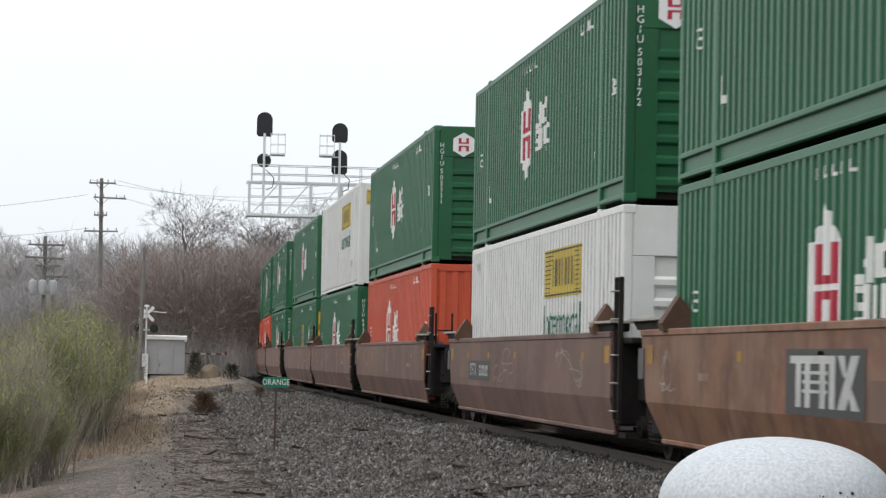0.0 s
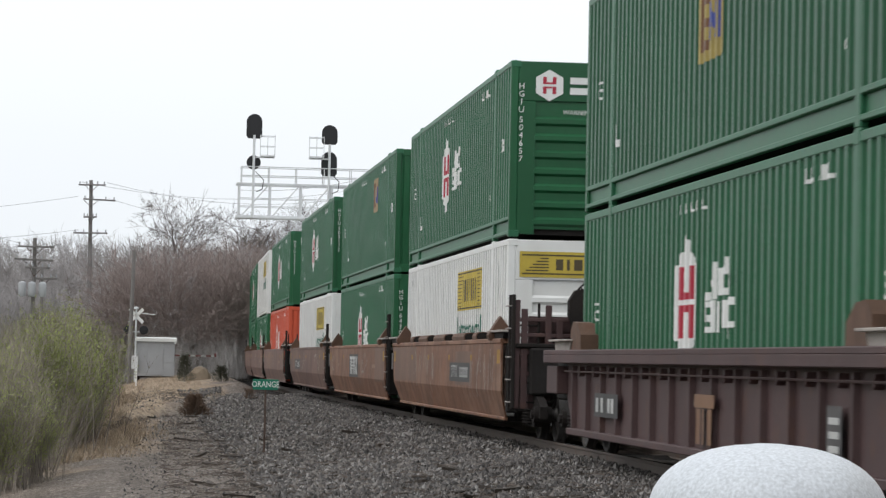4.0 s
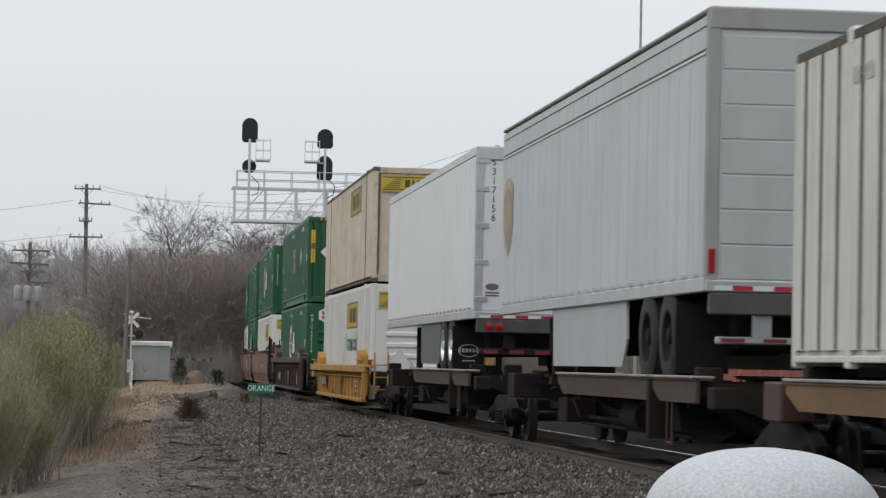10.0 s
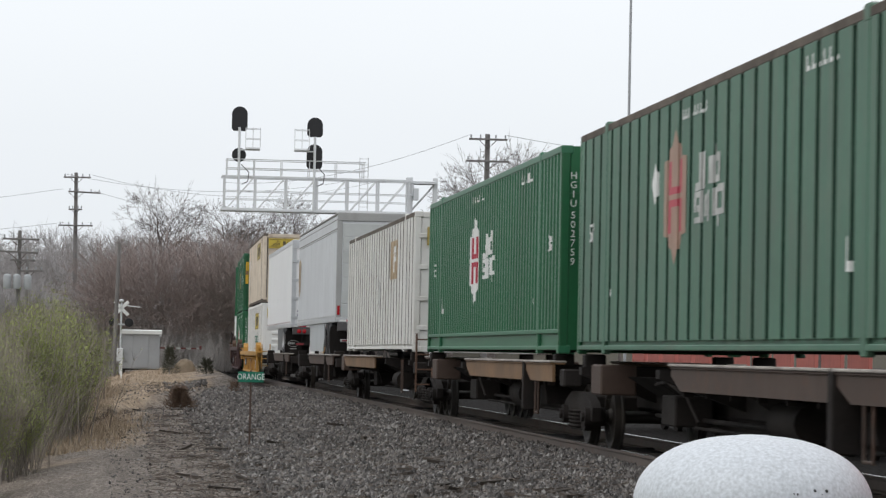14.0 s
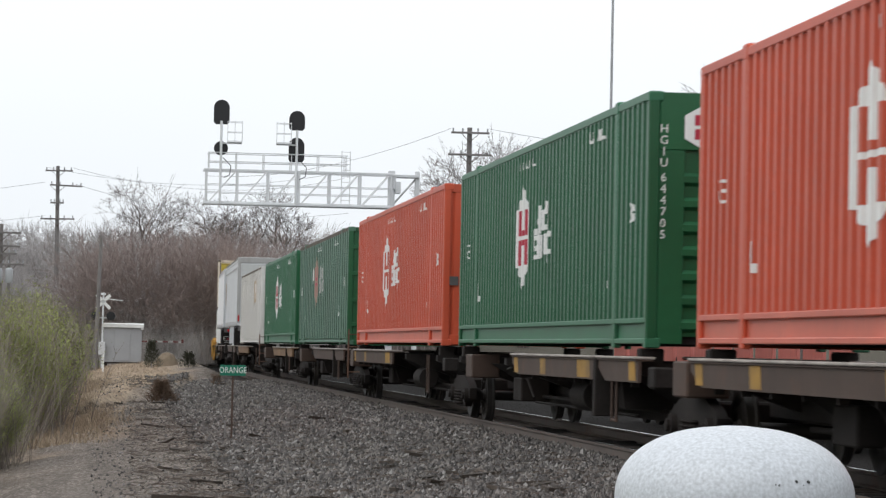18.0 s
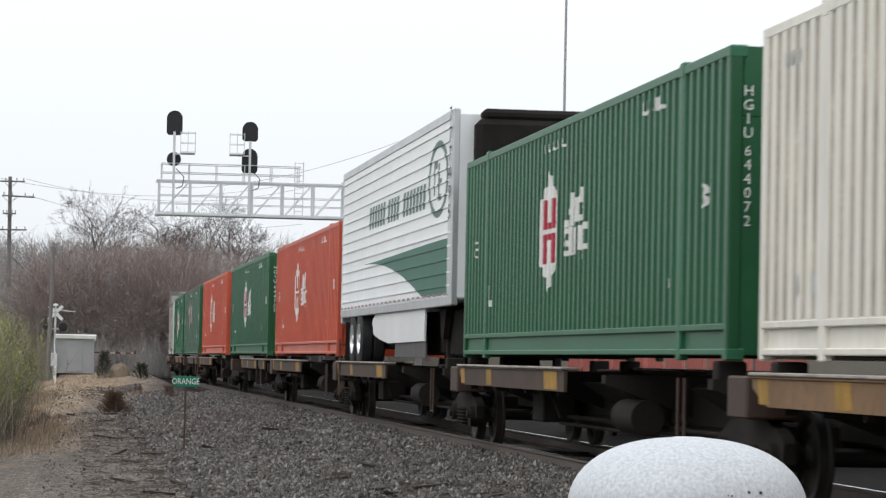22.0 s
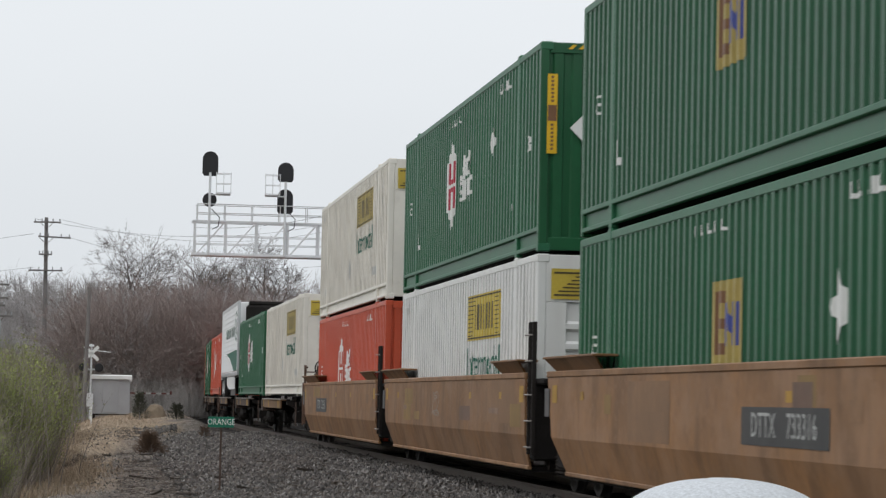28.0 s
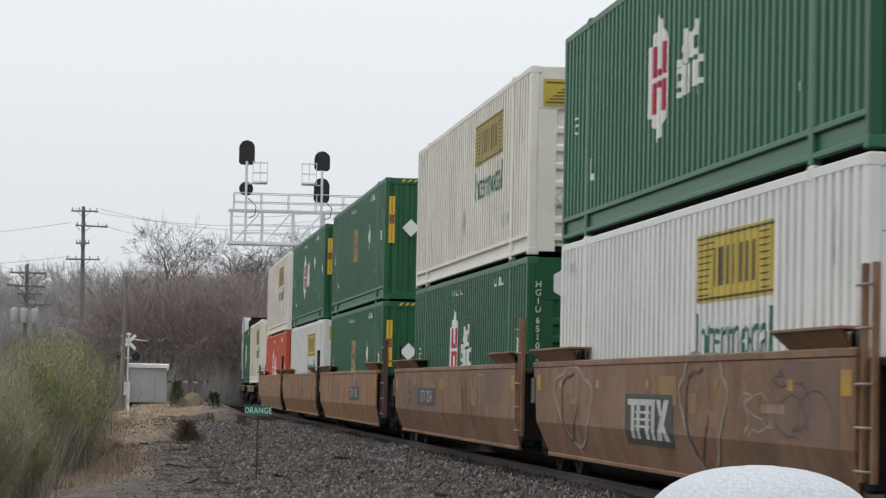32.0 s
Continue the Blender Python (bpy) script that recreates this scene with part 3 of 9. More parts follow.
    # greasy bed under and behind the train, its shade painted in near black
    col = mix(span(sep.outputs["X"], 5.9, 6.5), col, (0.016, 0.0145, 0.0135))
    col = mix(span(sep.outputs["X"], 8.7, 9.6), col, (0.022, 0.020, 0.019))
    col = mix(span(sep.outputs["X"], 22.0, 40.0), col, (0.10, 0.09, 0.072))
    k.new(col, b.inputs["Base Color"])
    bp = n.new("ShaderNodeBump")
    bp.inputs["Strength"].default_value, bp.inputs["Distance"].default_value = 0.9, 0.05
    h = math_of("MULTIPLY", cell.outputs["Distance"], -1.0)
    k.new(math_of("ADD", math_of("ADD", h, tex("ShaderNodeTexNoise", 5.0).outputs["Fac"]), math_of("MULTIPLY", rill.outputs["Fac"], 3.0)), bp.inputs["Height"])
    k.new(bp.outputs[0], b.inputs["Normal"])
    return m


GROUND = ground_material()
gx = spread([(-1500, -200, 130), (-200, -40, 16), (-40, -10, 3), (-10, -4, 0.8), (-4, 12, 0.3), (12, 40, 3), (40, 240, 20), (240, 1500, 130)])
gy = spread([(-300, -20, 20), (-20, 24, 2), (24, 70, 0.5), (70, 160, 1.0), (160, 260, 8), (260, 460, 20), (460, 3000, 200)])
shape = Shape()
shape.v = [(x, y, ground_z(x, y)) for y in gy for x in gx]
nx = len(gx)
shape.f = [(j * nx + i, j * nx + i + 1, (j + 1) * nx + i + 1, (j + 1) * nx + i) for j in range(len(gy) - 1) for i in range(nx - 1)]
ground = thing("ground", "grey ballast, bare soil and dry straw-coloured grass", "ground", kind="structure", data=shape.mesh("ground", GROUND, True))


# ---- the railway track ----
def rail_section(side):
    """The outline of one rail, head up to z 0."""
    return [(-0.07, -0.18), (0.07, -0.18), (0.07, -0.165), (0.012, -0.145), (0.010, -0.05), (0.036, -0.036), (0.036, -0.004),
            (-0.036, -0.004), (-0.036, -0.036), (-0.010, -0.05), (-0.012, -0.145), (-0.07, -0.165)]


def swept(outline, lat, stations):
    sh = Shape()
    n = len(outline)
    for s in stations:
        for a, b in outline:
            sh.v.append(tuple(track_at(s, lat + a, b)[0]))
    for j in range(len(stations) - 1):
        for i in range(n):
            sh.f.append((j * n + i, j * n + (i + 1) % n, (j + 1) * n + (i + 1) % n, (j + 1) * n + i))
    return sh


stations = spread([(-380, 20, 25), (20, 120, 2.0), (120, 420, 4.0)])
track = thing("railway_track", "single rusty rail track on dark wooden ties", "track", kind="structure")
for lat in (-0.7535, 0.7535):
    r = part("rail", swept(rail_section(1), lat, stations), RAIL, track, "rusty-sided steel rail")
    part("railhead", swept([(-0.030, -0.003), (0.030, -0.003), (0.026, 0.0), (-0.026, 0.0)], lat, stations), SHINE, r, "polished running surface")


# ---- the train ----
LENGTH, HALF_W, HIGH = 16.15, 1.295, 2.90
MID_L = LENGTH / 2
MOVERS = []          # thing, metres up the line of its origin at the start, lateral, height
TIMES = [0, 1, 2, 3, 4, 5, 6, 7, 8, 9, 10, 11, 12, 13, 14, 15, 16, 17, 18, 19, 20, 21, 22, 23, 24, 25, 26, 27, 28, 29, 30, 31, 32]


def on_track(s, z=0.0):
    p, h = track_at(s, 0, z)
    return pose(p.x, p.y, p.z, 0, 0, h)


class Relief:
    """The corrugation of a side: how far the sheet lies inside its outer plane, along the length."""

    def __init__(self, pitch, crest, slope, deep, bays):
        self.breaks = []
        for a, b in bays:
            n = max(1, round((b - a) / pitch))
            p = (b - a) / n
            self.breaks += [(a, 0.0)]
            for i in range(n):
                y = a + i * p
                trough = p - crest - 2 * slope
                self.breaks += [(y + crest / 2, 0.0), (y + crest / 2 + slope, deep), (y + crest / 2 + slope + trough, deep), (y + p - crest / 2, 0.0)]
            self.breaks += [(b, 0.0)]
        self.ys = [q[0] for q in self.breaks]
        self.ds = [q[1] for q in self.breaks]

    def depth(self, y):
        return float(np.interp(y, self.ys, self.ds))

    def sheet(self, x, sign, z0, z1):
        sh = Shape()
        for y, d in self.breaks:
            sh.v += [(sign * (x - d), y, z0), (sign * (x - d), y, z1)]
        sh.f = [(2 * i, 2 * i + 2, 2 * i + 3, 2 * i + 1) for i in range(len(self.breaks) - 1)]
        return sh


POST_Y = 6.10
BAYS = [(-LENGTH / 2 + 0.12, -POST_Y - 0.09), (-POST_Y + 0.09, POST_Y - 0.09), (POST_Y + 0.09, LENGTH / 2 - 0.12)]
FINE = Relief(0.285, 0.10, 0.020, 0.050, BAYS)
WIDE = Relief(0.61, 0.48, 0.012, 0.075, BAYS)
RIBBED = Relief(0.29, 0.18, 0.014, 0.040, BAYS)
FLAT = Relief(0.61, 0.55, 0.015, 0.02, BAYS)


def side_paint(name, decal, material, relief, parent, label=""):
    """Paint laid over the corrugation of the camera's side."""
    key = (name, material.name, id(relief), tuple(decal.v))
    me = once(key, lambda: decal.drape(name, material, lambda u, w: (-(HALF_W - relief.depth(-u)) - 0.004, -u - 0.006, w), [-y for y in relief.ys], 0))
    return part(name, me, parent=parent, label=label)


def end_paint(name, decal, material, parent, label="", out=0.006):
    me = once((name, material.name, out, tuple(decal.v)), lambda: decal.drape(name, material, lambda u, w: (u, -LENGTH / 2 - out, w)))
    return part(name, me, parent=parent, label=label)


def word_blocks(u, w, height, lengths):
    """Unreadable lettering as plain bars."""
    d = Decal()
    for n in lengths:
        d.rect(u, w - height / 2, u + n, w + height / 2)
        u += n + height * 0.35
    return d


def spire_logo(c, relief, u, w, parent, face, mark, words=None):
    """A tall pointed emblem with a barred letter shape in it, and strokes for the two words beside it, set out on the ribs."""
    p = 12.02 / 42
    u = round(u / p) * p
    hw = 0.60
    d = Decal().poly([(u - hw, w - 0.42), (u - 0.36, w - 0.44), (u - 0.34, w - 0.54), (u - 0.16, w - 0.58), (u, w - 0.76), (u + 0.16, w - 0.58), (u + 0.34, w - 0.54), (u + 0.36, w - 0.44), (u + hw, w - 0.42),
                      (u + hw, w + 0.42), (u + 0.36, w + 0.44), (u + 0.34, w + 0.54), (u + 0.16, w + 0.58), (u, w + 0.76), (u - 0.16, w + 0.58), (u - 0.34, w + 0.54), (u - 0.36, w + 0.44), (u - hw, w + 0.42)])
    side_paint("emblem", d, face, relief, parent, "white pointed emblem")
    h = Decal()
    for s in (-1, 1):
        for lo, hi in ((-0.40, -0.03), (0.03, 0.40)):
            h.rect(u + s * p - 0.09, w + lo, u + s * p + 0.10, w + hi)
    h.rect(u - p + 0.10, w - 0.11, u + p - 0.09, w - 0.03).rect(u - p + 0.10, w + 0.03, u + p - 0.09, w + 0.11)
    ob = side_paint("emblem_letter", h, mark, relief, parent)
    ob.location.x -= 0.003
    for rows in (((1.27, 0.06, 1.38, 0.50), (1.48, 0.06, 1.60, 0.50), (1.38, 0.21, 1.48, 0.29), (1.08, 0.05, 1.27, 0.15),
                  (1.78, 0.10, 2.08, 0.42), (2.08, 0.34, 2.36, 0.44), (2.08, 0.10, 2.36, 0.18), (2.27, 0.18, 2.36, 0.34), (2.12, 0.44, 2.17, 0.54)),
                 ((1.05, -0.03, 1.30, 0.04), (1.03, -0.20, 1.14, -0.03), (1.05, -0.33, 1.30, -0.26), (1.18, -0.20, 1.30, -0.12), (1.30, -0.33, 1.52, 0.05),
                  (1.60, -0.27, 1.70, -0.01), (1.74, -0.33, 1.82, 0.03), (2.0, -0.28, 2.27, 0.04), (2.27, -0.02, 2.60, 0.07), (2.27, -0.28, 2.60, -0.21), (2.50, -0.21, 2.60, -0.02), (2.27, -0.41, 2.34, -0.28))):
        b = Decal()
        for x0, z0, x1, z1 in rows:
            b.rect(u + 0.08 + 0.93 * x0, w - 0.05 + 0.9 * z0, u + 0.08 + 0.93 * x1, w - 0.05 + 0.9 * z1)
        side_paint("word_lettering", b, words or face, relief, parent)


def yellow_logo(relief, u, w, parent, word=True, yellow=None):
    """A yellow company panel with dark bars, and the word Intermodal below it."""
    d = Decal().rect(u - 1.75, w - 0.36, u + 1.75, w + 0.36)
    side_paint("yellow_panel", d, yellow or PANEL_YELLOW, relief, parent, "yellow company panel")
    b = Decal()
    for i in range(9):
        k = 0.10 + 0.04 * i
        z = w - 0.29 + 0.068 * i
        b.rect(u - 1.65, z, u - 1.30 + k, z + 0.016).rect(u + 1.35 - k * 0.4, z, u + 1.65, z + 0.016)
    for x0, n in ((u - 0.92, 0.14), (u - 0.66, 0.26), (u - 0.26, 0.12), (u - 0.02, 0.12), (u + 0.24, 0.24), (u + 0.60, 0.14), (u + 0.84, 0.2)):
        b.rect(x0, w - 0.20, x0 + n, w + 0.20)
    b.rect(u - 1.70, w + 0.31, u + 1.70, w + 0.335).rect(u - 1.70, w - 0.335, u + 1.70, w - 0.31)
    ob = side_paint("panel_lettering", b, PANEL_INK, relief, parent)
    ob.location.x -= 0.003
    if word:
        t = Decal().text("Intermodal", u, w - 0.74, 0.50, 1.12)
        side_paint("intermodal_lettering", t, MARK_GREEN, relief, parent, "dark green lettering")


def three_letter_logo(relief, u, w, parent, yellow=None):
    d = Decal().rect(u - 0.62, w - 0.42, u + 0.62, w + 0.42)
    side_paint("yellow_panel", d, yellow or FADED_YELLOW, relief, parent, "ochre company panel")
    a = Decal().rect(u - 0.52, w - 0.30, u - 0.38, w + 0.32).rect(u - 0.38, w + 0.20, u - 0.16, w + 0.32).rect(u - 0.38, w - 0.05, u - 0.2, w + 0.05).rect(u - 0.38, w - 0.30, u - 0.16, w - 0.19)
    ob = side_paint("panel_lettering", a, MARK_BROWN, relief, parent)
    ob.location.x -= 0.003
    c = Decal().rect(u - 0.10, w - 0.22, u, w + 0.20).poly([(u, w + 0.2), (u + 0.12, w - 0.05), (u + 0.12, w - 0.2), (u, w + 0.02)]).rect(u + 0.18, w - 0.22, u + 0.28, w + 0.20).rect(u + 0.34, w - 0.22, u + 0.44, w + 0.20)
    ob = side_paint("panel_letter", c, MARK_BLUE, relief, parent)
    ob.location.x -= 0.003


def small_marks(relief, parent, face):
    """The marks along the top, the length marks by the ends and the small bars at the posts."""
    for u in (7.05, -7.05):
        side_paint("length_lettering", Decal().text("53'", u, 1.55, 0.24, 0.9), face, relief, parent)
    for u, z, n, h in [(-1.5 + i * 0.15, 2.57, 0.10 if i % 3 else 0.05, 0.11) for i in range(10)] + [(4.1 + i * 0.2, 2.56, 0.12, 0.14) for i in range(6)] + [(v, 0.72, 0.16, 0.30) for v in (-5.75, 5.55)]:
        side_paint("reporting_mark", Decal().poly([(u, z), (u + n, z), (u + n, z + h * 0.3), (u + 0.04, z + h * 0.3), (u + 0.04, z + h), (u, z + h)]), face, relief, parent)


def container(style, label, number="", group="stacked containers", prefix="HGIU"):
    """A 53-foot box: corrugated sides, rails, corner and stacking posts, roof, floor, end walls and its paint."""
    st = STYLES[style]
    paint, low, relief, end = st["paint"], st["low"], st["relief"], st["end"]
    c = thing("shipping_container", label, "container", group)
    c["style"] = style
    hl = LENGTH / 2
    zs0 = 0.34 if st["rail"] else 0.16
    for sign, nm in ((-1, "side_panel"), (1, "side_panel")):
        part(nm, once((style, nm, sign), lambda: relief.sheet(HALF_W - 0.004, sign, zs0, HIGH - 0.09).mesh(nm, paint)), parent=c)
    part("roof", once((style, "roof"), lambda: Shape().box(-HALF_W + 0.03, -hl + 0.1, HIGH - 0.05, HALF_W - 0.03, hl - 0.1, HIGH - 0.012).mesh("roof", paint)), parent=c)
    part("floor", once("floor", lambda: Shape().box(-HALF_W + 0.06, -hl + 0.1, 0.05, HALF_W - 0.06, hl - 0.1, 0.16).mesh("floor", BLACK)), parent=c)
    for sign in (-1, 1):
        x0, x1 = (sign * HALF_W, sign * (HALF_W - 0.07))
        part("top_rail", once((style, "top_rail", sign), lambda: Shape().box(min(x0, x1), -hl + 0.02, HIGH - 0.10, max(x0, x1), hl - 0.02, HIGH, 0.012).mesh("top_rail", st.get("top", st["edge"]))), parent=c)

        def low_rail():
            s = Shape().box(min(x0, x1), -hl + 0.02, 0.05, max(x0, x1), hl - 0.02, 0.11, 0.01)
            a = sign * (HALF_W - 0.05)
            if st["rail"]:
                s.box(min(a, x1), -hl + 0.1, 0.10, max(a, x1), hl - 0.1, 0.29)
                s.box(min(x0, x1), -hl + 0.02, 0.28, max(x0, x1), hl - 0.02, 0.345, 0.01)
            else:
                s.box(min(a, x1), -hl + 0.1, 0.06, max(a, x1), hl - 0.1, 0.165)
            return s.mesh("bottom_rail", low)
        part("bottom_rail", once((style, "bottom_rail", sign), low_rail), parent=c, label="paler bottom rail")
        for y in (-POST_Y, POST_Y):
            def stack_post():
                a, b = sign * (HALF_W + 0.002), sign * (HALF_W - 0.09)
                return Shape().box(min(a, b), y - 0.09, 0.0, max(a, b), y + 0.09, HIGH + 0.035, 0.012).box(min(a, b) - 0.004, y - 0.11, HIGH - 0.13, max(a, b), y + 0.11, HIGH + 0.03, 0.02).mesh("stacking_post", st["edge"])
            part("stacking_post", once((style, "post", sign, y), stack_post), parent=c)
        for y in (-hl, hl):
            def corner():
                a, b = sign * HALF_W, sign * (HALF_W - 0.13)
                return Shape().box(min(a, b), min(y, y - math.copysign(0.13, y)), 0.0, max(a, b), max(y, y - math.copysign(0.13, y)), HIGH, 0.018).mesh("corner_post", end)
            part("corner_post", once((style, "corner", sign, y), corner), parent=c)

    # camera-facing slot walls get a darker strip, shade painted in with the dirt
    if "shade_grime" in st:
        def shade_grime():
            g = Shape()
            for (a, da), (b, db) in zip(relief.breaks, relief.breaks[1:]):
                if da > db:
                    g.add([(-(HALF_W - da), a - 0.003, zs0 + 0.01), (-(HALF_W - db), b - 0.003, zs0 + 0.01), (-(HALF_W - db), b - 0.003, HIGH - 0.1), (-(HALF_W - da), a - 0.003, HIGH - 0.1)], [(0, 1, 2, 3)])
            return g.mesh("rib_grime", st["shade_grime"])
        part("rib_grime", once((style, "shade_grime"), shade_grime), parent=c, label="shade and grime painted in the rib slots")
    kind, y = st["end_kind"], -hl

    def end_piece(name, *box, label=""):
        return part(name, once((style, name, box), lambda: Shape().box(*box).mesh(name, end)), parent=c, label=label)
    if kind == "doors":
        wall = end_piece("end_door", -HALF_W + 0.13, y + 0.03, 0.1, -0.012, y + 0.08, HIGH - 0.1, 0.012)
        end_piece("end_door", 0.012, y + 0.03, 0.1, HALF_W - 0.13, y + 0.08, HIGH - 0.1, 0.012)
        end_piece("end_header", -HALF_W + 0.13, y + 0.01, HIGH - 0.12, HALF_W - 0.13, y + 0.07, HIGH - 0.01, 0.008)
        end_piece("end_sill", -HALF_W + 0.13, y + 0.01, 0.0, HALF_W - 0.13, y + 0.07, 0.12, 0.008)
    else:
        wall = end_piece("end_wall", -HALF_W + 0.13, y + 0.05, 0.14, HALF_W - 0.13, y + 0.09, HIGH - 0.1, label="ribbed end wall" if kind == "ribs" else "fluted end wall")
        low = HIGH - 0.66 if kind == "ribs" else HIGH - 0.16
        end_piece("end_header", -HALF_W + 0.13, y + 0.01, low, HALF_W - 0.13, y + 0.07, HIGH - 0.01, 0.008)
        if kind == "ribs":
            end_piece("end_flange", -HALF_W + 0.13, y + 0.01, 0.05, -HALF_W + 0.42, y + 0.07, low - 0.004, 0.008)
            end_piece("end_flange", HALF_W - 0.42, y + 0.01, 0.05, HALF_W - 0.13, y + 0.07, low - 0.004, 0.008)
        else:
            end_piece("end_sill", -HALF_W + 0.13, y + 0.01, 0.02, HALF_W - 0.13, y + 0.07, 0.2, 0.008)
    if st["end_kind"] == "ribs":
        for i in range(7):
            part("rib", once((end.name, "rib"), lambda: Shape().prism([(0.055, -0.08), (0.005, -0.035), (0.005, 0.035), (0.055, 0.08)], "x", -HALF_W + 0.40, HALF_W - 0.40).mesh("rib", end)), parent=wall, m=pose(0, -hl, 0.26 + i * 0.275))
    elif st["end_kind"] == "flutes":
        for i in range(9):
            part("flute", once((end.name, "flute"), lambda: Shape().prism([(-0.09, 0.055), (-0.06, 0.022), (0.06, 0.022), (0.09, 0.055)], "z", 0.18, HIGH - 0.14).mesh("flute", end)), parent=wall, m=pose(-1.04 + i * 0.26, -hl, 0))
    elif st["end_kind"] == "panel":
        for x in (-0.42, 0.42):
            part("panel_joint", once((end.name, "joint"), lambda: Shape().box(-0.012, 0.045, 0.2, 0.012, 0.052, HIGH - 0.16).mesh("panel_joint", EDGE_GRIME)), parent=wall, m=pose(x, -hl, 0))
        # a dark upright strip down each inner corner of the end wall
        for x in (-HALF_W + 0.135, HALF_W - 0.175):
            part("corner_grime", once((end.name, "cstrip"), lambda: Shape().box(0, 0.008, 0.2, 0.04, 0.05, HIGH - 0.16).mesh("corner_grime", EDGE_GRIME)), parent=wall, m=pose(x, -hl, 0), label="dark strip along the corner")
    else:
        for x in (-0.85, -0.35, 0.35, 0.85):
            part("locking_bar", once((end.name, "bar"), lambda: Shape().rod((0, 0.012, 0.12), (0, 0.012, HIGH - 0.12), 0.018).box(-0.06, 0, 1.1, 0.06, 0.03, 1.2).mesh("locking_bar", ALUMINIUM)), parent=wall, m=pose(x, -hl, 0))
        for x in (-HALF_W + 0.16, HALF_W - 0.16):
            for z in (0.5, 1.1, 1.75, 2.4):
                part("hinge", once((end.name, "hinge"), lambda: Shape().box(-0.10, -0.004, -0.05, 0.12, 0.03, 0.05, 0.01).mesh("hinge", end)), parent=wall, m=pose(x, -hl, z))
    part("front_wall", once((style, "front"), lambda: Shape().box(-HALF_W + 0.13, hl - 0.09, 0.02, HALF_W - 0.13, hl - 0.03, HIGH - 0.02, 0.01).mesh("front_wall", end)), parent=c)

    for x in (-1, 1):
        for z in (0.0, HIGH - 0.12):
            a, b = sorted((x * (HALF_W + 0.004), x * (HALF_W - 0.17)))
            part("corner_casting", once((style, "cast", x), lambda: Shape().box(a, -hl - 0.004, 0, b, -hl + 0.16, 0.12, 0.015).mesh("corner_casting", st["edge"])), parent=c, m=pose(0, 0, z))

    st["marks"](c, relief, number, prefix)
    del c["style"]
    return c


def stacked(s):
    return "\n".join(s)


def hub_end(c, number, prefix, face=None):
    face = face or MARK_WHITE
    if number:
        d = Decal().text(stacked(prefix), -1.12, 2.28, 0.098)
        d.text(stacked(number), -1.12, 1.60, 0.098)
        end_paint("number_lettering", d, face, c, "white identity lettering", 0.006)
    x, z, r = -0.66, 2.50, 0.26
    end_paint("hexagon", Decal().poly([(x, z - r), (x + r * 0.87, z - r / 2), (x + r * 0.87, z + r / 2), (x, z + r), (x - r * 0.87, z + r / 2), (x - r * 0.87, z - r / 2)]), MARK_WHITE, c, "white hexagon emblem", 0.004)
    h = Decal()
    for s in (-1, 1):
        h.rect(x + s * 0.08 - 0.03, z - 0.14, x + s * 0.08 + 0.03, z - 0.02).rect(x + s * 0.08 - 0.03, z + 0.02, x + s * 0.08 + 0.03, z + 0.14)
    h.rect(x - 0.05, z - 0.05, x + 0.05, z - 0.02).rect(x - 0.05, z + 0.02, x + 0.05, z + 0.05)
    end_paint("hexagon_letter", h, MARK_RED, c, "", 0.008)
    end_paint("word_lettering", Decal().rect(-0.32, 2.53, 0.18, 2.64).rect(-0.32, 2.36, 0.36, 2.47), MARK_WHITE, c, "", 0.004)


def end_words(c):
    end_paint("warning_lettering", Decal().text("WARNING HIGH CUBE", 0.12, 2.06, 0.075), MARK_WHITE, c, "", 0.004)
    end_paint("length_lettering", Decal().text("53'", 0.25, 1.80, 0.17, 1.4), MARK_WHITE, c, "", 0.004)
    end_paint("weight_plate", Decal().rect(-0.03, 0.98, 0.55, 1.24).rect(0.13, 0.84, 0.40, 0.975), MARK_WHITE, c, "white weight plate", 0.010)
    end_paint("weight_lettering", Decal().text("24,000 lbs", 0.26, 1.08, 0.11, 0.9), MARK_BLACK, c, "", 0.012)


def marks_hub(c, relief, number, prefix):
    spire_logo(c, relief, -1.2, 1.58, c, MARK_WHITE, MARK_RED)
    small_marks(relief, c, MARK_WHITE)
    hub_end(c, number, prefix)
    end_words(c)


def marks_hub_low(c, relief, number, prefix):
    spire_logo(c, relief, -1.2, 1.58, c, MARK_WHITE, MARK_RED)
    small_marks(relief, c, MARK_WHITE)
    hub_end(c, number, prefix)


def marks_red(c, relief, number, prefix):
    spire_logo(c, relief, -1.7, 1.58, c, MARK_WHITE, RED)
    small_marks(relief, c, MARK_WHITE)
    if number:
        end_paint("number_lettering", Decal().text(stacked(prefix), -0.15, 2.28, 0.12).text(stacked(number), -0.15, 1.42, 0.12), MARK_WHITE, c, "white identity lettering")
    end_paint("plate", Decal().rect(-1.18, 1.08, -1.02, 1.24), PANEL_DULL, c, "small grey plate")


def marks_emp(c, relief, number, prefix):
    aft = c.get('style') == 'emp_aft'
    three_letter_logo(relief, 2.8 if aft else 0.0, 2.1 if aft else 1.66, c, FADED_TAN if aft else None)
    small_marks(relief, c, MARK_WHITE)
    if c.get('style') == 'emp_aft':
        return
    emp_end(c)
    d = Decal().poly([(3.72, 1.70), (3.95, 2.02), (4.18, 1.70), (3.95, 1.38)])
    side_paint("placard", d, MARK_WHITE, relief, c, "white diamond placard")


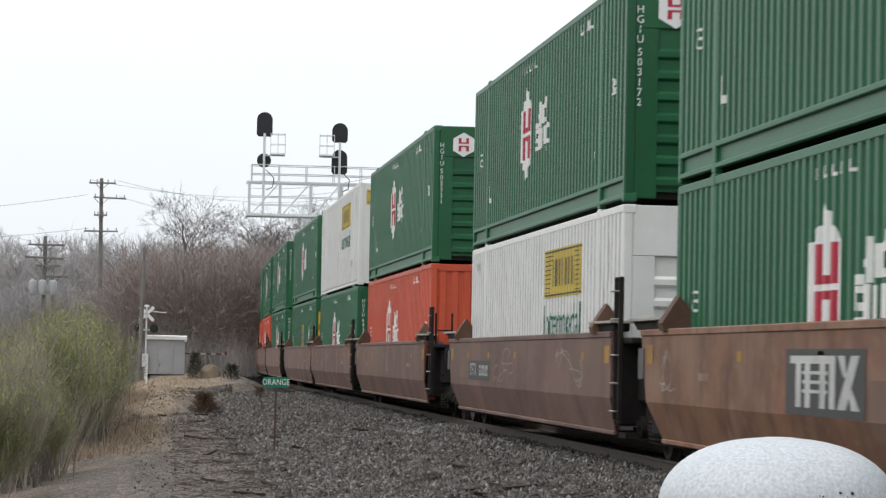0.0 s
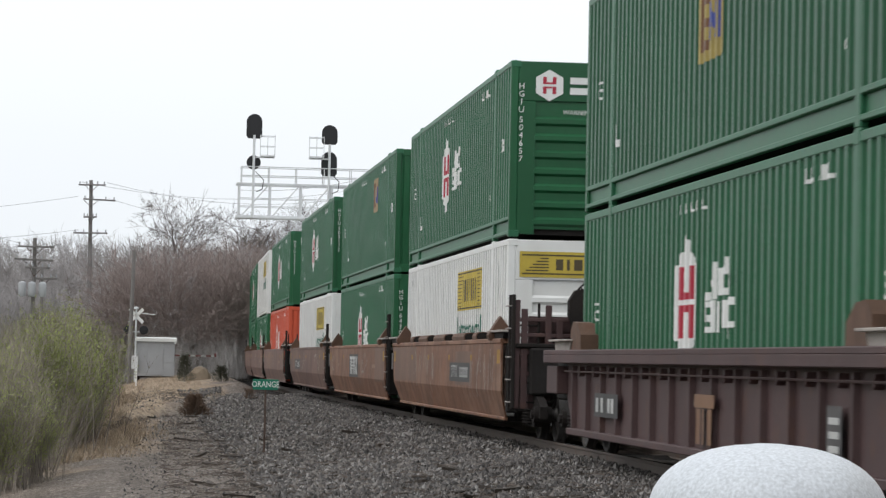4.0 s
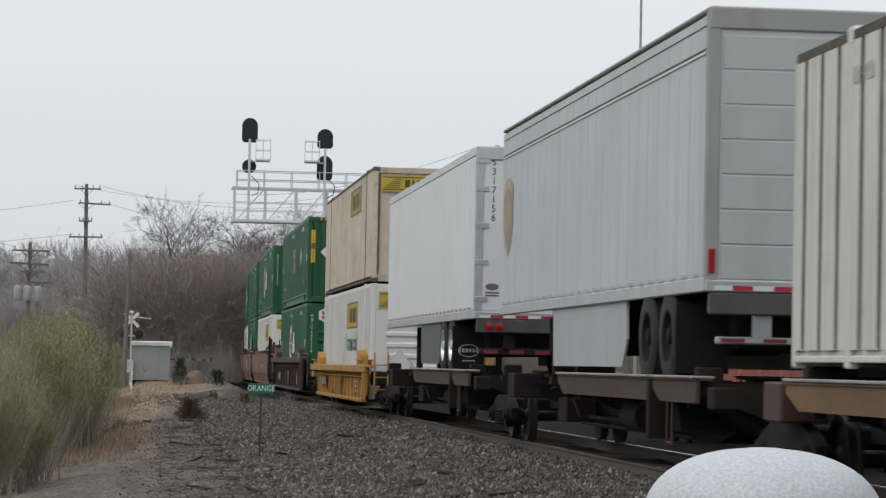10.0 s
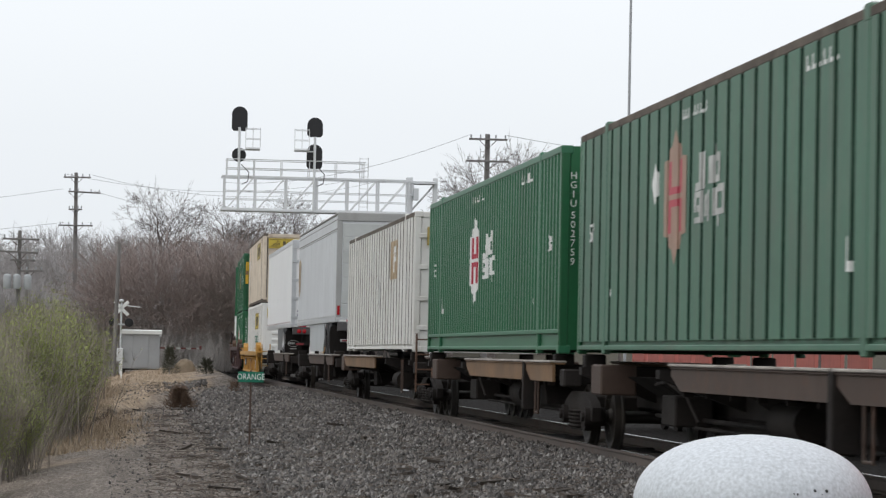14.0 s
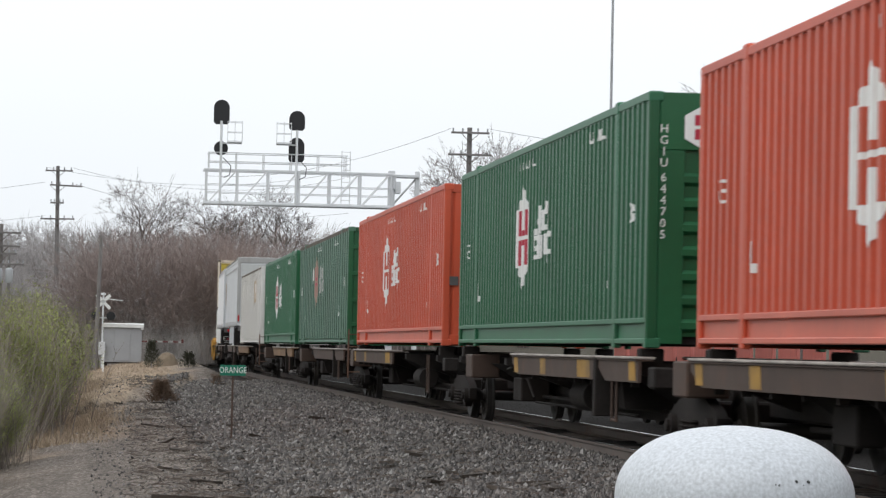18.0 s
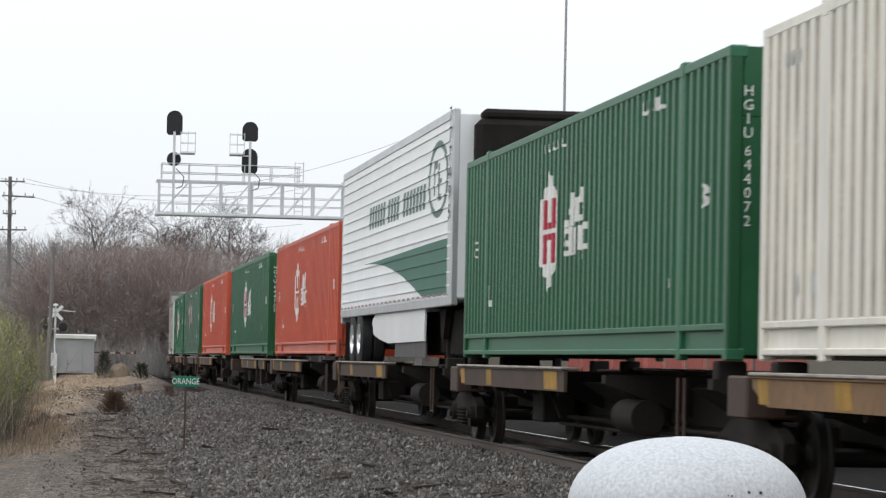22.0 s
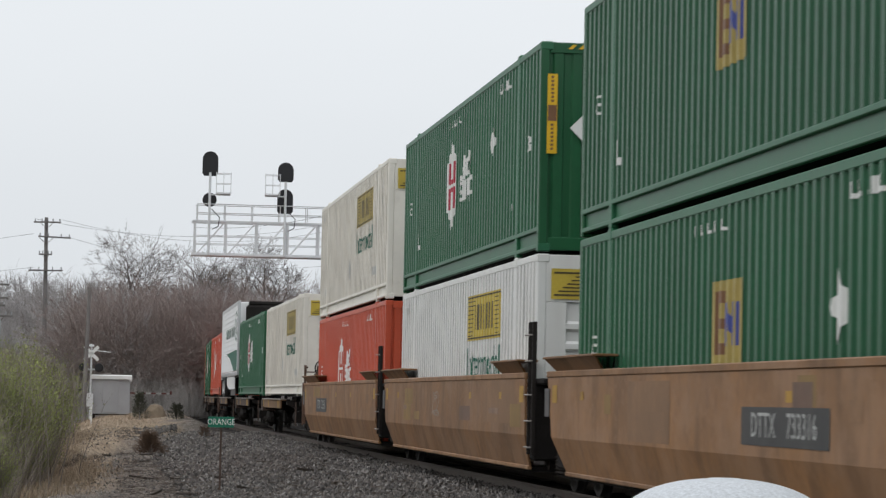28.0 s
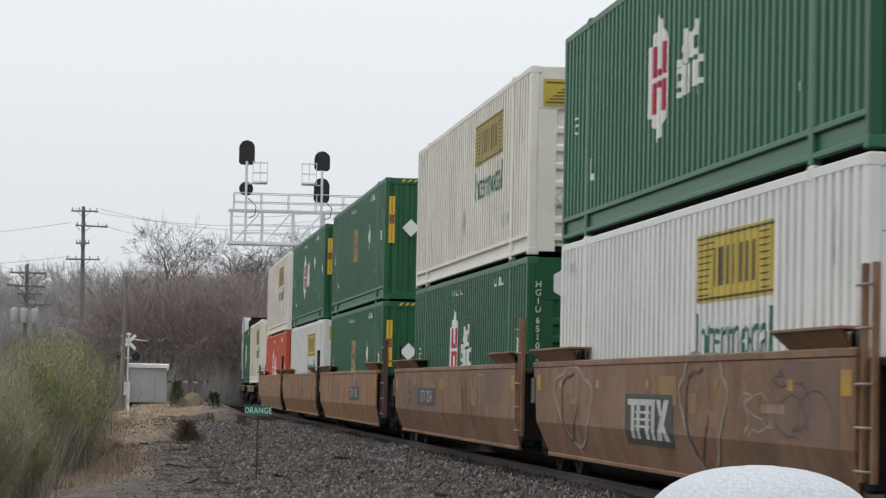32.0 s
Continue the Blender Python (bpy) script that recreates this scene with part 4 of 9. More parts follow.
def emp_end(c):
    end_paint("caution_strip", Decal().rect(-1.20, 1.35, -1.06, 2.45), MARK_YELLOW, c, "yellow caution strip")
    b = Decal().rect(-1.19, 1.80, -1.07, 2.02)
    for i in range(7):
        b.rect(-1.15, 1.40 + i * 0.055, -1.11, 1.43 + i * 0.055).rect(-1.15, 2.06 + i * 0.055, -1.11, 2.09 + i * 0.055)
    end_paint("caution_lettering", b, MARK_BROWN, c, "", 0.009)
    s = Decal()
    for i in range(5):
        x = -0.92 + i * 0.14
        s.poly([(x, 2.80), (x + 0.06, 2.80), (x + 0.12, 2.86), (x + 0.06, 2.86)])
    end_paint("hazard_stripes", s, MARK_YELLOW, c, "yellow hazard stripes", 0.004)
    end_paint("placard", Decal().poly([(-0.67, 1.50), (-0.46, 1.71), (-0.67, 1.92), (-0.88, 1.71)]), MARK_WHITE, c, "white diamond placard", 0.012)
    end_paint("panel", Decal().rect(-0.24, 2.14, 0.34, 2.48), FADED_YELLOW, c, "ochre company panel", 0.012)
    b = Decal().rect(-0.20, 2.18, -0.14, 2.44).rect(-0.14, 2.39, -0.05, 2.44).rect(-0.14, 2.29, -0.07, 2.33).rect(-0.14, 2.18, -0.05, 2.23)
    end_paint("panel_lettering", b, MARK_BROWN, c, "", 0.015)
    b = Decal().rect(0.0, 2.22, 0.035, 2.39).poly([(0.035, 2.39), (0.075, 2.28), (0.075, 2.22), (0.035, 2.31)]).poly([(0.115, 2.39), (0.075, 2.28), (0.075, 2.22), (0.115, 2.31)]).rect(0.115, 2.22, 0.15, 2.39).rect(0.19, 2.18, 0.225, 2.39).rect(0.225, 2.29, 0.28, 2.39)
    end_paint("panel_letter", b, MARK_BLUE, c, "", 0.015)
    end_paint("length_lettering", Decal().text("53'", 0.06, 1.30, 0.16, 1.2), MARK_WHITE, c, "", 0.024)
    end_paint("weight_plate", Decal().rect(-0.17, 0.55, 0.25, 0.76), MARK_WHITE, c, "white weight plate", 0.024)
    end_paint("weight_lettering", Decal().text("24,000 lbs", 0.04, 0.62, 0.075, 0.8), MARK_BLACK, c, "", 0.027)


def marks_hub_emp_end(c, relief, number, prefix):
    spire_logo(c, relief, -1.2, 1.58, c, MARK_WHITE, MARK_RED)
    small_marks(relief, c, MARK_WHITE)
    side_paint("placard", Decal().poly([(3.38, 1.9), (3.6, 2.22), (3.82, 1.9), (3.6, 1.58)]), MARK_WHITE, relief, c, "white diamond placard")
    emp_end(c)


def jb_end(c):
    end_paint("yellow_band", Decal().rect(-1.10, 2.28, 1.10, 2.70), PANEL_YELLOW, c, "yellow company band")
    b = Decal().rect(-1.06, 2.63, 1.06, 2.655).rect(-1.06, 2.325, 1.06, 2.35)
    for i in range(5):
        b.rect(-1.0 + 0.06 * i, 2.38 + 0.05 * i, -0.62, 2.40 + 0.05 * i)
    for x, n in ((-0.5, 0.12), (-0.32, 0.05), (-0.2, 0.14), (0.1, 0.14), (0.32, 0.14), (0.54, 0.16), (0.8, 0.14)):
        b.rect(x, 2.40, x + n, 2.58)
    end_paint("band_lettering", b, PANEL_INK, c, "", 0.009)
    q, g = [(-0.55, 0.52), (-0.20, 0.88), (-0.55, 1.24), (-0.90, 0.88)], Decal()
    for i in range(4):
        (a, b), (e, h) = q[i], q[(i + 1) % 4]
        g.poly([(a, b), (e, h), (-0.55 + (e + 0.55) * 0.92, 0.88 + (h - 0.88) * 0.92), (-0.55 + (a + 0.55) * 0.92, 0.88 + (b - 0.88) * 0.92)])
    if c.get("style") != "tan":
        part("placard_plate", once("placard_plate", lambda: Shape().prism(q, "y", -MID_L - 0.022, -MID_L + 0.05).mesh("placard_plate", WHITE)), parent=c, label="diamond placard plate")
        end_paint("placard_holder", g, MARK_GREY, c, "diamond placard holder", 0.026)
    r = random.Random(15)
    if c.get('style') in ('tan', 'jb_old', 'jb_nine'):
        for i in range(16 if c.get('style') == 'tan' else 6):
            x, z, n = r.gauss(-0.62, 0.13), r.uniform(0.2, 1.0), r.uniform(0.02, 0.065)
            end_paint("rust_stain", Decal().poly([(x + n * (0.5 + 0.5 * r.random()) * 0.7 * math.cos(a), z + n * (0.7 + 0.6 * r.random()) * math.sin(a) * (1 if a < 3.1 else 1.5)) for a in [k * math.pi / 7 for k in range(14)]]), RUST_STAIN, c, "brown rust stain", 0.0035 + 0.0006 * i)


def marks_jb(c, relief, number, prefix):
    yellow_logo(relief, {'jb_nine': 2.45, 'jb_old': 3.25}.get(c.get('style'), 2.95), 2.18, c, yellow=FADED_YELLOW if c.get('style') == 'jb_old' else None)
    for u, z, n, h in ((-7.3, 2.49, 0.14, 0.12), (-7.12, 2.49, 0.10, 0.12), (-6.98, 2.49, 0.16, 0.12), (-6.9, 0.55, 0.10, 0.17), (-6.4, 0.55, 0.10, 0.17), (5.1, 0.60, 0.20, 0.18), (5.45, 0.60, 0.10, 0.18), (5.7, 0.60, 0.20, 0.18), (6.9, 2.3, 0.10, 0.20), (6.9, 2.0, 0.10, 0.20)):
        side_paint("reporting_mark", Decal().rect(u, z, u + n, z + h), MARK_GREY, relief, c)
    side_paint("placard_holder", Decal().poly([(-0.25, 0.95), (0.0, 1.25), (0.25, 0.95), (0.0, 0.65)]), MARK_GREY, relief, c, "small placard holder")
    if c.get('style') != 'jb_plain':
        jb_end(c)
    else:
        part("placard_plate", Shape().prism([(-0.50, 0.42), (-0.06, 0.90), (-0.50, 1.38), (-0.94, 0.90)], "y", -MID_L - 0.022, -MID_L + 0.05), WHITE, c, "white diamond placard plate")


def marks_tan(c, relief, number, prefix):
    yellow_logo(relief, 2.9, 2.30, c, word=False, yellow=FADED_YELLOW)
    d = Decal()
    for i in range(9):
        d.rect(-6.8 + i * 1.55, 1.2 + 0.62 * (i % 3), -6.72 + i * 1.55, 1.30 + 0.62 * (i % 3))
    side_paint("patches", d, MARK_WHITE, relief, c, "small white repair patches")
    jb_end(c)


def marks_oldhub(c, relief, number, prefix):
    spire_logo(c, relief, -1.7, 1.75, c, PINK_FADE, MARK_RED, MARK_GREY)
    side_paint("placard", Decal().poly([(-3.05, 1.95), (-2.85, 2.2), (-2.65, 1.95), (-2.85, 1.7)]), MARK_WHITE, relief, c, "white diamond placard")
    small_marks(relief, c, MARK_WHITE)
    end_paint("plate", Decal().rect(-0.52, 1.72, 0.1, 2.0).rect(-0.35, 1.2, 0.0, 1.35), MARK_WHITE, c, "white placard", 0.03)


def marks_plain_emp(c, relief, number, prefix):
    side_paint("yellow_panel", Decal().rect(3.1, 1.60, 4.55, 2.45), FADED_TAN, relief, c, "faded ochre company panel")
    ob = side_paint("panel_lettering", Decal().rect(3.78, 1.75, 3.92, 2.32).rect(3.92, 2.18, 4.30, 2.32).rect(3.92, 1.98, 4.30, 2.10).rect(4.20, 2.0, 4.34, 2.28), MARK_WHITE, relief, c)
    ob.location.x -= 0.003
    side_paint("ghost_lettering", Decal().rect(2.72, 1.62, 2.90, 2.42), SLOT_SHADE_GRIME, relief, c, "dark ghost of a removed letter")
    for u, z, n, h in ((-1.15, 2.12, 0.42, 0.24), (-1.05, 1.95, 0.30, 0.12), (6.55, 1.2, 0.12, 0.5)):
        side_paint("torn_label", Decal().rect(u, z, u + n, z + h), MARK_GREY, relief, c, "grey torn label")
    side_paint("reporting_lettering", word_blocks(-6.0, 2.5, 0.14, (0.2, 0.16, 0.2)), MARK_GREY, relief, c)
    side_paint("placard_holder", Decal().poly([(0.3, 1.3), (0.6, 1.7), (0.9, 1.3), (0.6, 0.9)]), MARK_GREY, relief, c)
    end_paint("panel", Decal().rect(-1.05, 2.2, -0.3, 2.58), FADED_YELLOW, c, "ochre company panel", 0.035)
    end_paint("panel_lettering", Decal().rect(-0.95, 2.26, -0.87, 2.52).rect(-0.87, 2.46, -0.76, 2.52).rect(-0.87, 2.36, -0.78, 2.41).rect(-0.87, 2.26, -0.76, 2.31), MARK_BROWN, c, "", 0.038)


STYLES = {
    "hub": dict(paint=GREEN, low=GREEN_LOW, edge=GREEN_LOW, end=GREEN_END, relief=FINE, end_kind="ribs", rail=True, marks=marks_hub),
    "hub_low": dict(paint=GREEN, low=GREEN_LOW, edge=GREEN_LOW, end=GREEN_END, relief=FINE, end_kind="ribs", rail=True, marks=marks_hub_low),
    "hub_emp": dict(paint=GREEN, low=GREEN_LOW, edge=GREEN_LOW, end=GREEN_END, relief=FINE, end_kind="flutes", rail=True, marks=marks_hub_emp_end),
    "emp": dict(paint=GREEN, low=GREEN_LOW, edge=GREEN_LOW, end=GREEN_END, relief=FINE, end_kind="flutes", rail=True, marks=marks_emp),
    "emp_aft": dict(paint=GREEN, low=GREEN_LOW, edge=GREEN_LOW, end=GREEN_END, relief=FINE, end_kind="flutes", rail=True, marks=marks_emp),
    "jb_nine": dict(paint=WHITE, low=WHITE, edge=WHITE, shade_grime=SLOT_WHITE, end=WHITE, relief=RIBBED, end_kind="ribs", rail=False, marks=marks_jb),
    "jb_plain": dict(paint=WHITE, low=WHITE, edge=WHITE, shade_grime=SLOT_WHITE, end=WHITE, relief=RIBBED, end_kind="ribs", rail=False, marks=marks_jb),
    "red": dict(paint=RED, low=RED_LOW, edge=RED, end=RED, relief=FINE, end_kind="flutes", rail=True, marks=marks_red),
    "jb": dict(paint=WHITE, low=WHITE, edge=WHITE, shade_grime=SLOT_WHITE, end=WHITE, relief=RIBBED, end_kind="ribs", rail=False, marks=marks_jb),
    "jb_old": dict(paint=CREAM, low=CREAM, edge=CREAM, shade_grime=SLOT_PALE, end=CREAM, relief=RIBBED, end_kind="ribs", rail=True, marks=marks_jb),
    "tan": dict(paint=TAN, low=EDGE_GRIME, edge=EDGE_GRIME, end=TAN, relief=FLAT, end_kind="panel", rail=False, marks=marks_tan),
    "old_hub": dict(paint=OLD_GREEN, low=OLD_GREEN, edge=OLD_GREEN, top=EDGE_GRIME, shade_grime=SLOT_GREEN, end=GREEN_END, relief=WIDE, end_kind="doors", rail=False, marks=marks_oldhub),
    "emp_white": dict(paint=OFF_WHITE, low=OFF_WHITE, edge=OFF_WHITE, top=EDGE_GRIME, shade_grime=SLOT_SHADE_GRIME, end=OFF_WHITE, relief=WIDE, end_kind="doors", rail=False, marks=marks_plain_emp),
}


def put_on_train(ob, s, z):
    """Place a thing by its middle, s metres up the line at the start."""
    MOVERS.append((ob, s, z))
    ob.matrix_basis = on_track(s, z)
    return ob


# ---- trucks and railcars ----
WHEELSETS = {1: [], -1: []}


def frame_mesh():
    s = Shape().prism([(-1.12, 0.36), (-1.16, 0.54), (-1.0, 0.62), (-0.55, 0.74), (0.55, 0.74), (1.0, 0.62), (1.16, 0.54), (1.12, 0.36), (0.80, 0.40), (0.52, 0.22), (-0.52, 0.22), (-0.80, 0.40)], "x", -0.06, 0.06)
    for y in (-0.89, 0.89):
        s.rod((-0.13, y, 0.42), (0.15, y, 0.42), 0.13, n=12)
        s.rod((-0.17, y, 0.42), (0.18, y, 0.42), 0.07, n=8)
    return s.mesh("side_frame", TRUCK, True)


def spring_mesh():
    prof = [(0.03, 0.25)]
    for i in range(5):
        prof += [(0.055, 0.26 + i * 0.05), (0.085, 0.275 + i * 0.05), (0.085, 0.285 + i * 0.05), (0.055, 0.30 + i * 0.05)]
    return Shape().lathe(prof, n=10).mesh("spring", TRUCK)


def wheel_mesh():
    s = Shape()
    for x in (-1, 1):
        g = 0.7535 * x
        s.lathe([(0.10, g - 0.09 * x), (0.12, g - 0.05 * x), (0.30, g - 0.02 * x), (0.36, g - 0.065 * x), (0.445, g - 0.065 * x), (0.445, g - 0.035 * x), (0.42, g - 0.02 * x),
                 (0.415, g + 0.065 * x), (0.36, g + 0.065 * x), (0.31, g + 0.015 * x), (0.12, g + 0.05 * x), (0.10, g + 0.09 * x)], n=28, axis="x")
    s.rod((-1.0, 0, 0), (1.0, 0, 0), 0.085, n=12)
    for x in (-0.82, 0.82):
        for i in range(4):
            a = math.pi / 2 * i
            s.rod((x, 0.22 * math.cos(a), 0.22 * math.sin(a)), (x * 1.012, 0.22 * math.cos(a), 0.22 * math.sin(a)), 0.03, n=6)
    return s.mesh("wheelset", WHEEL, True)


def truck(car, y):
    t = part("truck", once("bolster", lambda: Shape().box(-1.0, -0.2, 0.42, 1.0, 0.2, 0.70, 0.03).mesh("bolster", TRUCK)), parent=car, label="cast steel two-axle truck", m=pose(0, y, 0))
    for x in (-1.04, 1.04):
        part("side_frame", once("side_frame", frame_mesh), parent=t, m=pose(x, 0, 0))
        for k in (-0.2, 0.0, 0.2):
            part("spring", once("spring", spring_mesh), parent=t, m=pose(x * 1.075, k, 0))
    for k in (-1, 1):
        w = part("wheelset", once("wheelset", wheel_mesh), parent=t, label="steel wheels worn bright at the rim", m=pose(0, 0.89 * k, 0.42))
        WHEELSETS[k].append(w)
    return t


def scrawl(seed, y0, z0, wide, high):
    """A loose hand-sprayed line of strokes and hooks, as thin ribbons."""
    r = random.Random(seed)
    d = Decal()
    for j in range(r.randint(5, 8)):
        if not j:
            a, b = y0 - wide * 0.4, z0
        way, turn = r.uniform(0, 6.28), r.uniform(-0.7, 0.7)
        for i in range(r.randint(4, 9)):
            way += turn + r.gauss(0, 0.25)
            c, e = a + 0.17 * math.cos(way) * 1.6, b + 0.10 * math.sin(way)
            if abs(e - z0) > high * 0.55 or abs(c - y0) > wide * 0.6:
                c, e = a + math.copysign(0.12, y0 - a), b + math.copysign(0.07, z0 - b)
            l = math.hypot(c - a, e - b) or 1
            nx_, nz_ = -(e - b) / l * 0.009, (c - a) / l * 0.009
            d.poly([(a - nx_, b - nz_), (c - nx_, e - nz_), (c + nx_, e + nz_), (a + nx_, b + nz_)])
            a, b = c, e
    return d


def spray(seed, y0, wide, lo, hi):
    """Tall sprayed strokes with hooks, some broken off, that thin out downwards."""
    r = random.Random(seed)
    d = Decal()
    for j in range(4):
        a = y0 + wide * (j / 3 - 0.5) + r.gauss(0, 0.05)
        top, foot = hi - r.uniform(0, 0.25), lo + r.choice((0.0, 0.1, 0.45)) + r.uniform(0, 0.1)
        bend, hook, slant, n = r.gauss(0, 0.16), r.choice((-1, 1)) * r.uniform(0.3, 0.9), r.gauss(0, 0.35), 14
        pts = [(a + bend * math.sin(3.0 * i / n) + slant * (i / n - 0.5) + 0.02 * math.sin(i * 0.9 + seed) + hook * max(0.0, i / n - 0.7) ** 1.3, top + (foot - top) * i / n + 0.35 * max(0.0, i / n - 0.85)) for i in range(n + 1)]
        for i in range(n):
            if r.random() < 0.08:
                continue
            (p, z), (q, y) = pts[i], pts[i + 1]
            t = 0.030 * (1 - 0.5 * i / n) * r.uniform(0.7, 1.2)
            d.poly([(p - t, z), (p + t, z), (q + t * 0.95, y), (q - t * 0.95, y)] if z > y else [(p - t, z), (q - t, y), (q + t, y), (p + t, z)])
    return d


def bubble(y0, z0, wide, high, lobes, seed, line=0.012, part_of=1.0):
    """The outline of a swelling sprayed letter, scalloped along its top, as one ribbon."""
    r = random.Random(seed)
    pts = []
    n = 72
    for i in range(n):
        a = 2 * math.pi * i / n
        k = 1 + 0.10 * math.sin(2 * a + seed) + r.gauss(0, 0.008)
        if math.sin(a) > 0.1:
            k += 0.16 * abs(math.sin(lobes * a)) - 0.06
        pts.append((y0 + wide * 0.5 * k * math.cos(a) + 0.10 * wide * math.sin(2 * a), z0 + high * 0.5 * k * math.sin(a)))
    d = Decal()
    for i in range(int(n * (1 - part_of)), n):
        (a, b), (c, e) = pts[i], pts[(i + 1) % n]
        l = math.hypot(c - a, e - b) or 1
        u, w = -(e - b) / l * line * 1.6, (c - a) / l * line
        d.poly([(a - u, b - w), (c - u, e - w), (c + u, e + w), (a + u, b + w)])
    return d


def sheet_x(z):
    """How far out the folded side sheet lies at a height."""
    return 1.52 if z >= 0.76 else 1.52 - (0.76 - z) / 0.43 * 0.12


def car_paint(name, decal, material, parent, out=0.006, label=""):
    return part(name, decal.drape(name, material, lambda u, w: (-sheet_x(w) - out, -u, w), [0.76], 1), parent=parent, label=label)


def well_unit(paint, label, seed, front=9.0, plate=None, logo=None, scrawls=(), end_unit=False, coupled=0, flared=False, primer=(), wedges=()):
    """A smooth-sided well unit: folded side sheets, chords, end platforms, guides, ladder rods and one truck."""
    c = thing("well_car", label, "railcar", "well cars of the train")
    rear = -9.15 if end_unit else -8.6
    post_at = rear - 0.60 if end_unit else rear - 0.04
    post_paint = paint if flared and paint is WELL_TAWNY else TRUCK
    if flared and end_unit:
        post_at, post_paint = rear - 1.22, WELL_DARK

    def sheet(sign):
        s = Shape()
        pts = [(rear, 1.54, 1.52), (front, 1.54, 1.52), (front - 0.35, 0.76, 1.52), (rear, 0.76, 1.52), (front - 0.85, 0.33, 1.40), (rear + 0.25, 0.33, 1.40)]
        out = [(sign * x, y, z) for y, z, x in pts]
        inn = [(sign * (x - 0.03), y, z) for y, z, x in pts]
        s.add(out + inn, [(0, 1, 2, 3), (3, 2, 4, 5), (6, 9, 8, 7), (9, 11, 10, 8), (0, 3, 9, 6), (3, 5, 11, 9), (1, 7, 8, 2), (2, 8, 10, 4), (4, 10, 11, 5)])
        return s.mesh("side_sheet", paint)

    def chord(sign):
        a, b = sign * 1.40, sign * 1.535
        return Shape().box(min(a, b), rear, 1.52, max(a, b), front, 1.60, 0.012).mesh("top_chord", paint)
    for sign in (-1, 1):
        def x(a, b):
            return sorted((sign * a, sign * b))
        part("side_sheet", once(("sheet", paint.name, sign, front, rear), lambda: sheet(sign)), parent=c)
        part("top_chord", once(("chord", paint.name, sign, front, rear), lambda: chord(sign)), parent=c)
        part("bottom_sill", once(("bsill", paint.name, sign, front, rear), lambda: Shape().box(x(1.36, 1.425)[0], rear + 0.25, 0.29, x(1.36, 1.425)[1], front - 0.85, 0.345, 0.01).mesh("bottom_sill", paint)), parent=c)
        if flared:
            for lo, hi in ((rear + 0.35, rear + 2.7), (5.5, front - 0.1)):
                def flare():
                    q = [(lo + 0.15, 1.585, 1.44), (hi - 0.2, 1.585, 1.44), (hi, 1.77, 1.60), (lo - 0.1, 1.77, 1.60)]
                    s = Shape().add([(sign * v, y, z) for y, z, v in q] + [(sign * (v - 0.02), y, z + 0.012) for y, z, v in q], [(0, 1, 2, 3), (7, 6, 5, 4), (0, 3, 7, 4), (1, 5, 6, 2), (3, 2, 6, 7), (0, 4, 5, 1)])
                    s.box(x(1.30, 1.605)[0], lo - 0.1, 1.75, x(1.30, 1.605)[1], hi, 1.78, 0.006)
                    return s.mesh("flared_tray", paint)
                part("flared_tray", once(("flare", paint.name, sign, lo, hi), flare), parent=c, label="flared container guide tray")
        else:
            for y in (rear + 1.15, front - 1.55):
                part("container_guide", once(("ear", sign), lambda: Shape().prism([(sign * 1.20, 1.57), (sign * 1.57, 1.57), (sign * 1.60, 1.66), (sign * 1.40, 1.97), (sign * 1.20, 1.72)], "y", -0.14, 0.14).mesh("container_guide", GUIDE_RUST)), parent=c, m=pose(0, float(y), 0), label="rusty gabled container guide")
            for lo, hi in ((rear - 0.15, rear + 1.55), (front - 1.3, front + 0.7)):
                part("shelf", once(("shelf_plate", sign, lo, hi), lambda: Shape().box(x(1.26, 1.56)[0], lo, 1.70, x(1.26, 1.56)[1], hi, 1.735, 0.006).mesh("shelf", SHELF_EDGE)), parent=c, label="flat shelf with a pale worn edge")
                part("shelf_bracket", once(("shelf_br", sign, lo, hi), lambda: Shape().prism([(lo + 0.1, 1.60), (hi - 0.3, 1.60), (hi - 0.05, 1.70), (lo + 0.02, 1.70)], "x", *x(1.30, 1.50)).mesh("shelf_bracket", TRUCK)), parent=c)
        for y in (post_at, post_at - 0.32):
            part("grab_post", once(("grab", sign, post_paint.name), lambda: Shape().box(x(1.43, 1.49)[0], -0.035, 0.50, x(1.43, 1.49)[1], 0.035, 2.28, 0.01).mesh("grab_post", post_paint)), parent=c, m=pose(0, y, 0), label="tall slim grab post")
        if flared and end_unit:
            for y in (post_at + 0.40, post_at - 0.80):
                part("handrail", once(("handrail", sign), lambda: Shape().rod((sign * 1.46, 0, 0.55), (sign * 1.46, 0, 2.20), 0.014, n=6).rod((sign * 1.46, 0, 2.20), (sign * 1.46, -0.05, 2.26), 0.014, n=6).rod((sign * 1.46, -0.05, 2.26), (sign * 1.46, -0.34, 2.26), 0.014, n=6).mesh("handrail", SPINE)), parent=c, m=pose(0, y, 0), label="dark bent handrail")
        for z in (0.6, 0.95, 1.3, 1.75, 2.1):
            part("rung", once(("grung", sign), lambda: Shape().rod((sign * 1.53, -0.17, 0), (sign * 1.53, 0.17, 0), 0.012, n=6).rod((sign * 1.53, -0.17, 0), (sign * 1.47, -0.17, 0), 0.011, n=6).rod((sign * 1.53, 0.17, 0), (sign * 1.47, 0.17, 0), 0.011, n=6).mesh("rung", RUNG)), parent=c, m=pose(0, post_at - 0.16, z))
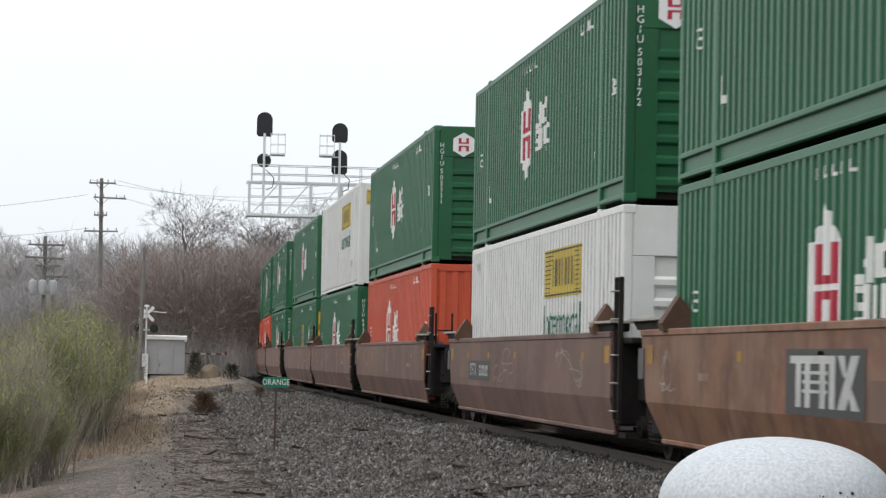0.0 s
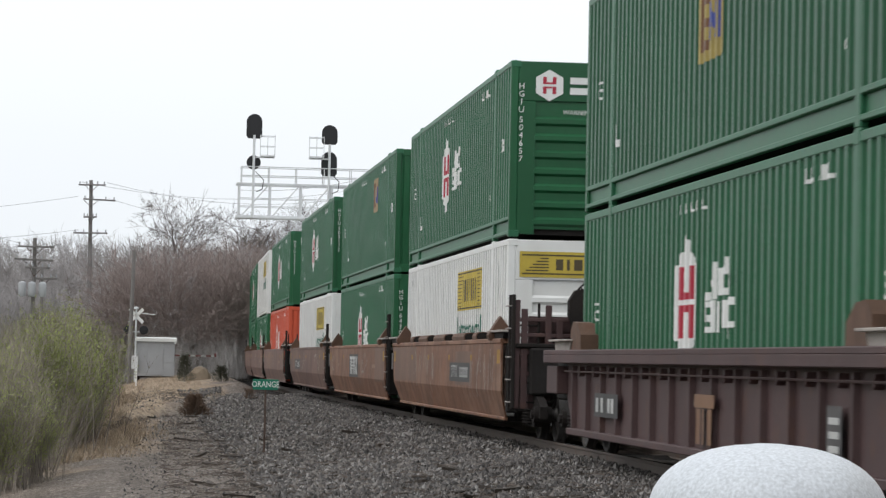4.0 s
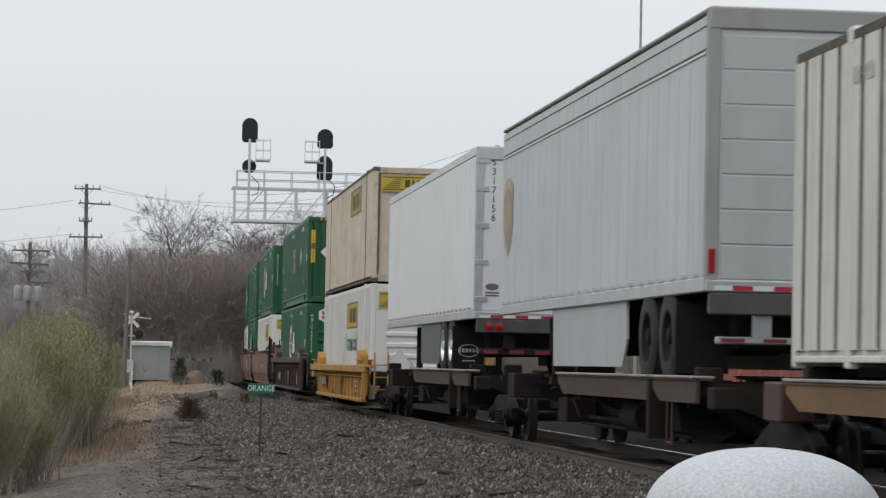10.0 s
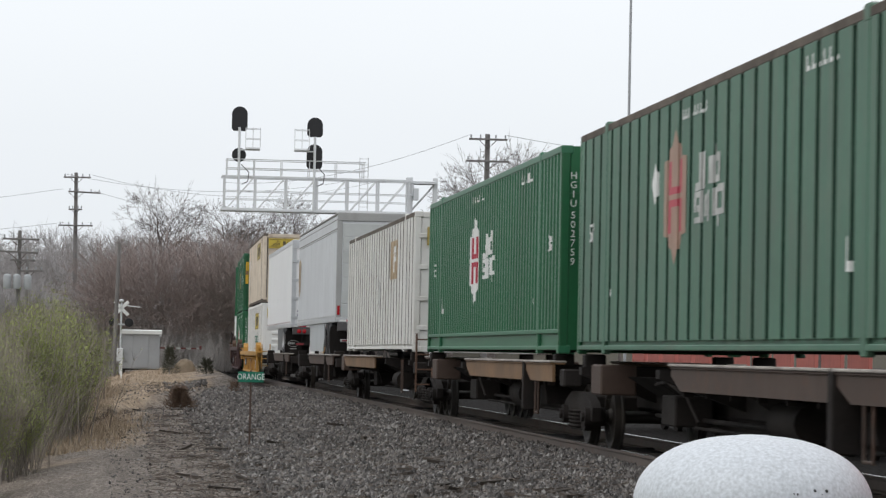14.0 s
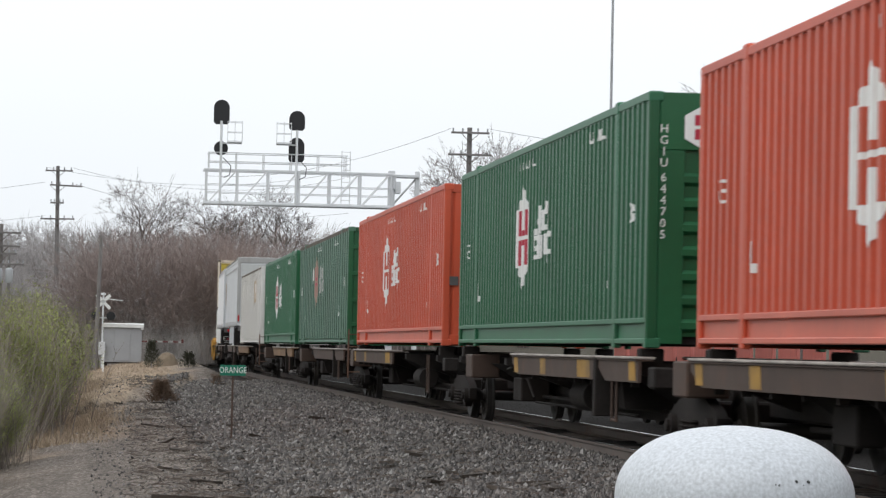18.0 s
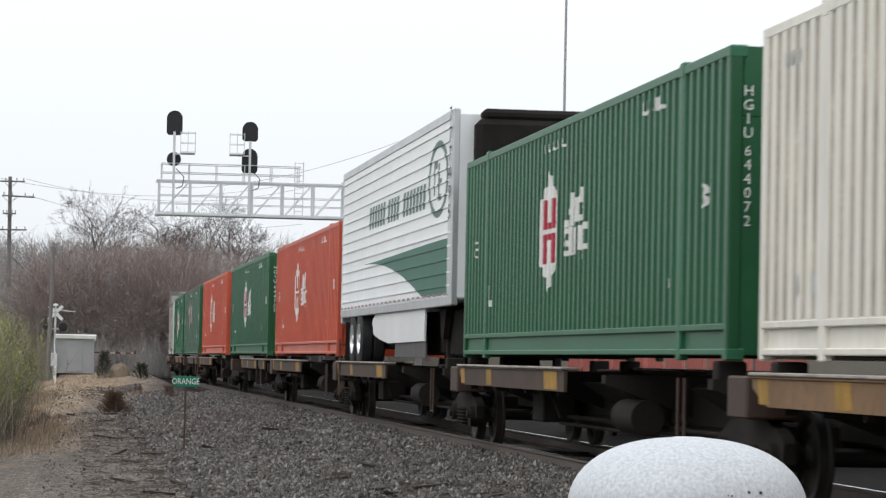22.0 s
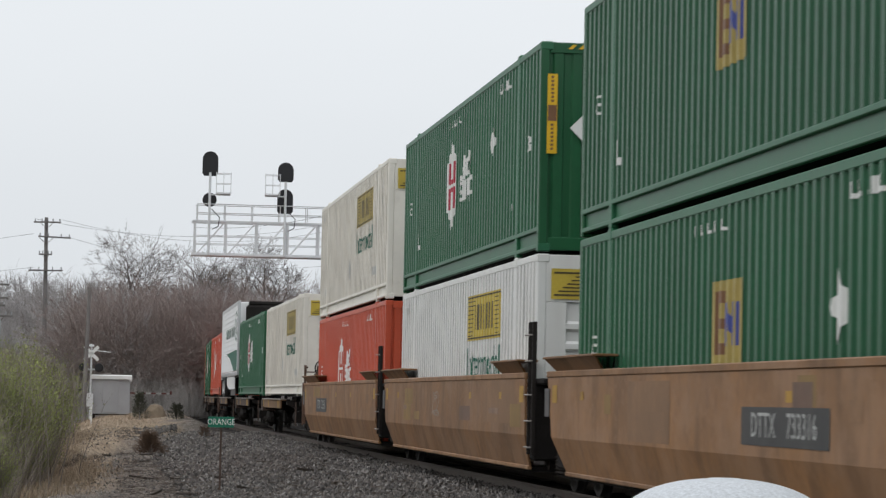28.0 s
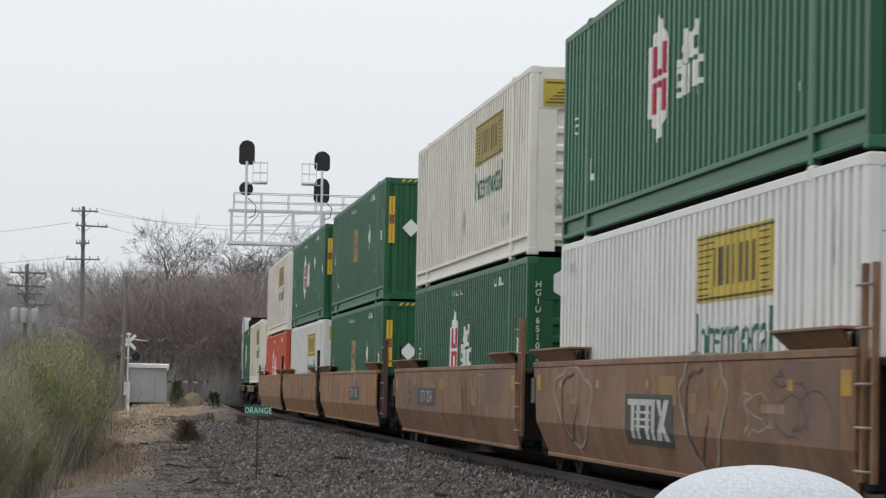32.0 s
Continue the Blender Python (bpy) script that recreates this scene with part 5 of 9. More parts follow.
    part("rear_platform", once(("rear_pl", rear), lambda: Shape().box(-1.2, rear - 1.1, 0.72, 1.2, rear, 1.45, 0.03).box(-0.5, rear - 1.6, 0.6, 0.5, rear, 0.95, 0.03).box(-1.42, rear - 0.95, 1.44, 1.42, rear, 1.52, 0.02).mesh("rear_platform", BLACK)), parent=c, label="black grimy end platform")
    part("rear_bulkhead", once(("rear_bh", rear), lambda: Shape().box(-1.44, rear - 0.2, 0.42, 1.44, rear + 0.02, 1.52, 0.03).mesh("rear_bulkhead", BLACK)), parent=c)
    part("front_platform", once(("front_pl", front), lambda: Shape().box(-1.40, front - 0.9, 0.36, 1.40, front - 0.1, 1.52, 0.03).box(-1.25, front - 0.3, 0.72, 1.25, front + 0.7, 1.42, 0.03).box(-0.5, front, 0.6, 0.5, front + 1.1, 0.95, 0.03).mesh("front_platform", BLACK)), parent=c, label="black grimy end platform")
    part("well_floor", once(("wfloor", front), lambda: Shape().box(-1.36, rear + 0.3, 0.26, 1.36, front - 0.9, 0.33).mesh("well_floor", BLACK)), parent=c)
    truck(c, front + 1.0)
    if end_unit:
        truck(c, -9.5)
    if coupled:
        brake_gear(c, -10.0, coupled > 1)
    for y, n in wedges:
        hood = [(-1.53, 1.585), (-1.54, 1.66), (-1.51, 1.715), (-1.42, 1.735), (-1.30, 1.725), (-1.22, 1.59)]
        cover = part("deck_cover", Shape().prism(hood, "y", y - n / 2, y + n / 2), GUIDE_RUST, c, "low rusty hooded cover on the chord")
        # the cover is solid: a black plate draws the hollow's shade
        part("opening", Shape().prism([(x * 0.88 - 0.166, 1.60 + (z - 1.585) * 0.80) for x, z in hood], "y", y - n / 2 - 0.012, y - n / 2 + 0.01), BLACK, cover, "black plate for the shaded hollow")
    bright = DULL_YELLOW if flared else DIRTY_YELLOW
    marks = random.Random(seed)
    for u in (-4.68, -1.56, 2.0, 5.3) if wedges else (-6.5, -3.6, -0.3, 3.3, 6.4):
        if wedges or marks.random() < 0.55:
            m = bright if marks.random() < 0.55 else DIRTY_YELLOW
            part("reflector", once(("reflector", m.name), lambda: Decal().rect(-0.11, 1.24, 0.11, 1.34).drape("reflector", m, lambda u, w: (-1.526, -u, w))), parent=c, m=pose(0, -u, 0))
    for u in (-rear - 0.46, -front + 0.40):
        part("end_reflector", once(("end_reflector", bright.name), lambda: Decal().rect(0, 1.20, 0.36, 1.42).drape("end_reflector", bright, lambda u, w: (-1.526, -u, w))), parent=c, m=pose(0, -u, 0))
    part("data_plate", once("data_plate", lambda: Shape().box(-1.535, -0.17, 1.02, -1.522, 0.17, 1.38, 0.004).mesh("data_plate", PANEL_DULL)), parent=c, m=pose(0, front - 0.05, 0), label="grey data plate at the corner")
    for y, wide, lo, hi in primer:
        car_paint("primer_patch", Decal().rect(-y - wide / 2, lo, -y + wide / 2, hi), OCHRE_PATCH if lo > 1.1 else PATCH_TAN if paint is WELL_OCHRE else PRIMER, c, 0.003, "repainted patch")
    if flared:
        for i in range(5):
            y, lo, wide, high = marks.uniform(-7.8, 8.2), marks.uniform(0.80, 1.25), marks.uniform(0.25, 1.3), marks.uniform(0.10, 0.32)
            car_paint("touch_up_patch", Decal().rect(-y, lo, -y + wide, min(1.5, lo + high)), marks.choice((PATCH_TAN, PATCH_TAN, OCHRE_PATCH, PRIMER)), c, 0.0035 + 0.0004 * i, "repainted patch")
    if plate:
        y, text = plate
        car_paint("number_panel", Decal().rect(-y - 1.5, 0.86, -y + 1.5, 1.20), PANEL_GREY, c, label="dark stencil panel")
        if text:
            car_paint("stencil", Decal().text(text, -y, 1.03, 0.22, 1.06), MARK_GREY, c, 0.010)
        else:
            car_paint("stencil", Decal().text("DTTX", -y - 0.78, 1.03, 0.22, 1.06), MARK_GREY, c, 0.010, "faded stencilled mark")
            for i in range(6):
                u = -y + 0.06 + 0.205 * i
                car_paint("stencil_bar", Decal().rect(u, 0.94, u + 0.05, 1.12).rect(u + 0.05, 1.08, u + 0.14, 1.12).rect(u + 0.05, 0.94, u + 0.14, 0.98).rect(u + 0.10, 1.0 if i % 2 else 0.98, u + 0.14, 1.08), MARK_GREY, c, 0.010)
    else:
        for u, n in ((5.3, 0.9), (-5.6, 0.5)):
            car_paint("stencil_bar", Decal().rect(u, 1.03, u + n, 1.11), CHALK, c)
    if logo is not None:
        lx, lo, hi = logo
        car_paint("emblem_panel", Decal().rect(-lx - 1.4, lo, -lx + 1.4, hi), PANEL_GREY, c, label="dark grey emblem panel")
        h = hi - lo
        b = Decal().rect(-lx - 1.22, lo + h * 0.78, -lx + 0.42, lo + h * 0.9)
        for u in (-1.0, -0.66, -0.12, 0.22):
            b.rect(-lx + u, lo + h * 0.12, -lx + u + 0.2, lo + h * 0.78)
        b.poly([(-lx + 0.5, lo + h * 0.12), (-lx + 0.78, lo + h * 0.12), (-lx + 1.22, lo + h * 0.9), (-lx + 0.95, lo + h * 0.9)])
        b.poly([(-lx + 0.98, lo + h * 0.12), (-lx + 1.25, lo + h * 0.12), (-lx + 0.98, lo + h * 0.42), (-lx + 0.84, lo + h * 0.38)])
        b.poly([(-lx + 0.5, lo + h * 0.9), (-lx + 0.74, lo + h * 0.9), (-lx + 0.8, lo + h * 0.62), (-lx + 0.7, lo + h * 0.58)])
        for z in (0.34, 0.48, 0.62):
            b.rect(-lx - 0.75, lo + h * z, -lx + 0.15, lo + h * (z + 0.05))
        car_paint("emblem_mark", b, MARK_GREY, c, 0.010, "pale block emblem")
    for i, (y, w, h) in enumerate(scrawls):
        if h >= 1.2:
            for k in range(3):
                car_paint("graffiti", spray(seed * 5 + 3 * i + k, -y + (k - 1) * w * 0.33, w * 0.36, 0.42 if k != 1 else 0.50, 1.47), (INK, INK, PATCH_TAN)[k] if flared else PALE_CHALK, c, 0.005 + 0.0004 * k, "tall sprayed strokes")
        elif h > 0.75:
            car_paint("graffiti", bubble(-y + 0.05, 0.96, w * 0.8, h, 3 + i % 2, seed + i, 0.026, 0.45), INK, c, 0.004, "dark sprayed shadow line")
            car_paint("graffiti_outline", bubble(-y, 0.98, w * 0.84, h * 1.02, 3 + i % 2, seed + i, 0.024), PALE_CHALK, c, 0.007, "pale sprayed outline")
            car_paint("graffiti_outline", bubble(-y - 0.1 * w, 0.98, w * 0.4, h * 0.9, 2, seed + i + 9, 0.018, 0.8), INK, c, 0.008, "thin dark sprayed line")
        else:
            car_paint("graffiti", scrawl(seed * 7 + i, -y, 1.13, w, h), INK if flared and i % 2 else PALE_CHALK, c, 0.005, "sprayed scrawl")
    return c


def hand_wheel(c, x, y, z, r=0.26):
    w = Shape()
    n = 20

    def at(a, k=1.0):
        return (x + k * r * math.cos(a), y, z + k * r * math.sin(a))
    for i in range(n):
        w.rod(at(2 * math.pi * i / n), at(2 * math.pi * (i + 1) / n), 0.018, n=6)
    for i in range(6):
        w.rod(at(0, 0), at(2 * math.pi * i / 6 + 0.3), 0.013, n=6)
    w.rod((x, y - 0.05, z), (x, y + 0.05, z), 0.04, n=8)
    part("brake_wheel", w, TRUCK, c, "spoked hand brake wheel", smooth=True)


def brake_gear(c, y, wheel=False, top=2.15, steel=None):
    """The hand brake with its gear case, the ladder, rails and coupler at the end of a car."""
    s = Shape()
    for x in (-1.38, -1.05):
        s.rod((x, y, 0.45), (x, y, top), 0.022, n=6)
    for z in np.arange(0.6, top - 0.1, 0.3):
        s.rod((-1.38, y, z), (-1.05, y, z), 0.015, n=6)
    part("end_ladder", s, steel or TRUCK, c)
    if wheel:
        part("brake_stand", Shape().prism([(-0.62, 1.98), (-0.62, 2.20), (-0.52, 2.36), (-0.28, 2.40), (-0.20, 2.28), (-0.20, 1.98), (-0.30, 1.80), (-0.34, 0.9), (-0.52, 0.9), (-0.55, 1.80)], "y", y - 0.30, y - 0.10), TRUCK, c, "dark brake gear case on its stand")
        hand_wheel(c, -0.22, y - 0.04, 2.24)
        f = Shape()
        for x, hi in ((-1.40, 2.20), (-1.28, 2.06), (-0.90, 2.12), (-0.72, 1.9)):
            f.box(x - 0.05, y - 0.06, 0.5, x + 0.05, y + 0.0, hi, 0.008)
        f.box(-1.2, y + 0.1, 0.5, 0.1, y + 0.16, 1.95, 0.01)
        for z in (1.02, 1.35, 1.62, 1.86):
            f.box(-1.42, y - 0.05, z, -0.2, y - 0.01, z + 0.06, 0.008)
        part("end_frame", f, WELL_DARK, c, "dark rusty end frame and railings")
        part("crossover_deck", Shape().box(-1.40, y - 0.12, 1.46, 1.40, y + 0.55, 1.52, 0.01).box(-1.1, y + 0.1, 1.52, -0.15, y + 0.5, 1.74, 0.02), TRUCK, c, "dark crossover platform")
        h = Shape()
        for i in range(8):
            a0, a1 = math.pi * i / 8, math.pi * (i + 1) / 8
            h.rod((-0.9 + 0.25 * math.cos(a0), y - 0.12, 0.95 - 0.35 * math.sin(a0)), (-0.9 + 0.25 * math.cos(a1), y - 0.12, 0.95 - 0.35 * math.sin(a1)), 0.025, n=6)
        part("air_hose", h, BLACK, c, "looped black air hose", smooth=True)
    part("coupler", Shape().box(-0.16, y - 0.75, 0.72, 0.16, y + 0.4, 0.98, 0.04).box(-0.22, y - 1.0, 0.66, 0.22, y - 0.7, 1.04, 0.06), TRUCK, c)


def front_brake(c, y):
    """The rusty ladder and flat hand wheel on the leading end of a car."""
    f = Shape()
    for x in (-1.46, -1.12):
        f.box(x - 0.03, y - 0.03, 0.5, x + 0.03, y + 0.03, 2.08, 0.008)
    for z in (0.7, 1.0, 1.3, 1.6, 1.9):
        f.rod((-1.46, y, z), (-1.12, y, z), 0.016, n=6)
    f.box(-1.46, y - 0.5, 2.0, -1.42, y, 2.04, 0.006)
    part("front_ladder", f, GUIDE_RUST, c, "rusty ladder at the car's end")
    hand_wheel(c, -1.0, y - 0.55, 2.0, 0.24)
    part("brake_staff", Shape().rod((-1.0, y - 0.50, 1.5), (-1.0, y - 0.50, 2.0), 0.03, n=8).box(-1.25, y - 0.70, 1.5, -0.75, y - 0.30, 1.86, 0.02), GUIDE_RUST, c, "rusty brake staff and box")


def ribbed_well(paint, label, top):
    """A well car with a flanged top chord and upright side posts."""
    c = thing("well_car", label, "railcar", "well cars of the train")
    for sign in (-1, 1):
        def x(a, b):
            return min(sign * a, sign * b), max(sign * a, sign * b)

        def sheet():
            a, b = x(1.36, 1.40)
            return Shape().prism([(-8.5, top - 0.07), (-8.5, 0.66), (-8.1, 0.30), (8.1, 0.30), (8.7, 0.80), (8.7, top - 0.07)], "x", a, b).mesh("side_sheet", paint)
        part("side_sheet", once(("rsheet", paint.name, sign), sheet), parent=c)

        def chord():
            a, b = x(1.34, 1.60)
            s = Shape().box(a, -9.9, top - 0.07, b, 9.6, top, 0.012)
            a, b = x(1.52, 1.60)
            s.box(a, -9.9, top - 0.18, b, 9.6, top - 0.06, 0.012)
            return s.mesh("top_chord", paint)
        part("top_chord", once(("rchord", paint.name, sign), chord), parent=c)

        def sill():
            a, b = x(1.34, 1.50)
            return Shape().box(a, -8.1, 0.26, b, 8.1, 0.35, 0.012).mesh("bottom_sill", paint)
        part("bottom_sill", once(("rsill", paint.name, sign), sill), parent=c)
        for y in np.arange(-7.8, 8.0, 1.12):
            def post():
                a, b = x(1.39, 1.465)
                return Shape().prism([(a, -0.06), (b, -0.045), (b, 0.045), (a, 0.06)] if sign > 0 else [(b, -0.06), (a, -0.045), (a, 0.045), (b, 0.06)], "z", 0.33, top - 0.21).mesh("side_post", paint)
            part("side_post", once(("rpost", paint.name, sign), post), parent=c, m=pose(0, float(y), 0))
        for y, f in ((-7.0, 1), (7.4, -1)):
            def guide():
                a, b = x(1.24, 1.50)
                g = [(-0.42 * f, 1.50), (0.42 * f, 1.50), (0.40 * f, 1.72), (0.10 * f, 1.88), (-0.22 * f, 1.90), (-0.42 * f, 1.78)]
                return Shape().prism(g, "x", a, b).mesh("container_guide", GUIDE_RUST if paint is WELL_DARK else paint)
            part("container_guide", once(("rguide", paint.name, sign, f), guide), parent=c, m=pose(0, y, top - 1.52), label="gabled container guide")

            def shelf():
                lo, hi = sorted((-1.75 * f, -0.25 * f))
                return Shape().box(x(1.26, 1.60)[0], lo, 1.635, x(1.26, 1.60)[1], hi, 1.665, 0.006).prism([(lo + 0.05, 1.635), (hi - 0.05, 1.635), (hi - 0.15, 1.50), (lo + 0.15, 1.50)], "x", *x(1.30, 1.52)).mesh("shelf", SHELF_EDGE if paint is WELL_DARK else paint)
            part("shelf", once(("rshelf", paint.name, sign, f), shelf), parent=c, m=pose(0, y, top - 1.52), label="flat shelf with a worn edge")
        part("tie_rod", once(("rrod", sign, paint.name), lambda: Shape().rod((sign * 1.475, -8.2, top - 0.29), (sign * 1.475, 8.4, top - 0.29), 0.014, n=6).mesh("tie_rod", paint)), parent=c, label="thin rod under the chord")
        for y in np.arange(-7.45, 8.0, 1.12):
            part("rod_hook", once(("rhook", paint.name, sign), lambda: Shape().prism([(-0.03, 0.0), (0.03, 0.0), (0.03, -0.10), (0.01, -0.13), (-0.02, -0.10)], "x", *x(1.40, 1.49)).mesh("rod_hook", paint)), parent=c, m=pose(0, float(y), top - 0.22))

        def ladder():
            s = Shape()
            for y in (-9.75, -9.3):
                s.box(*x(1.48, 1.58)[:1], y - 0.05, 0.45, x(1.48, 1.58)[1], y + 0.05, top + 0.22, 0.01)
            for z in (0.5, 0.85, 1.2):
                s.rod((sign * 1.55, -9.75, z), (sign * 1.55, -9.3, z), 0.016, n=6)
            return s.mesh("ladder", paint)
        part("ladder", once(("rladder", paint.name, sign), ladder), parent=c)
        part("end_panel", once(("rendp", paint.name, sign), lambda: Shape().box(x(1.36, 1.52)[0], -9.2, 0.80, x(1.36, 1.56)[1], -8.45, top - 0.22, 0.01).mesh("end_panel", paint)), parent=c)
        part("end_panel", once(("rendp2", paint.name, sign), lambda: Shape().box(x(1.36, 1.56)[0], 8.6, 0.80, x(1.36, 1.56)[1], 9.5, top - 0.22, 0.01).mesh("end_panel", paint)), parent=c)
    part("end_platform", once(("rends", paint.name), lambda: Shape().box(-1.3, -10.2, 0.70, 1.3, -8.4, top - 0.15, 0.03).box(-1.3, 8.5, 0.70, 1.3, 10.2, top - 0.15, 0.03).box(-1.35, -8.1, 0.26, 1.35, 8.1, 0.33).mesh("end_platform", BLACK)), parent=c)
    truck(c, 9.7)
    truck(c, -9.7)
    def flat(name, d, m, out=1.415, label=""):
        part(name, d.drape(name, m, lambda u, w: (-out - 0.056, -u, w)), parent=c, label=label)
    flat("stencil_panel", Decal().rect(-6.0, 0.55, -4.3, 0.85), PANEL_GREY, label="dark stencil panel")
    for u in (-5.85, -5.5, -5.0, -4.75):
        flat("stencil_bar", Decal().rect(u, 0.61, u + 0.18, 0.79), MARK_GREY, 1.42)
    flat("stencil_panel", Decal().rect(5.9, 0.45, 6.4, 0.9), PANEL_DULL, label="grey framed placard")
    for w in (0.5, 0.62, 0.74):
        flat("placard_bar", Decal().rect(5.97, w, 6.33, w + 0.06), MARK_GREY, 1.42)
    flat("faded_emblem", Decal().rect(0.3, 0.78, 1.3, 0.92).rect(0.42, 0.40, 0.62, 0.77).rect(0.72, 0.40, 0.80, 0.77).rect(0.98, 0.40, 1.18, 0.77), MARK_BROWN, label="faded block emblem")
    brake_gear(c, -10.4, False, 1.5, paint)
    return c


def spine_unit(label, seed, rear_truck=False, stripes=True, shelf=((-8.0, -5.5), (-5.38, 1.45))):
    """A skeleton spine unit: centre sill, side shelves, cross bearers, container pedestals and a truck at the joint."""
    c = thing("spine_car", label, "railcar", "spine cars of the train")
    part("centre_sill", once("sill", lambda: Shape().box(-0.32, -8.9, 0.52, 0.32, 8.9, 1.0, 0.03).prism([(-5.5, 0.52), (5.5, 0.52), (4.2, 0.34), (-4.2, 0.34)], "x", -0.30, 0.30).mesh("centre_sill", TRUCK)), parent=c, label="black centre sill")
    for sign in (-1, 1):
        for a, b in shelf:
            def shelf_mesh():
                lo, hi = min(sign * 1.18, sign * 1.38), max(sign * 1.18, sign * 1.38)
                s = Shape().prism([(a, 0.86), (b - 0.5, 0.86), (b, 1.02), (b, 1.12), (a, 1.12)], "x", min(sign * 1.32, sign * 1.36), max(sign * 1.32, sign * 1.36))
                return s.box(lo, a, 1.10, hi, b - 0.02, 1.122, 0.004).mesh("side_shelf", SPINE_TAN if seed in (2, 3, 10) else SPINE)
            sh = part("side_shelf", once(("shelf", sign, a, b, seed in (2, 3, 10)), shelf_mesh), parent=c, label="rusty brown side shelf")
            part("shelf_lip", once(("lip", sign, a, b), lambda: Shape().box(min(sign * 1.16, sign * 1.40), a, 1.124, max(sign * 1.16, sign * 1.40), b, 1.155, 0.008).mesh("shelf_lip", SHELF_EDGE)), parent=sh, label="worn pale top lip")
            if a > -5.4 and a < -5.0:
                part("shelf_post", once(("shelf_post", sign), lambda: Shape().box(min(sign * 1.14, sign * 1.40), -0.10, 0.42, max(sign * 1.14, sign * 1.40), 0.06, 1.13, 0.015).prism([(-0.5, 0.52), (0.5, 0.52), (0.2, 0.95), (-0.2, 0.95)], "x", min(sign * 0.5, sign * 1.1), max(sign * 0.5, sign * 1.1)).mesh("shelf_post", TRUCK)), parent=sh, m=pose(0, a - 0.06, 0), label="grimy upright under the shelf end")
            for y in np.arange(a + 0.6, b - 0.4, 1.15):
                part("stake_bracket", once(("stakeb", sign), lambda: Shape().prism([(-0.03, 0.98), (0.03, 0.98), (0.02, 0.80), (-0.02, 0.80)], "x", min(sign * 1.22, sign * 1.32), max(sign * 1.22, sign * 1.32)).mesh("stake_bracket", TRUCK)), parent=sh, m=pose(0, float(y), 0))
            if stripes and sign < 0:
                for u, n in ((-b + 0.25, 0.35), (-b + 2.6, 0.45), (-a - 1.3, 0.9)) if b - a > 4 else ((-a - 0.5, 0.4),):
                    lo = 0.88 if n > 0.32 else 0.95
                    d = Decal().poly([(u, lo), (u + n, lo), (u + n - 0.06, 1.10), (u - 0.05, 1.10)])
                    part("warning_stripe", d.drape("warning_stripe", DIRTY_YELLOW, lambda u, w: (-1.364, -u, w)), parent=sh, label="worn yellow warning stripe")
        for y in (-7.6, 7.6):
            part("pedestal", once(("ped", sign), lambda: Shape().box(min(sign * 1.0, sign * 1.28), -0.11, 1.05, max(sign * 1.0, sign * 1.28), 0.11, 1.25, 0.02).mesh("pedestal", TRUCK)), parent=c, m=pose(0, y, 0))
    for y in (-7.6, -2.6, 2.4, 7.6):
        part("cross_bearer", once("bearer", lambda: Shape().prism([(-1.32, 0.98), (-0.3, 0.62), (0.3, 0.62), (1.32, 0.98), (1.32, 1.08), (-1.32, 1.08)], "y", -0.11, 0.11).mesh("cross_bearer", TRUCK)), parent=c, m=pose(0, y, 0))
    for sign in (-1, 1):
        part("end_step", once(("estep", sign), lambda: Shape().box(min(sign * 1.05, sign * 1.30), -0.18, 0.80, max(sign * 1.05, sign * 1.30), 0.18, 1.04, 0.02).mesh("end_step", TRUCK)), parent=c, m=pose(0, -8.45, 0), label="grimy corner step box")
    for y in (-6.6, -0.9, 4.6):
        part("web_plate", once("web_plate", lambda: Shape().prism([(-1.12, 0.98), (-0.32, 0.50), (0.32, 0.50), (1.12, 0.98)], "y", -0.75, 0.75).mesh("web_plate", BLACK)), parent=c, m=pose(0, y, 0), label="black web plate under the deck")
    for sign in (-1, 1):
        part("joint_block", once(("joint_block", sign, seed < 2), lambda: Shape().box(min(sign * 0.9, sign * 1.36), -0.35, 0.74, max(sign * 0.9, sign * 1.36), 0.35, 1.12, 0.02).mesh("joint_block", TRUCK if seed < 2 else SPINE)), parent=c, m=pose(0, 8.55 if shelf[0][0] > -2 else 6.2, 0), label="rusty deck block at the joint")
        part("grab_rod", once(("grab_rod", sign), lambda: Shape().rod((sign * 1.34, -0.14, 0.38), (sign * 1.34, -0.14, 1.08), 0.016, n=6).rod((sign * 1.34, 0.14, 0.38), (sign * 1.34, 0.14, 1.08), 0.016, n=6).rod((sign * 1.34, -0.14, 0.40), (sign * 1.34, 0.14, 0.40), 0.016, n=6).mesh("grab_rod", SPINE)), parent=c, m=pose(0, -6.5, 0), label="worn hanging step iron")
    part("hose", once("hose", lambda: Shape().rod((-1.0, 2.3, 0.78), (-1.12, 2.9, 0.95), 0.02, n=6).rod((-1.12, 2.9, 0.95), (-1.12, 3.5, 0.9), 0.02, n=6).rod((-1.0, 2.3, 0.78), (-0.95, 1.9, 0.5), 0.02, n=6).mesh("hose", TRUCK)), parent=c)
    part("air_reservoir", once("tank", lambda: Shape().rod((-0.9, -3.0, 0.62), (-0.9, -1.9, 0.62), 0.19, n=16).mesh("air_reservoir", TRUCK, True)), parent=c)
    part("brake_rigging", once("rigging", lambda: Shape().rod((-0.6, -6.0, 0.5), (-0.6, 6.0, 0.5), 0.03).rod((-0.75, -5.0, 0.42), (-0.75, 3.0, 0.42), 0.02).box(-0.95, 3.2, 0.42, -0.5, 4.0, 0.78, 0.02).mesh("brake_rigging", TRUCK)), parent=c)
    truck(c, 9.05)
    if rear_truck:
        truck(c, -9.0)
        brake_gear(c, -9.55, False, 1.62, GUIDE_RUST)
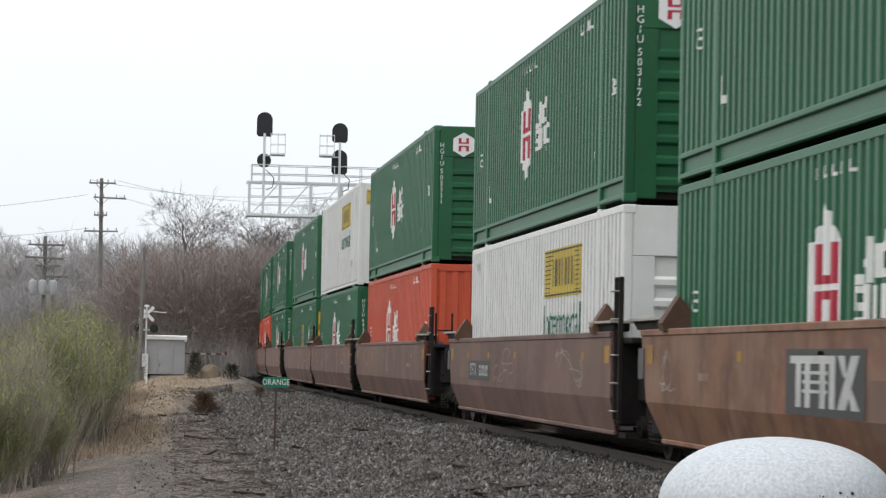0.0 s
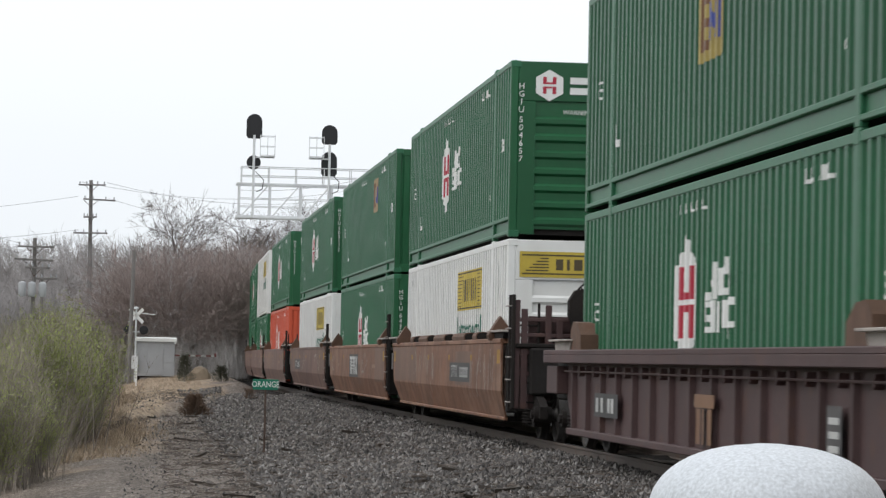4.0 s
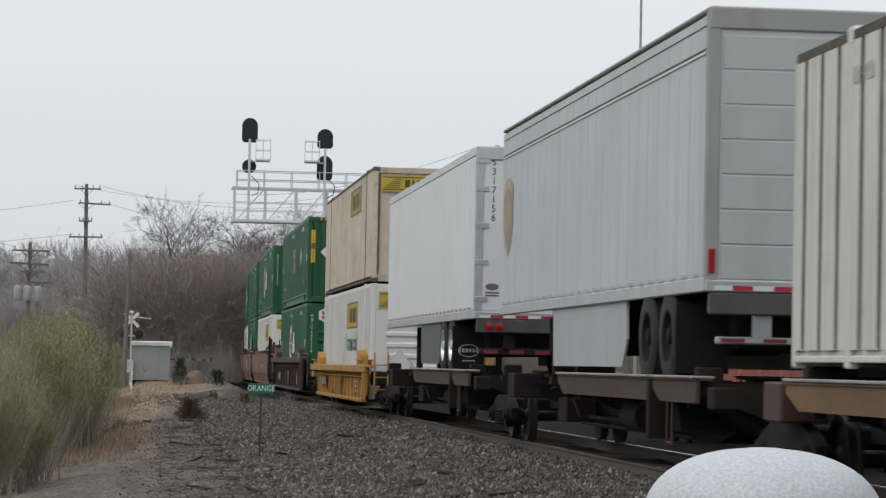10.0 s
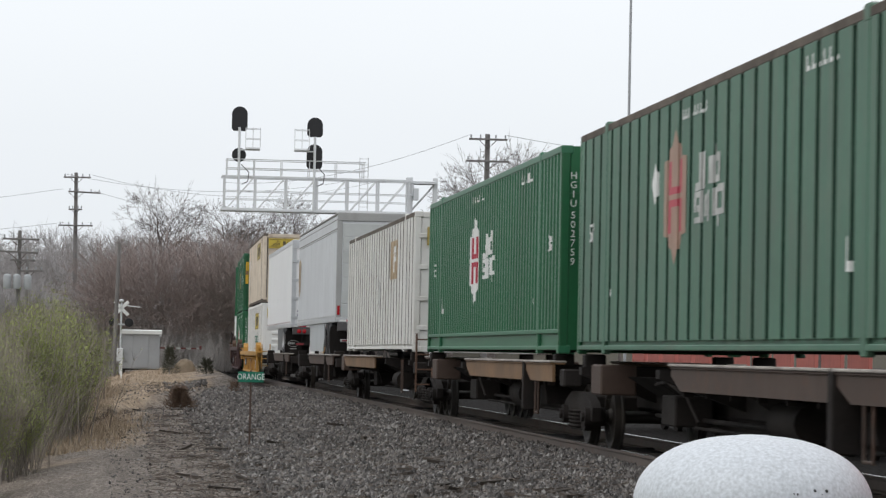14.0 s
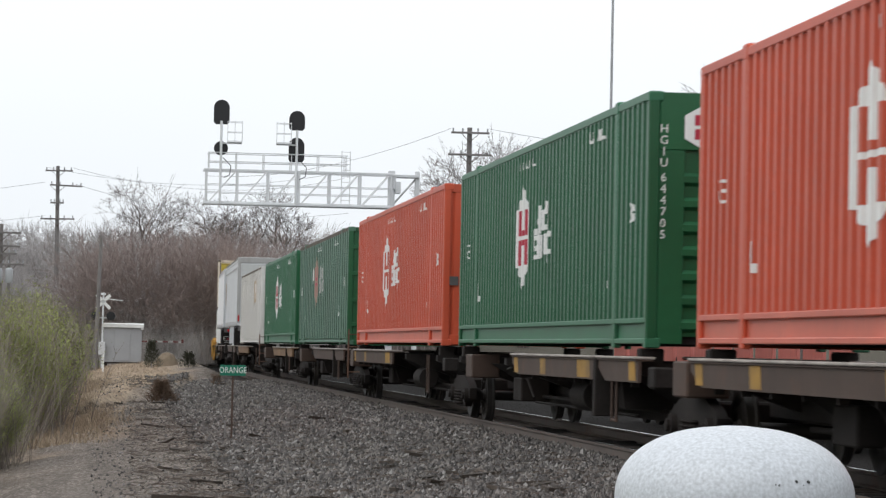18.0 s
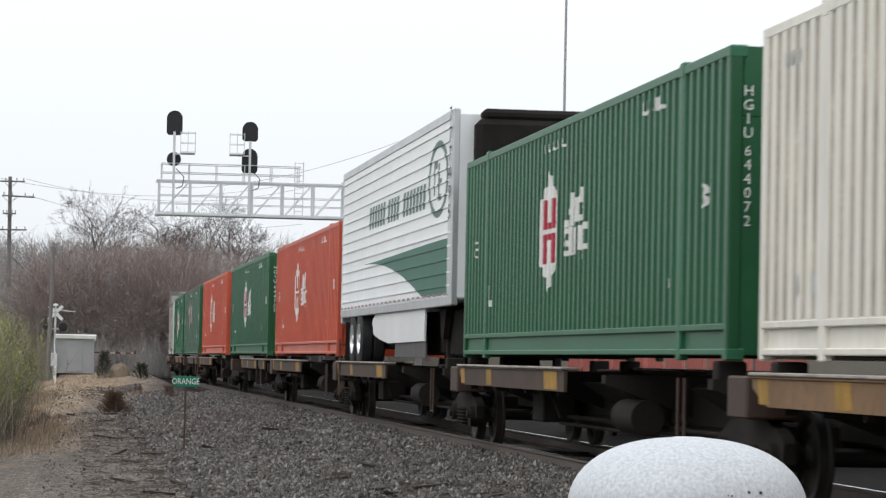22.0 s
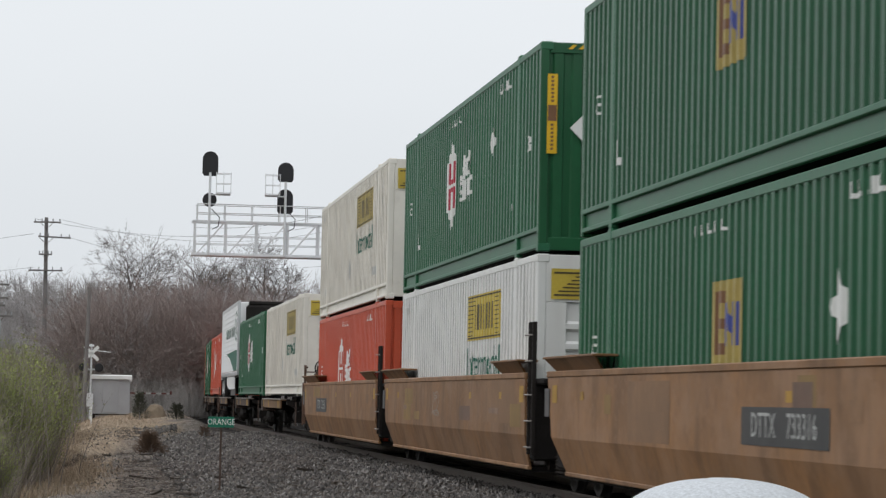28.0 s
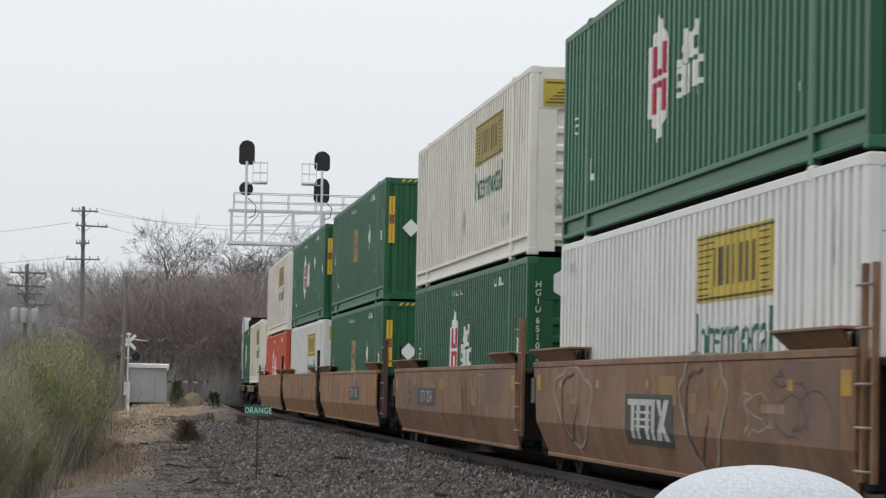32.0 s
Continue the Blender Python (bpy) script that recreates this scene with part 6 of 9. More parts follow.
    return c


def trailer(kind, label, flip=False):
    """A highway van trailer on the deck: box, rails, doors or nose, tandem, skirts, landing legs and bumper."""
    c = thing("semi_trailer", label, "trailer", "trailers on spine cars")
    skin = {"white": TRAILER_WHITE, "grey": TRAILER_GREY, "reefer": REEFER_WHITE}[kind]
    z0, z1, hl = 2.05, 5.10, 8.05
    f = -1 if flip else 1     # which way the tail points
    pitch = 1.22 if kind != "reefer" else 0.0
    ribs = [z0 + 0.32 + i * 0.205 for i in range(13)]
    steps = [z + k for z in ribs for k in (-0.0125, -0.012, 0.012, 0.0125)]

    def over_ribs(u, w):
        """Paint that runs over the ribs of the insulated side."""
        return (-HALF_W - (0.0205 if min(abs(w - z) for z in ribs) < 0.01225 else 0.003), -u, w)

    def skin_mesh():
        s = Shape()
        s.box(-HALF_W, -hl, z0 + 0.1, HALF_W, hl, z1 - 0.06, 0.03)
        return s.mesh("body", skin)
    part("body", once(("tbody", kind), skin_mesh), parent=c)
    if kind == "reefer":
        for x in (-HALF_W, HALF_W):
            for i in range(13):
                part("side_rib", once(("side_rib", x), lambda: Shape().prism([(x - 0.018, -0.012), (x + 0.018, -0.012), (x + 0.018, 0.012), (x - 0.018, 0.012)], "y", -hl + 0.1, hl - 0.1).mesh("side_rib", skin)), parent=c, m=pose(0, 0, ribs[i]))
    if pitch:
        n = 26
        for i in range(n):
            y = -hl + (i + 0.5) * 2 * hl / n
            part("panel_seam", once(("seam", kind), lambda: Shape().box(-HALF_W - 0.004, -0.025, z0 + 0.2, -HALF_W + 0.01, 0.025, z1 - 0.2, 0.002).mesh("panel_seam", skin)), parent=c, m=pose(0, y, 0))
    for x in (-1, 1):
        a, b = sorted((x * (HALF_W + 0.012), x * (HALF_W - 0.06)))
        part("top_rail", once(("ttop", kind, x), lambda: Shape().box(a, -hl, z1 - (0.05 if kind == "grey" else 0.16), b, hl, z1, 0.015).mesh("top_rail", ALUMINIUM if kind != "grey" else TRAILER_POST)), parent=c)
        part("bottom_rail", once(("tbot", kind, x), lambda: Shape().box(a, -hl, z0, b, hl, z0 + 0.16, 0.015).mesh("bottom_rail", ALUMINIUM)), parent=c, label="riveted aluminium bottom rail")
    for i in range(25):
        part("reflective_tape", once(("side_tape", kind == "grey"), lambda: Decal().rect(0, z0 + 0.17, 0.34, z0 + 0.21).drape("reflective_tape", MARK_GREY if kind == "grey" else TAPE, lambda u, w: (-HALF_W - 0.027, -u, w))), parent=c, m=pose(0, hl - 0.3 - i * 0.63, 0))
    tail = -hl * f

    def tail_frame():
        s = Shape()
        for x in (-1, 1):
            a, b = sorted((x * (HALF_W + 0.008), x * (HALF_W - 0.14)))
            s.box(a, min(tail - 0.02 * f, tail + 0.10 * f), z0, b, max(tail - 0.02 * f, tail + 0.10 * f), z1, 0.015)
        s.box(-HALF_W, min(tail - 0.03 * f, tail + 0.1 * f), z1 - 0.24, HALF_W, max(tail - 0.03 * f, tail + 0.1 * f), z1 + 0.01, 0.02)
        if kind == "reefer":
            s.box(-HALF_W, min(tail - 0.04 * f, tail + 0.1 * f), z0 - 0.12, HALF_W, max(tail - 0.04 * f, tail + 0.1 * f), z0 + 0.12, 0.02)
        return s.mesh("rear_frame", ALUMINIUM if kind != "grey" else TRAILER_POST)
    part("rear_frame", tail_frame(), parent=c)
    if not flip:
        part("rear_sill", Shape().box(-HALF_W, tail - 0.035, z0 + 0.0, HALF_W, tail + 0.1, z0 + 0.13, 0.015), ALUMINIUM, c, "scuffed aluminium sill")
        part("lamp_panel", Shape().box(-HALF_W + 0.05, tail - 0.04, z0 - 0.24, HALF_W - 0.05, tail + 0.1, z0 - 0.005, 0.015), PANEL_DULL, c, "dark lamp panel")

    y0, y1 = sorted((tail - 0.012 * f, tail + 0.04 * f))
    if kind == "grey":
        for i in range(7):
            part("door_slat", once("door_slat", lambda: Shape().box(-HALF_W + 0.16, y0, 0.14, HALF_W - 0.16, y1, 0.50, 0.008).mesh("door_slat", TRAILER_DOOR)), parent=c, m=pose(0, 0, z0 + i * 0.375))
    else:
        for a, b in ((-HALF_W + 0.15, -0.01), (0.01, HALF_W - 0.15)):
            part("rear_door", Shape().box(a, y0, z0 + 0.14, b, y1, z1 - 0.26, 0.012), skin, c)
        for x in (-0.55, 0.55):
            part("locking_bar", Shape().rod((x, tail - 0.04 * f, z0 + 0.15), (x, tail - 0.04 * f, z1 - 0.28), 0.018, n=6), ALUMINIUM, c)
        for x in (-HALF_W + 0.08, HALF_W - 0.08):
            for z in (0.35, 1.0, 1.65, 2.3, 2.8):
                part("hinge", once(("thinge", kind), lambda: Shape().box(-0.09, min(tail - 0.03 * f, tail), -0.05, 0.16, max(tail - 0.03 * f, tail), 0.05, 0.008).mesh("hinge", ALUMINIUM)), parent=c, m=pose(x, 0, z0 + z))
    if kind == "grey":
        for x in (-HALF_W + 0.065, HALF_W - 0.065):
            part("tail_lamp", Shape().box(x - 0.035, tail - 0.04, z0 + 0.20, x + 0.035, tail, z0 + 0.46, 0.008), LAMP_RED, c, "upright red corner lamp")
    if not flip:
        for x in (-HALF_W + 0.28, -HALF_W + 0.46, HALF_W - 0.46, HALF_W - 0.28) if kind == "white" else ():
            part("tail_lamp", Shape().lathe([(0.075, 0.0), (0.072, -0.02), (0.04, -0.032), (0.005, -0.036)], centre=(x, tail - 0.038, z0 - 0.13), n=16, axis="y"), LAMP_RED, c, "round dull red tail lamp", smooth=True)
        part("strip_backing", Decal().rect(-1.2, z0 + 0.02, 1.2, z0 + 0.07).drape("strip_backing", MARK_WHITE, lambda u, w: (u, tail - 0.040, w)), parent=c, label="white reflective band")
        t = Decal()
        for i in range(5):
            t.rect(-1.0 + i * 0.45, z0 + 0.02, -0.78 + i * 0.45, z0 + 0.07)
        part("reflective_strip", t.drape("reflective_strip", MARK_RED, lambda u, w: (u, tail - 0.046, w)), parent=c)
        if kind == "white":
            part("fleet_lettering", Decal().text(stacked("5317156"), -0.98, 4.33, 0.125).drape("fleet_lettering", MARK_BLACK, lambda u, w: (u, tail - 0.016, w)), parent=c, label="black vertical numerals")
            part("oval_badge", Decal().poly([(-0.98 + 0.12 * math.cos(a), 2.62 + 0.06 * math.sin(a)) for a in [i * math.pi / 10 for i in range(20)]]).rect(-1.10, 2.50, -0.86, 2.53).rect(-1.10, 2.45, -0.86, 2.48).drape("oval_badge", PLUM_MARK, lambda u, w: (u, tail - 0.016, w)), parent=c)
    # running gear: tandem, frame, bumper
    axle = {"white": (-4.6, -3.3), "grey": (-6.0, -4.75), "reefer": (-5.9, -4.65)}[kind]
    axle = [y * f for y in axle]
    def gear():
        s = Shape().box(-0.55, min(axle) - 0.9, z0 - 0.34, -0.40, max(axle) + 0.9, z0, 0.01).box(0.40, min(axle) - 0.9, z0 - 0.34, 0.55, max(axle) + 0.9, z0, 0.01)
        for y in axle:
            s.rod((-1.0, y, 1.60), (1.0, y, 1.60), 0.07)
            s.box(-0.62, y - 0.4, 1.62, -0.36, y + 0.4, 1.74, 0.02).box(0.36, y - 0.4, 1.62, 0.62, y + 0.4, 1.74, 0.02)
        return s.mesh("slider_frame", BLACK)
    part("slider_frame", gear(), parent=c)
    part("undercarriage", Shape().box(-0.75, min(axle) - 1.1, 1.45, 0.75, max(axle) + 1.1, z0 - 0.02, 0.04), BLACK, c)
    for y in axle:
        for x in (-1, 1):
            for k in (0.93, 1.17):
                w = part("tyre", once("tyre", lambda: Shape().lathe([(0.29, -0.12), (0.48, -0.12), (0.525, -0.09), (0.53, 0.0), (0.525, 0.09), (0.48, 0.12), (0.29, 0.12)], n=28, axis="x", ring=True).mesh("tyre", RUBBER, True)), parent=c, m=pose(x * k, y, 1.60))
                if k > 1:
                    part("rim", once(("rim", x, kind == "grey"), lambda: Shape().lathe([(0.235, x * 0.05), (0.295, x * 0.10), (0.30, x * 0.122), (0.27, x * 0.118)], n=28, axis="x", ring=True).mesh("rim", BLACK if kind == "grey" else RIM, True)), parent=w, label="bright wheel rim")
                    part("hub", once(("hub", x, kind == "grey"), lambda: Shape().lathe([(0.245, x * 0.05), (0.16, x * 0.02), (0.11, x * 0.03), (0.09, x * 0.11), (0.03, x * 0.12)][::x], n=20, axis="x").mesh("hub", TRUCK if kind == "grey" else RIM, True)), parent=w)
            flap = y - 0.75 * f
        if y == axle[0]:
            for x in (-1.04, 1.04):
                mf = part("mud_flap", Shape().box(x - 0.30, flap - 0.01, 1.18, x + 0.30, flap + 0.01, 1.95), BLACK, c)
                if kind == "white" and x < 0:
                    g = Decal()
                    for k in range(24):
                        a, b = 2 * math.pi * k / 24, 2 * math.pi * (k + 1) / 24
                        g.poly([(x + 0.2 * math.cos(a), 1.5 + 0.12 * math.sin(a)), (x + 0.2 * math.cos(b), 1.5 + 0.12 * math.sin(b)), (x + 0.18 * math.cos(b), 1.5 + 0.105 * math.sin(b)), (x + 0.18 * math.cos(a), 1.5 + 0.105 * math.sin(a))])
                    for k in range(6):
                        g.rect(x - 0.19 + k * 0.066, 1.47, x - 0.145 + k * 0.066, 1.54)
                    g.rect(x - 0.12, 1.30, x + 0.12, 1.325)
                    part("flap_badge", g.drape("flap_badge", MARK_GREY, lambda u, w: (u, flap - 0.013, w)), parent=mf, label="pale outlined oval badge")
    bar = 1.50 if kind == "grey" else 1.42
    part("bumper", Shape().box(-1.15, min(tail + 0.05 * f, tail + 0.15 * f), bar, 1.15, max(tail + 0.05 * f, tail + 0.15 * f), bar + (0.08 if kind == "grey" else 0.12), 0.015).box(-0.75, min(tail + 0.05 * f, tail + 0.13 * f), bar + 0.07, -0.55, max(tail + 0.05 * f, tail + 0.13 * f), z0).box(0.55, min(tail + 0.05 * f, tail + 0.13 * f), bar + 0.07, 0.75, max(tail + 0.05 * f, tail + 0.13 * f), z0), ALUMINIUM if kind == "grey" else BLACK, c, "under-ride bumper bar")
    if not flip:
        t = Decal()
        for i in range(5):
            t.rect(-1.1 + i * 0.46, bar + 0.02, -0.84 + i * 0.46, bar + (0.06 if kind == "grey" else 0.09))
        part("bumper_tape", t.drape("bumper_tape", BUMPER_RED, lambda u, w: (u, tail + 0.045, w)), parent=c)
    legs = (5.3 if kind == "reefer" else 4.6) * f
    for x in (-0.885, 0.885):
        part("landing_leg", once(("leg", kind), lambda: Shape().box(-0.065, -0.08, 1.10, 0.065, 0.08, z0, 0.015).box(-0.165, -0.16, 1.08, 0.165, 0.16, 1.12).mesh("landing_leg", TRUCK)), parent=c, m=pose(x, legs, 0))
    part("leg_shaft", Shape().rod((-0.9, legs, 1.6), (0.9, legs, 1.6), 0.03), TRUCK, c)
    part("belly", Shape().box(-0.8, -2.9, 1.42, 0.8, 5.4, z0 - 0.03, 0.04), BLACK, c, "black grimy underbody") if kind != "reefer" else None
    part("nose_frame", Shape().box(-0.5, min(5.6 * f, 7.9 * f), 1.45, 0.5, max(5.6 * f, 7.9 * f), z0 - 0.01, 0.03), BLACK, c)
    part("hitch", once("hitch", lambda: Shape().prism([(-0.45, 1.1), (-0.25, 1.1), (0.10, 1.98), (-0.08, 1.98)], "x", -0.30, 0.30).prism([(0.30, 1.1), (0.42, 1.1), (0.08, 1.9), (0.0, 1.9)], "x", -0.22, 0.22).mesh("hitch", TRUCK)), parent=c, m=pose(0, 6.6 * f, 0), label="black trailer hitch")
    sk = {"white": (SKIRT_DARK, -2.6, 1.0, 1.25), "grey": (SKIRT_GREY, -3.2, 2.7, 1.24), "reefer": (TRAILER_WHITE, -2.75, 4.8, 1.60)}[kind]
    y0, y1 = sorted((sk[1] * f, sk[2] * f))
    for x in (-1, 1):
        a, b = sorted((x * 1.22, x * 1.25))
        if kind == "reefer":
            shape_of = [(y0, z0), (y0 + 0.06, 1.52), (y1 - 2.6, 1.50), (y1 - 1.2, 1.58), (y1 - 0.4, 1.66), (y1 - 0.15, 1.72), (y1 - 0.22, 1.80), (y1 - 0.02, 1.86), (y1 - 0.1, 1.95), (y1 - 0.5, z0)]
        else:
            shape_of = [(y0 + 0.25, sk[3]), (y1 - 0.1, sk[3]), (y1, z0), (y0, z0), (y0 - 0.05, sk[3] + 0.35)]
        part("side_skirt", Shape().prism(shape_of, "x", a, b), sk[0], c, "torn white side skirt" if kind == "reefer" else "side skirt below the rail")
    if kind == "reefer":
        for x in (-1.2, 1.2):
            part("lower_skirt", Shape().box(x - 0.015, -4.7, 1.24, x + 0.015, -0.6, 1.60, 0.006), PANEL_DULL, c, "dark grey lower skirt")
        nose = hl
        for x in (-0.98, 0.98):
            part("leg_bracket", Shape().prism([(-5.75, z0), (-4.95, z0), (-5.22, 1.55), (-5.42, 1.55)], "x", x - 0.05, x + 0.05), TRUCK, c, "tapered landing gear bracket")
        part("fuel_tank", Shape().rod((-0.55, -7.4, 1.62), (-0.55, -6.0, 1.62), 0.30, n=18).rod((0.55, -7.4, 1.62), (0.55, -6.0, 1.62), 0.30, n=18), TRUCK, c, "black fuel tanks under the nose", smooth=True)
        part("belly_frame", Shape().box(-0.95, -5.0, 1.30, 0.95, 0.8, z0 - 0.02, 0.04).box(-0.9, -7.9, 1.28, 0.9, -5.1, z0 - 0.02, 0.04), BLACK, c, "black underbody")
        part("reefer_unit", Shape().box(-1.0, -nose - 0.42, z1 - 1.75, 1.0, -nose, z1 - 0.18, 0.09).box(-0.9, -nose - 0.36, z1 - 0.2, 0.9, -nose - 0.02, z1 - 0.02, 0.06), BLACK, c, "black refrigeration unit on the nose")
        for u, n in ((-3.1, 6), (-0.2, 4), (2.0, 7)):
            for i in range(n):
                part("word_bar", once("word_bar", lambda: Decal().poly([(0, 3.70), (0.30, 3.70), (0.38, 4.12), (0.08, 4.12)]).drape("word_bar", WORD_GREEN, over_ribs, steps, 1)), parent=c, m=pose(0, -(u + 0.43 * i), 0))
        ring = Decal()
        for i in range(28):
            a, b = 2 * math.pi * i / 28, 2 * math.pi * (i + 1) / 28
            ring.poly([(6.4 + 1.15 * math.cos(a), 4.1 + 0.62 * math.sin(a)), (6.4 + 1.15 * math.cos(b), 4.1 + 0.62 * math.sin(b)), (6.4 + 0.95 * math.cos(b), 4.1 + 0.51 * math.sin(b)), (6.4 + 0.95 * math.cos(a), 4.1 + 0.51 * math.sin(a))])
        ring.rect(5.9, 3.85, 6.05, 4.4).rect(6.05, 4.28, 6.3, 4.4).rect(6.4, 3.75, 6.55, 4.35).rect(6.55, 4.0, 6.8, 4.1).rect(6.55, 3.75, 6.8, 3.85)
        part("ring_emblem", ring.drape("ring_emblem", WORD_GREEN, over_ribs, steps, 1), parent=c, label="green ring emblem")
        sw = Decal()
        prev = None
        for i in range(25):
            u = -3.8 + i * (7.6 + 3.8) / 24
            top = 3.05 + 0.06 * smooth_step(-3.8, 7.6, u)
            bot = max(2.24, 3.04 - 0.0111 * (u + 3.8) ** 2)
            if prev:
                sw.poly([(prev[0], prev[2]), (u, bot), (u, top), (prev[0], prev[1])])
            prev = (u, top, bot)
        part("swoosh", sw.drape("swoosh", MARK_GREEN, over_ribs, steps, 1), parent=c, label="green swoosh band")
        part("fleet_lettering", Decal().text(stacked("777495"), 7.84, 4.25, 0.23, 1.7).drape("fleet_lettering", MARK_BLACK, lambda u, w: (-HALF_W - 0.03, -u, w)), parent=c, label="black vertical numerals")
        part("nose_post", Shape().box(-HALF_W - 0.015, -hl - 0.01, z0, -HALF_W + 0.1, -hl + 0.42, z1, 0.02), ALUMINIUM, c)
    if kind == "grey":
        pts = [(-7.85, 4.1), (-7.6, 4.22), (-7.3, 4.26), (-7.0, 4.22), (-6.75, 4.1), (-6.77, 3.5), (-6.95, 3.2), (-7.3, 3.0), (-7.65, 3.2), (-7.83, 3.5)]
        part("shield_emblem", Decal().poly(pts).drape("shield_emblem", SHIELD_TAN, lambda u, w: (-HALF_W - 0.012, -u, w)), parent=c, label="ochre shield emblem")
        part("shield_field", Decal().poly([((u + 7.3) * 0.78 - 7.3, (w - 3.63) * 0.8 + 3.60) for u, w in pts]).drape("shield_field", SHIELD_BROWN, lambda u, w: (-HALF_W - 0.014, -u, w)), parent=c, label="brown shield field")
        part("shield_lettering", Decal().rect(-7.62, 3.5, -7.5, 3.85).rect(-7.38, 3.4, -7.26, 3.85).rect(-7.14, 3.5, -7.0, 3.85).drape("shield_lettering", SHIELD_TAN, lambda u, w: (-HALF_W - 0.016, -u, w)), parent=c)
        part("fairing_seam", Shape().box(-HALF_W - 0.006, -hl + 0.1, z1 - 0.46, -HALF_W + 0.01, hl - 0.1, z1 - 0.435), EDGE_GRIME, c, "dark seam below the roof fairing")
        part("fairing_rail", Shape().box(-HALF_W - 0.014, -hl + 0.1, z1 - 0.50, -HALF_W + 0.01, hl - 0.1, z1 - 0.465, 0.004), ALUMINIUM, c, "bright rail below the fairing")
        part("fairing_seam", Shape().box(-HALF_W - 0.005, -hl + 0.1, z1 - 0.20, -HALF_W + 0.01, hl - 0.1, z1 - 0.185), EDGE_GRIME, c, "thin seam in the roof fairing")
        part("roof_fairing", Shape().box(-HALF_W + 0.01, -hl + 0.02, z1 - 0.3, HALF_W - 0.01, hl - 0.02, z1 + 0.02, 0.1), TRAILER_GREY, c)
    return c


# ---- the consist, from the front: middle of each box up the line at the start ----
MID = LENGTH / 2
LOW_Z, TOP_Z, DECK_Z = 0.34, 3.27, 1.251
BROWN_LABEL = "rust-brown articulated well car with scrawled sides"
STACKS = [
    # rear end of the box, lower, upper, car paint, front overhang, end unit, plate, logo, scrawls, lower number, upper number
    (157.7, "red", "hub", WELL_PLUM, 9.0, False, None, None, (), "", ""),
    (138.5, "red", "hub", WELL_PLUM, 9.6, True, None, None, (), "", "504410"),
    (119.2, "hub_low", "hub", WELL_PLUM, 9.0, False, None, None, (), "645508", "504410"),
    (96.8, "emp", "hub", WELL_PLUM, 9.4, True, None, None, (), "", "645101"),
    (78.2, "hub_low", "jb", WELL_PLUM, 9.0, False, None, None, ((2, 3, 0.5),), "643966", ""),
    (58.4, "red", "hub", WELL_PLUM, 9.0, True, None, None, ((-2, 3, 0.5),), "651337", "503331"),
    (35.0, "jb_plain", "hub", WELL_PLUM, 9.6, False, (4.9, ""), None, ((1.0, 3.5, 0.6), (-5.2, 2.2, 0.5)), "", "503172"),
    (15.27, "hub_low", "emp_aft", WELL, 9.0, False, None, (0.2, 0.77, 1.36), ((6.6, 2.0, 0.5), (-3.0, 1.5, 0.5)), "643085", ""),
    (-4.28, "jb", "hub", WELL, 9.0, True, (-3.63, ""), None, ((2.6, 3.2, 1.3), (0.1, 1.4, 0.5), (-6.7, 2.9, 1.25)), "", "504657"),
    (-278.46, "red", "jb_old", WELL_OCHRE, 9.8, False, (4.3, "DTTX    733316"), None, (), "651620", ""),
    (-297.65, "jb", "hub_emp", WELL_OCHRE, 9.0, False, None, None, ((0.5, 2.0, 0.45),), "", ""),
    (-317.08, "emp", "emp", WELL_OCHRE, 9.0, True, (-3.1, "DTTX    733316"), None, (), "", ""),
    (-340.48, "hub_low", "jb_old", WELL_TAWNY, 9.9, False, (3.55, "DTTX 732930"), None, ((7.7, 1.5, 0.72), (6.2, 1.6, 0.5), (3.0, 2.9, 0.4), (-2.9, 2.7, 1.2), (-4.4, 1.2, 0.6)), "651032", ""),
    (-359.91, "jb", "hub", WELL_TAWNY, 9.0, False, None, (0.25, 0.60, 1.18), ((5.4, 3.2, 0.95), (-2.7, 2.6, 1.1), (-5.2, 1.2, 0.7), (-6.8, 2.0, 0.6)), "", ""),
]
PRIMERS = {5: ((3.0, 4.0, 0.80, 1.5),), 6: ((-6.6, 2.6, 0.78, 1.50), (6.8, 2.2, 0.9, 1.50)), 7: ((-7.2, 2.3, 0.70, 1.50), (-1.6, 0.5, 0.6, 1.1)), 8: ((6.2, 4.6, 0.80, 1.50), (-4.2, 2.4, 0.8, 1.4)),
           9: ((7.6, 1.6, 0.8, 1.5), (5.6, 1.7, 1.24, 1.48)), 10: ((-6.2, 3.0, 0.9, 1.5),), 11: ((2.6, 2.2, 0.8, 1.45),), 12: ((6.6, 2.8, 0.80, 1.50), (-5.9, 2.2, 0.95, 1.50)), 13: ((-6.9, 2.4, 0.8, 1.5), (-5.4, 0.8, 0.5, 1.0))}
LABELS = {
    "hub": "dark green corrugated steel container with white emblem", "hub_low": "dark green container with white spire emblem, sunk in the well",
    "hub_emp": "dark green container with placard and yellow caution strip", "emp": "dark green container with small ochre company panel",
    "emp_aft": "dark green container with small ochre company panel", "red": "orange-red corrugated container with white spire emblem", "jb": "white ribbed container with yellow company panel",
    "jb_plain": "white ribbed container with yellow company panel", "jb_old": "dirty cream-white ribbed container with yellow panel", "tan": "grimy tan flat-panelled container with rust stains",
    "old_hub": "faded green wide-ribbed container with red emblem", "emp_white": "off-white wide-ribbed container with worn panel"}
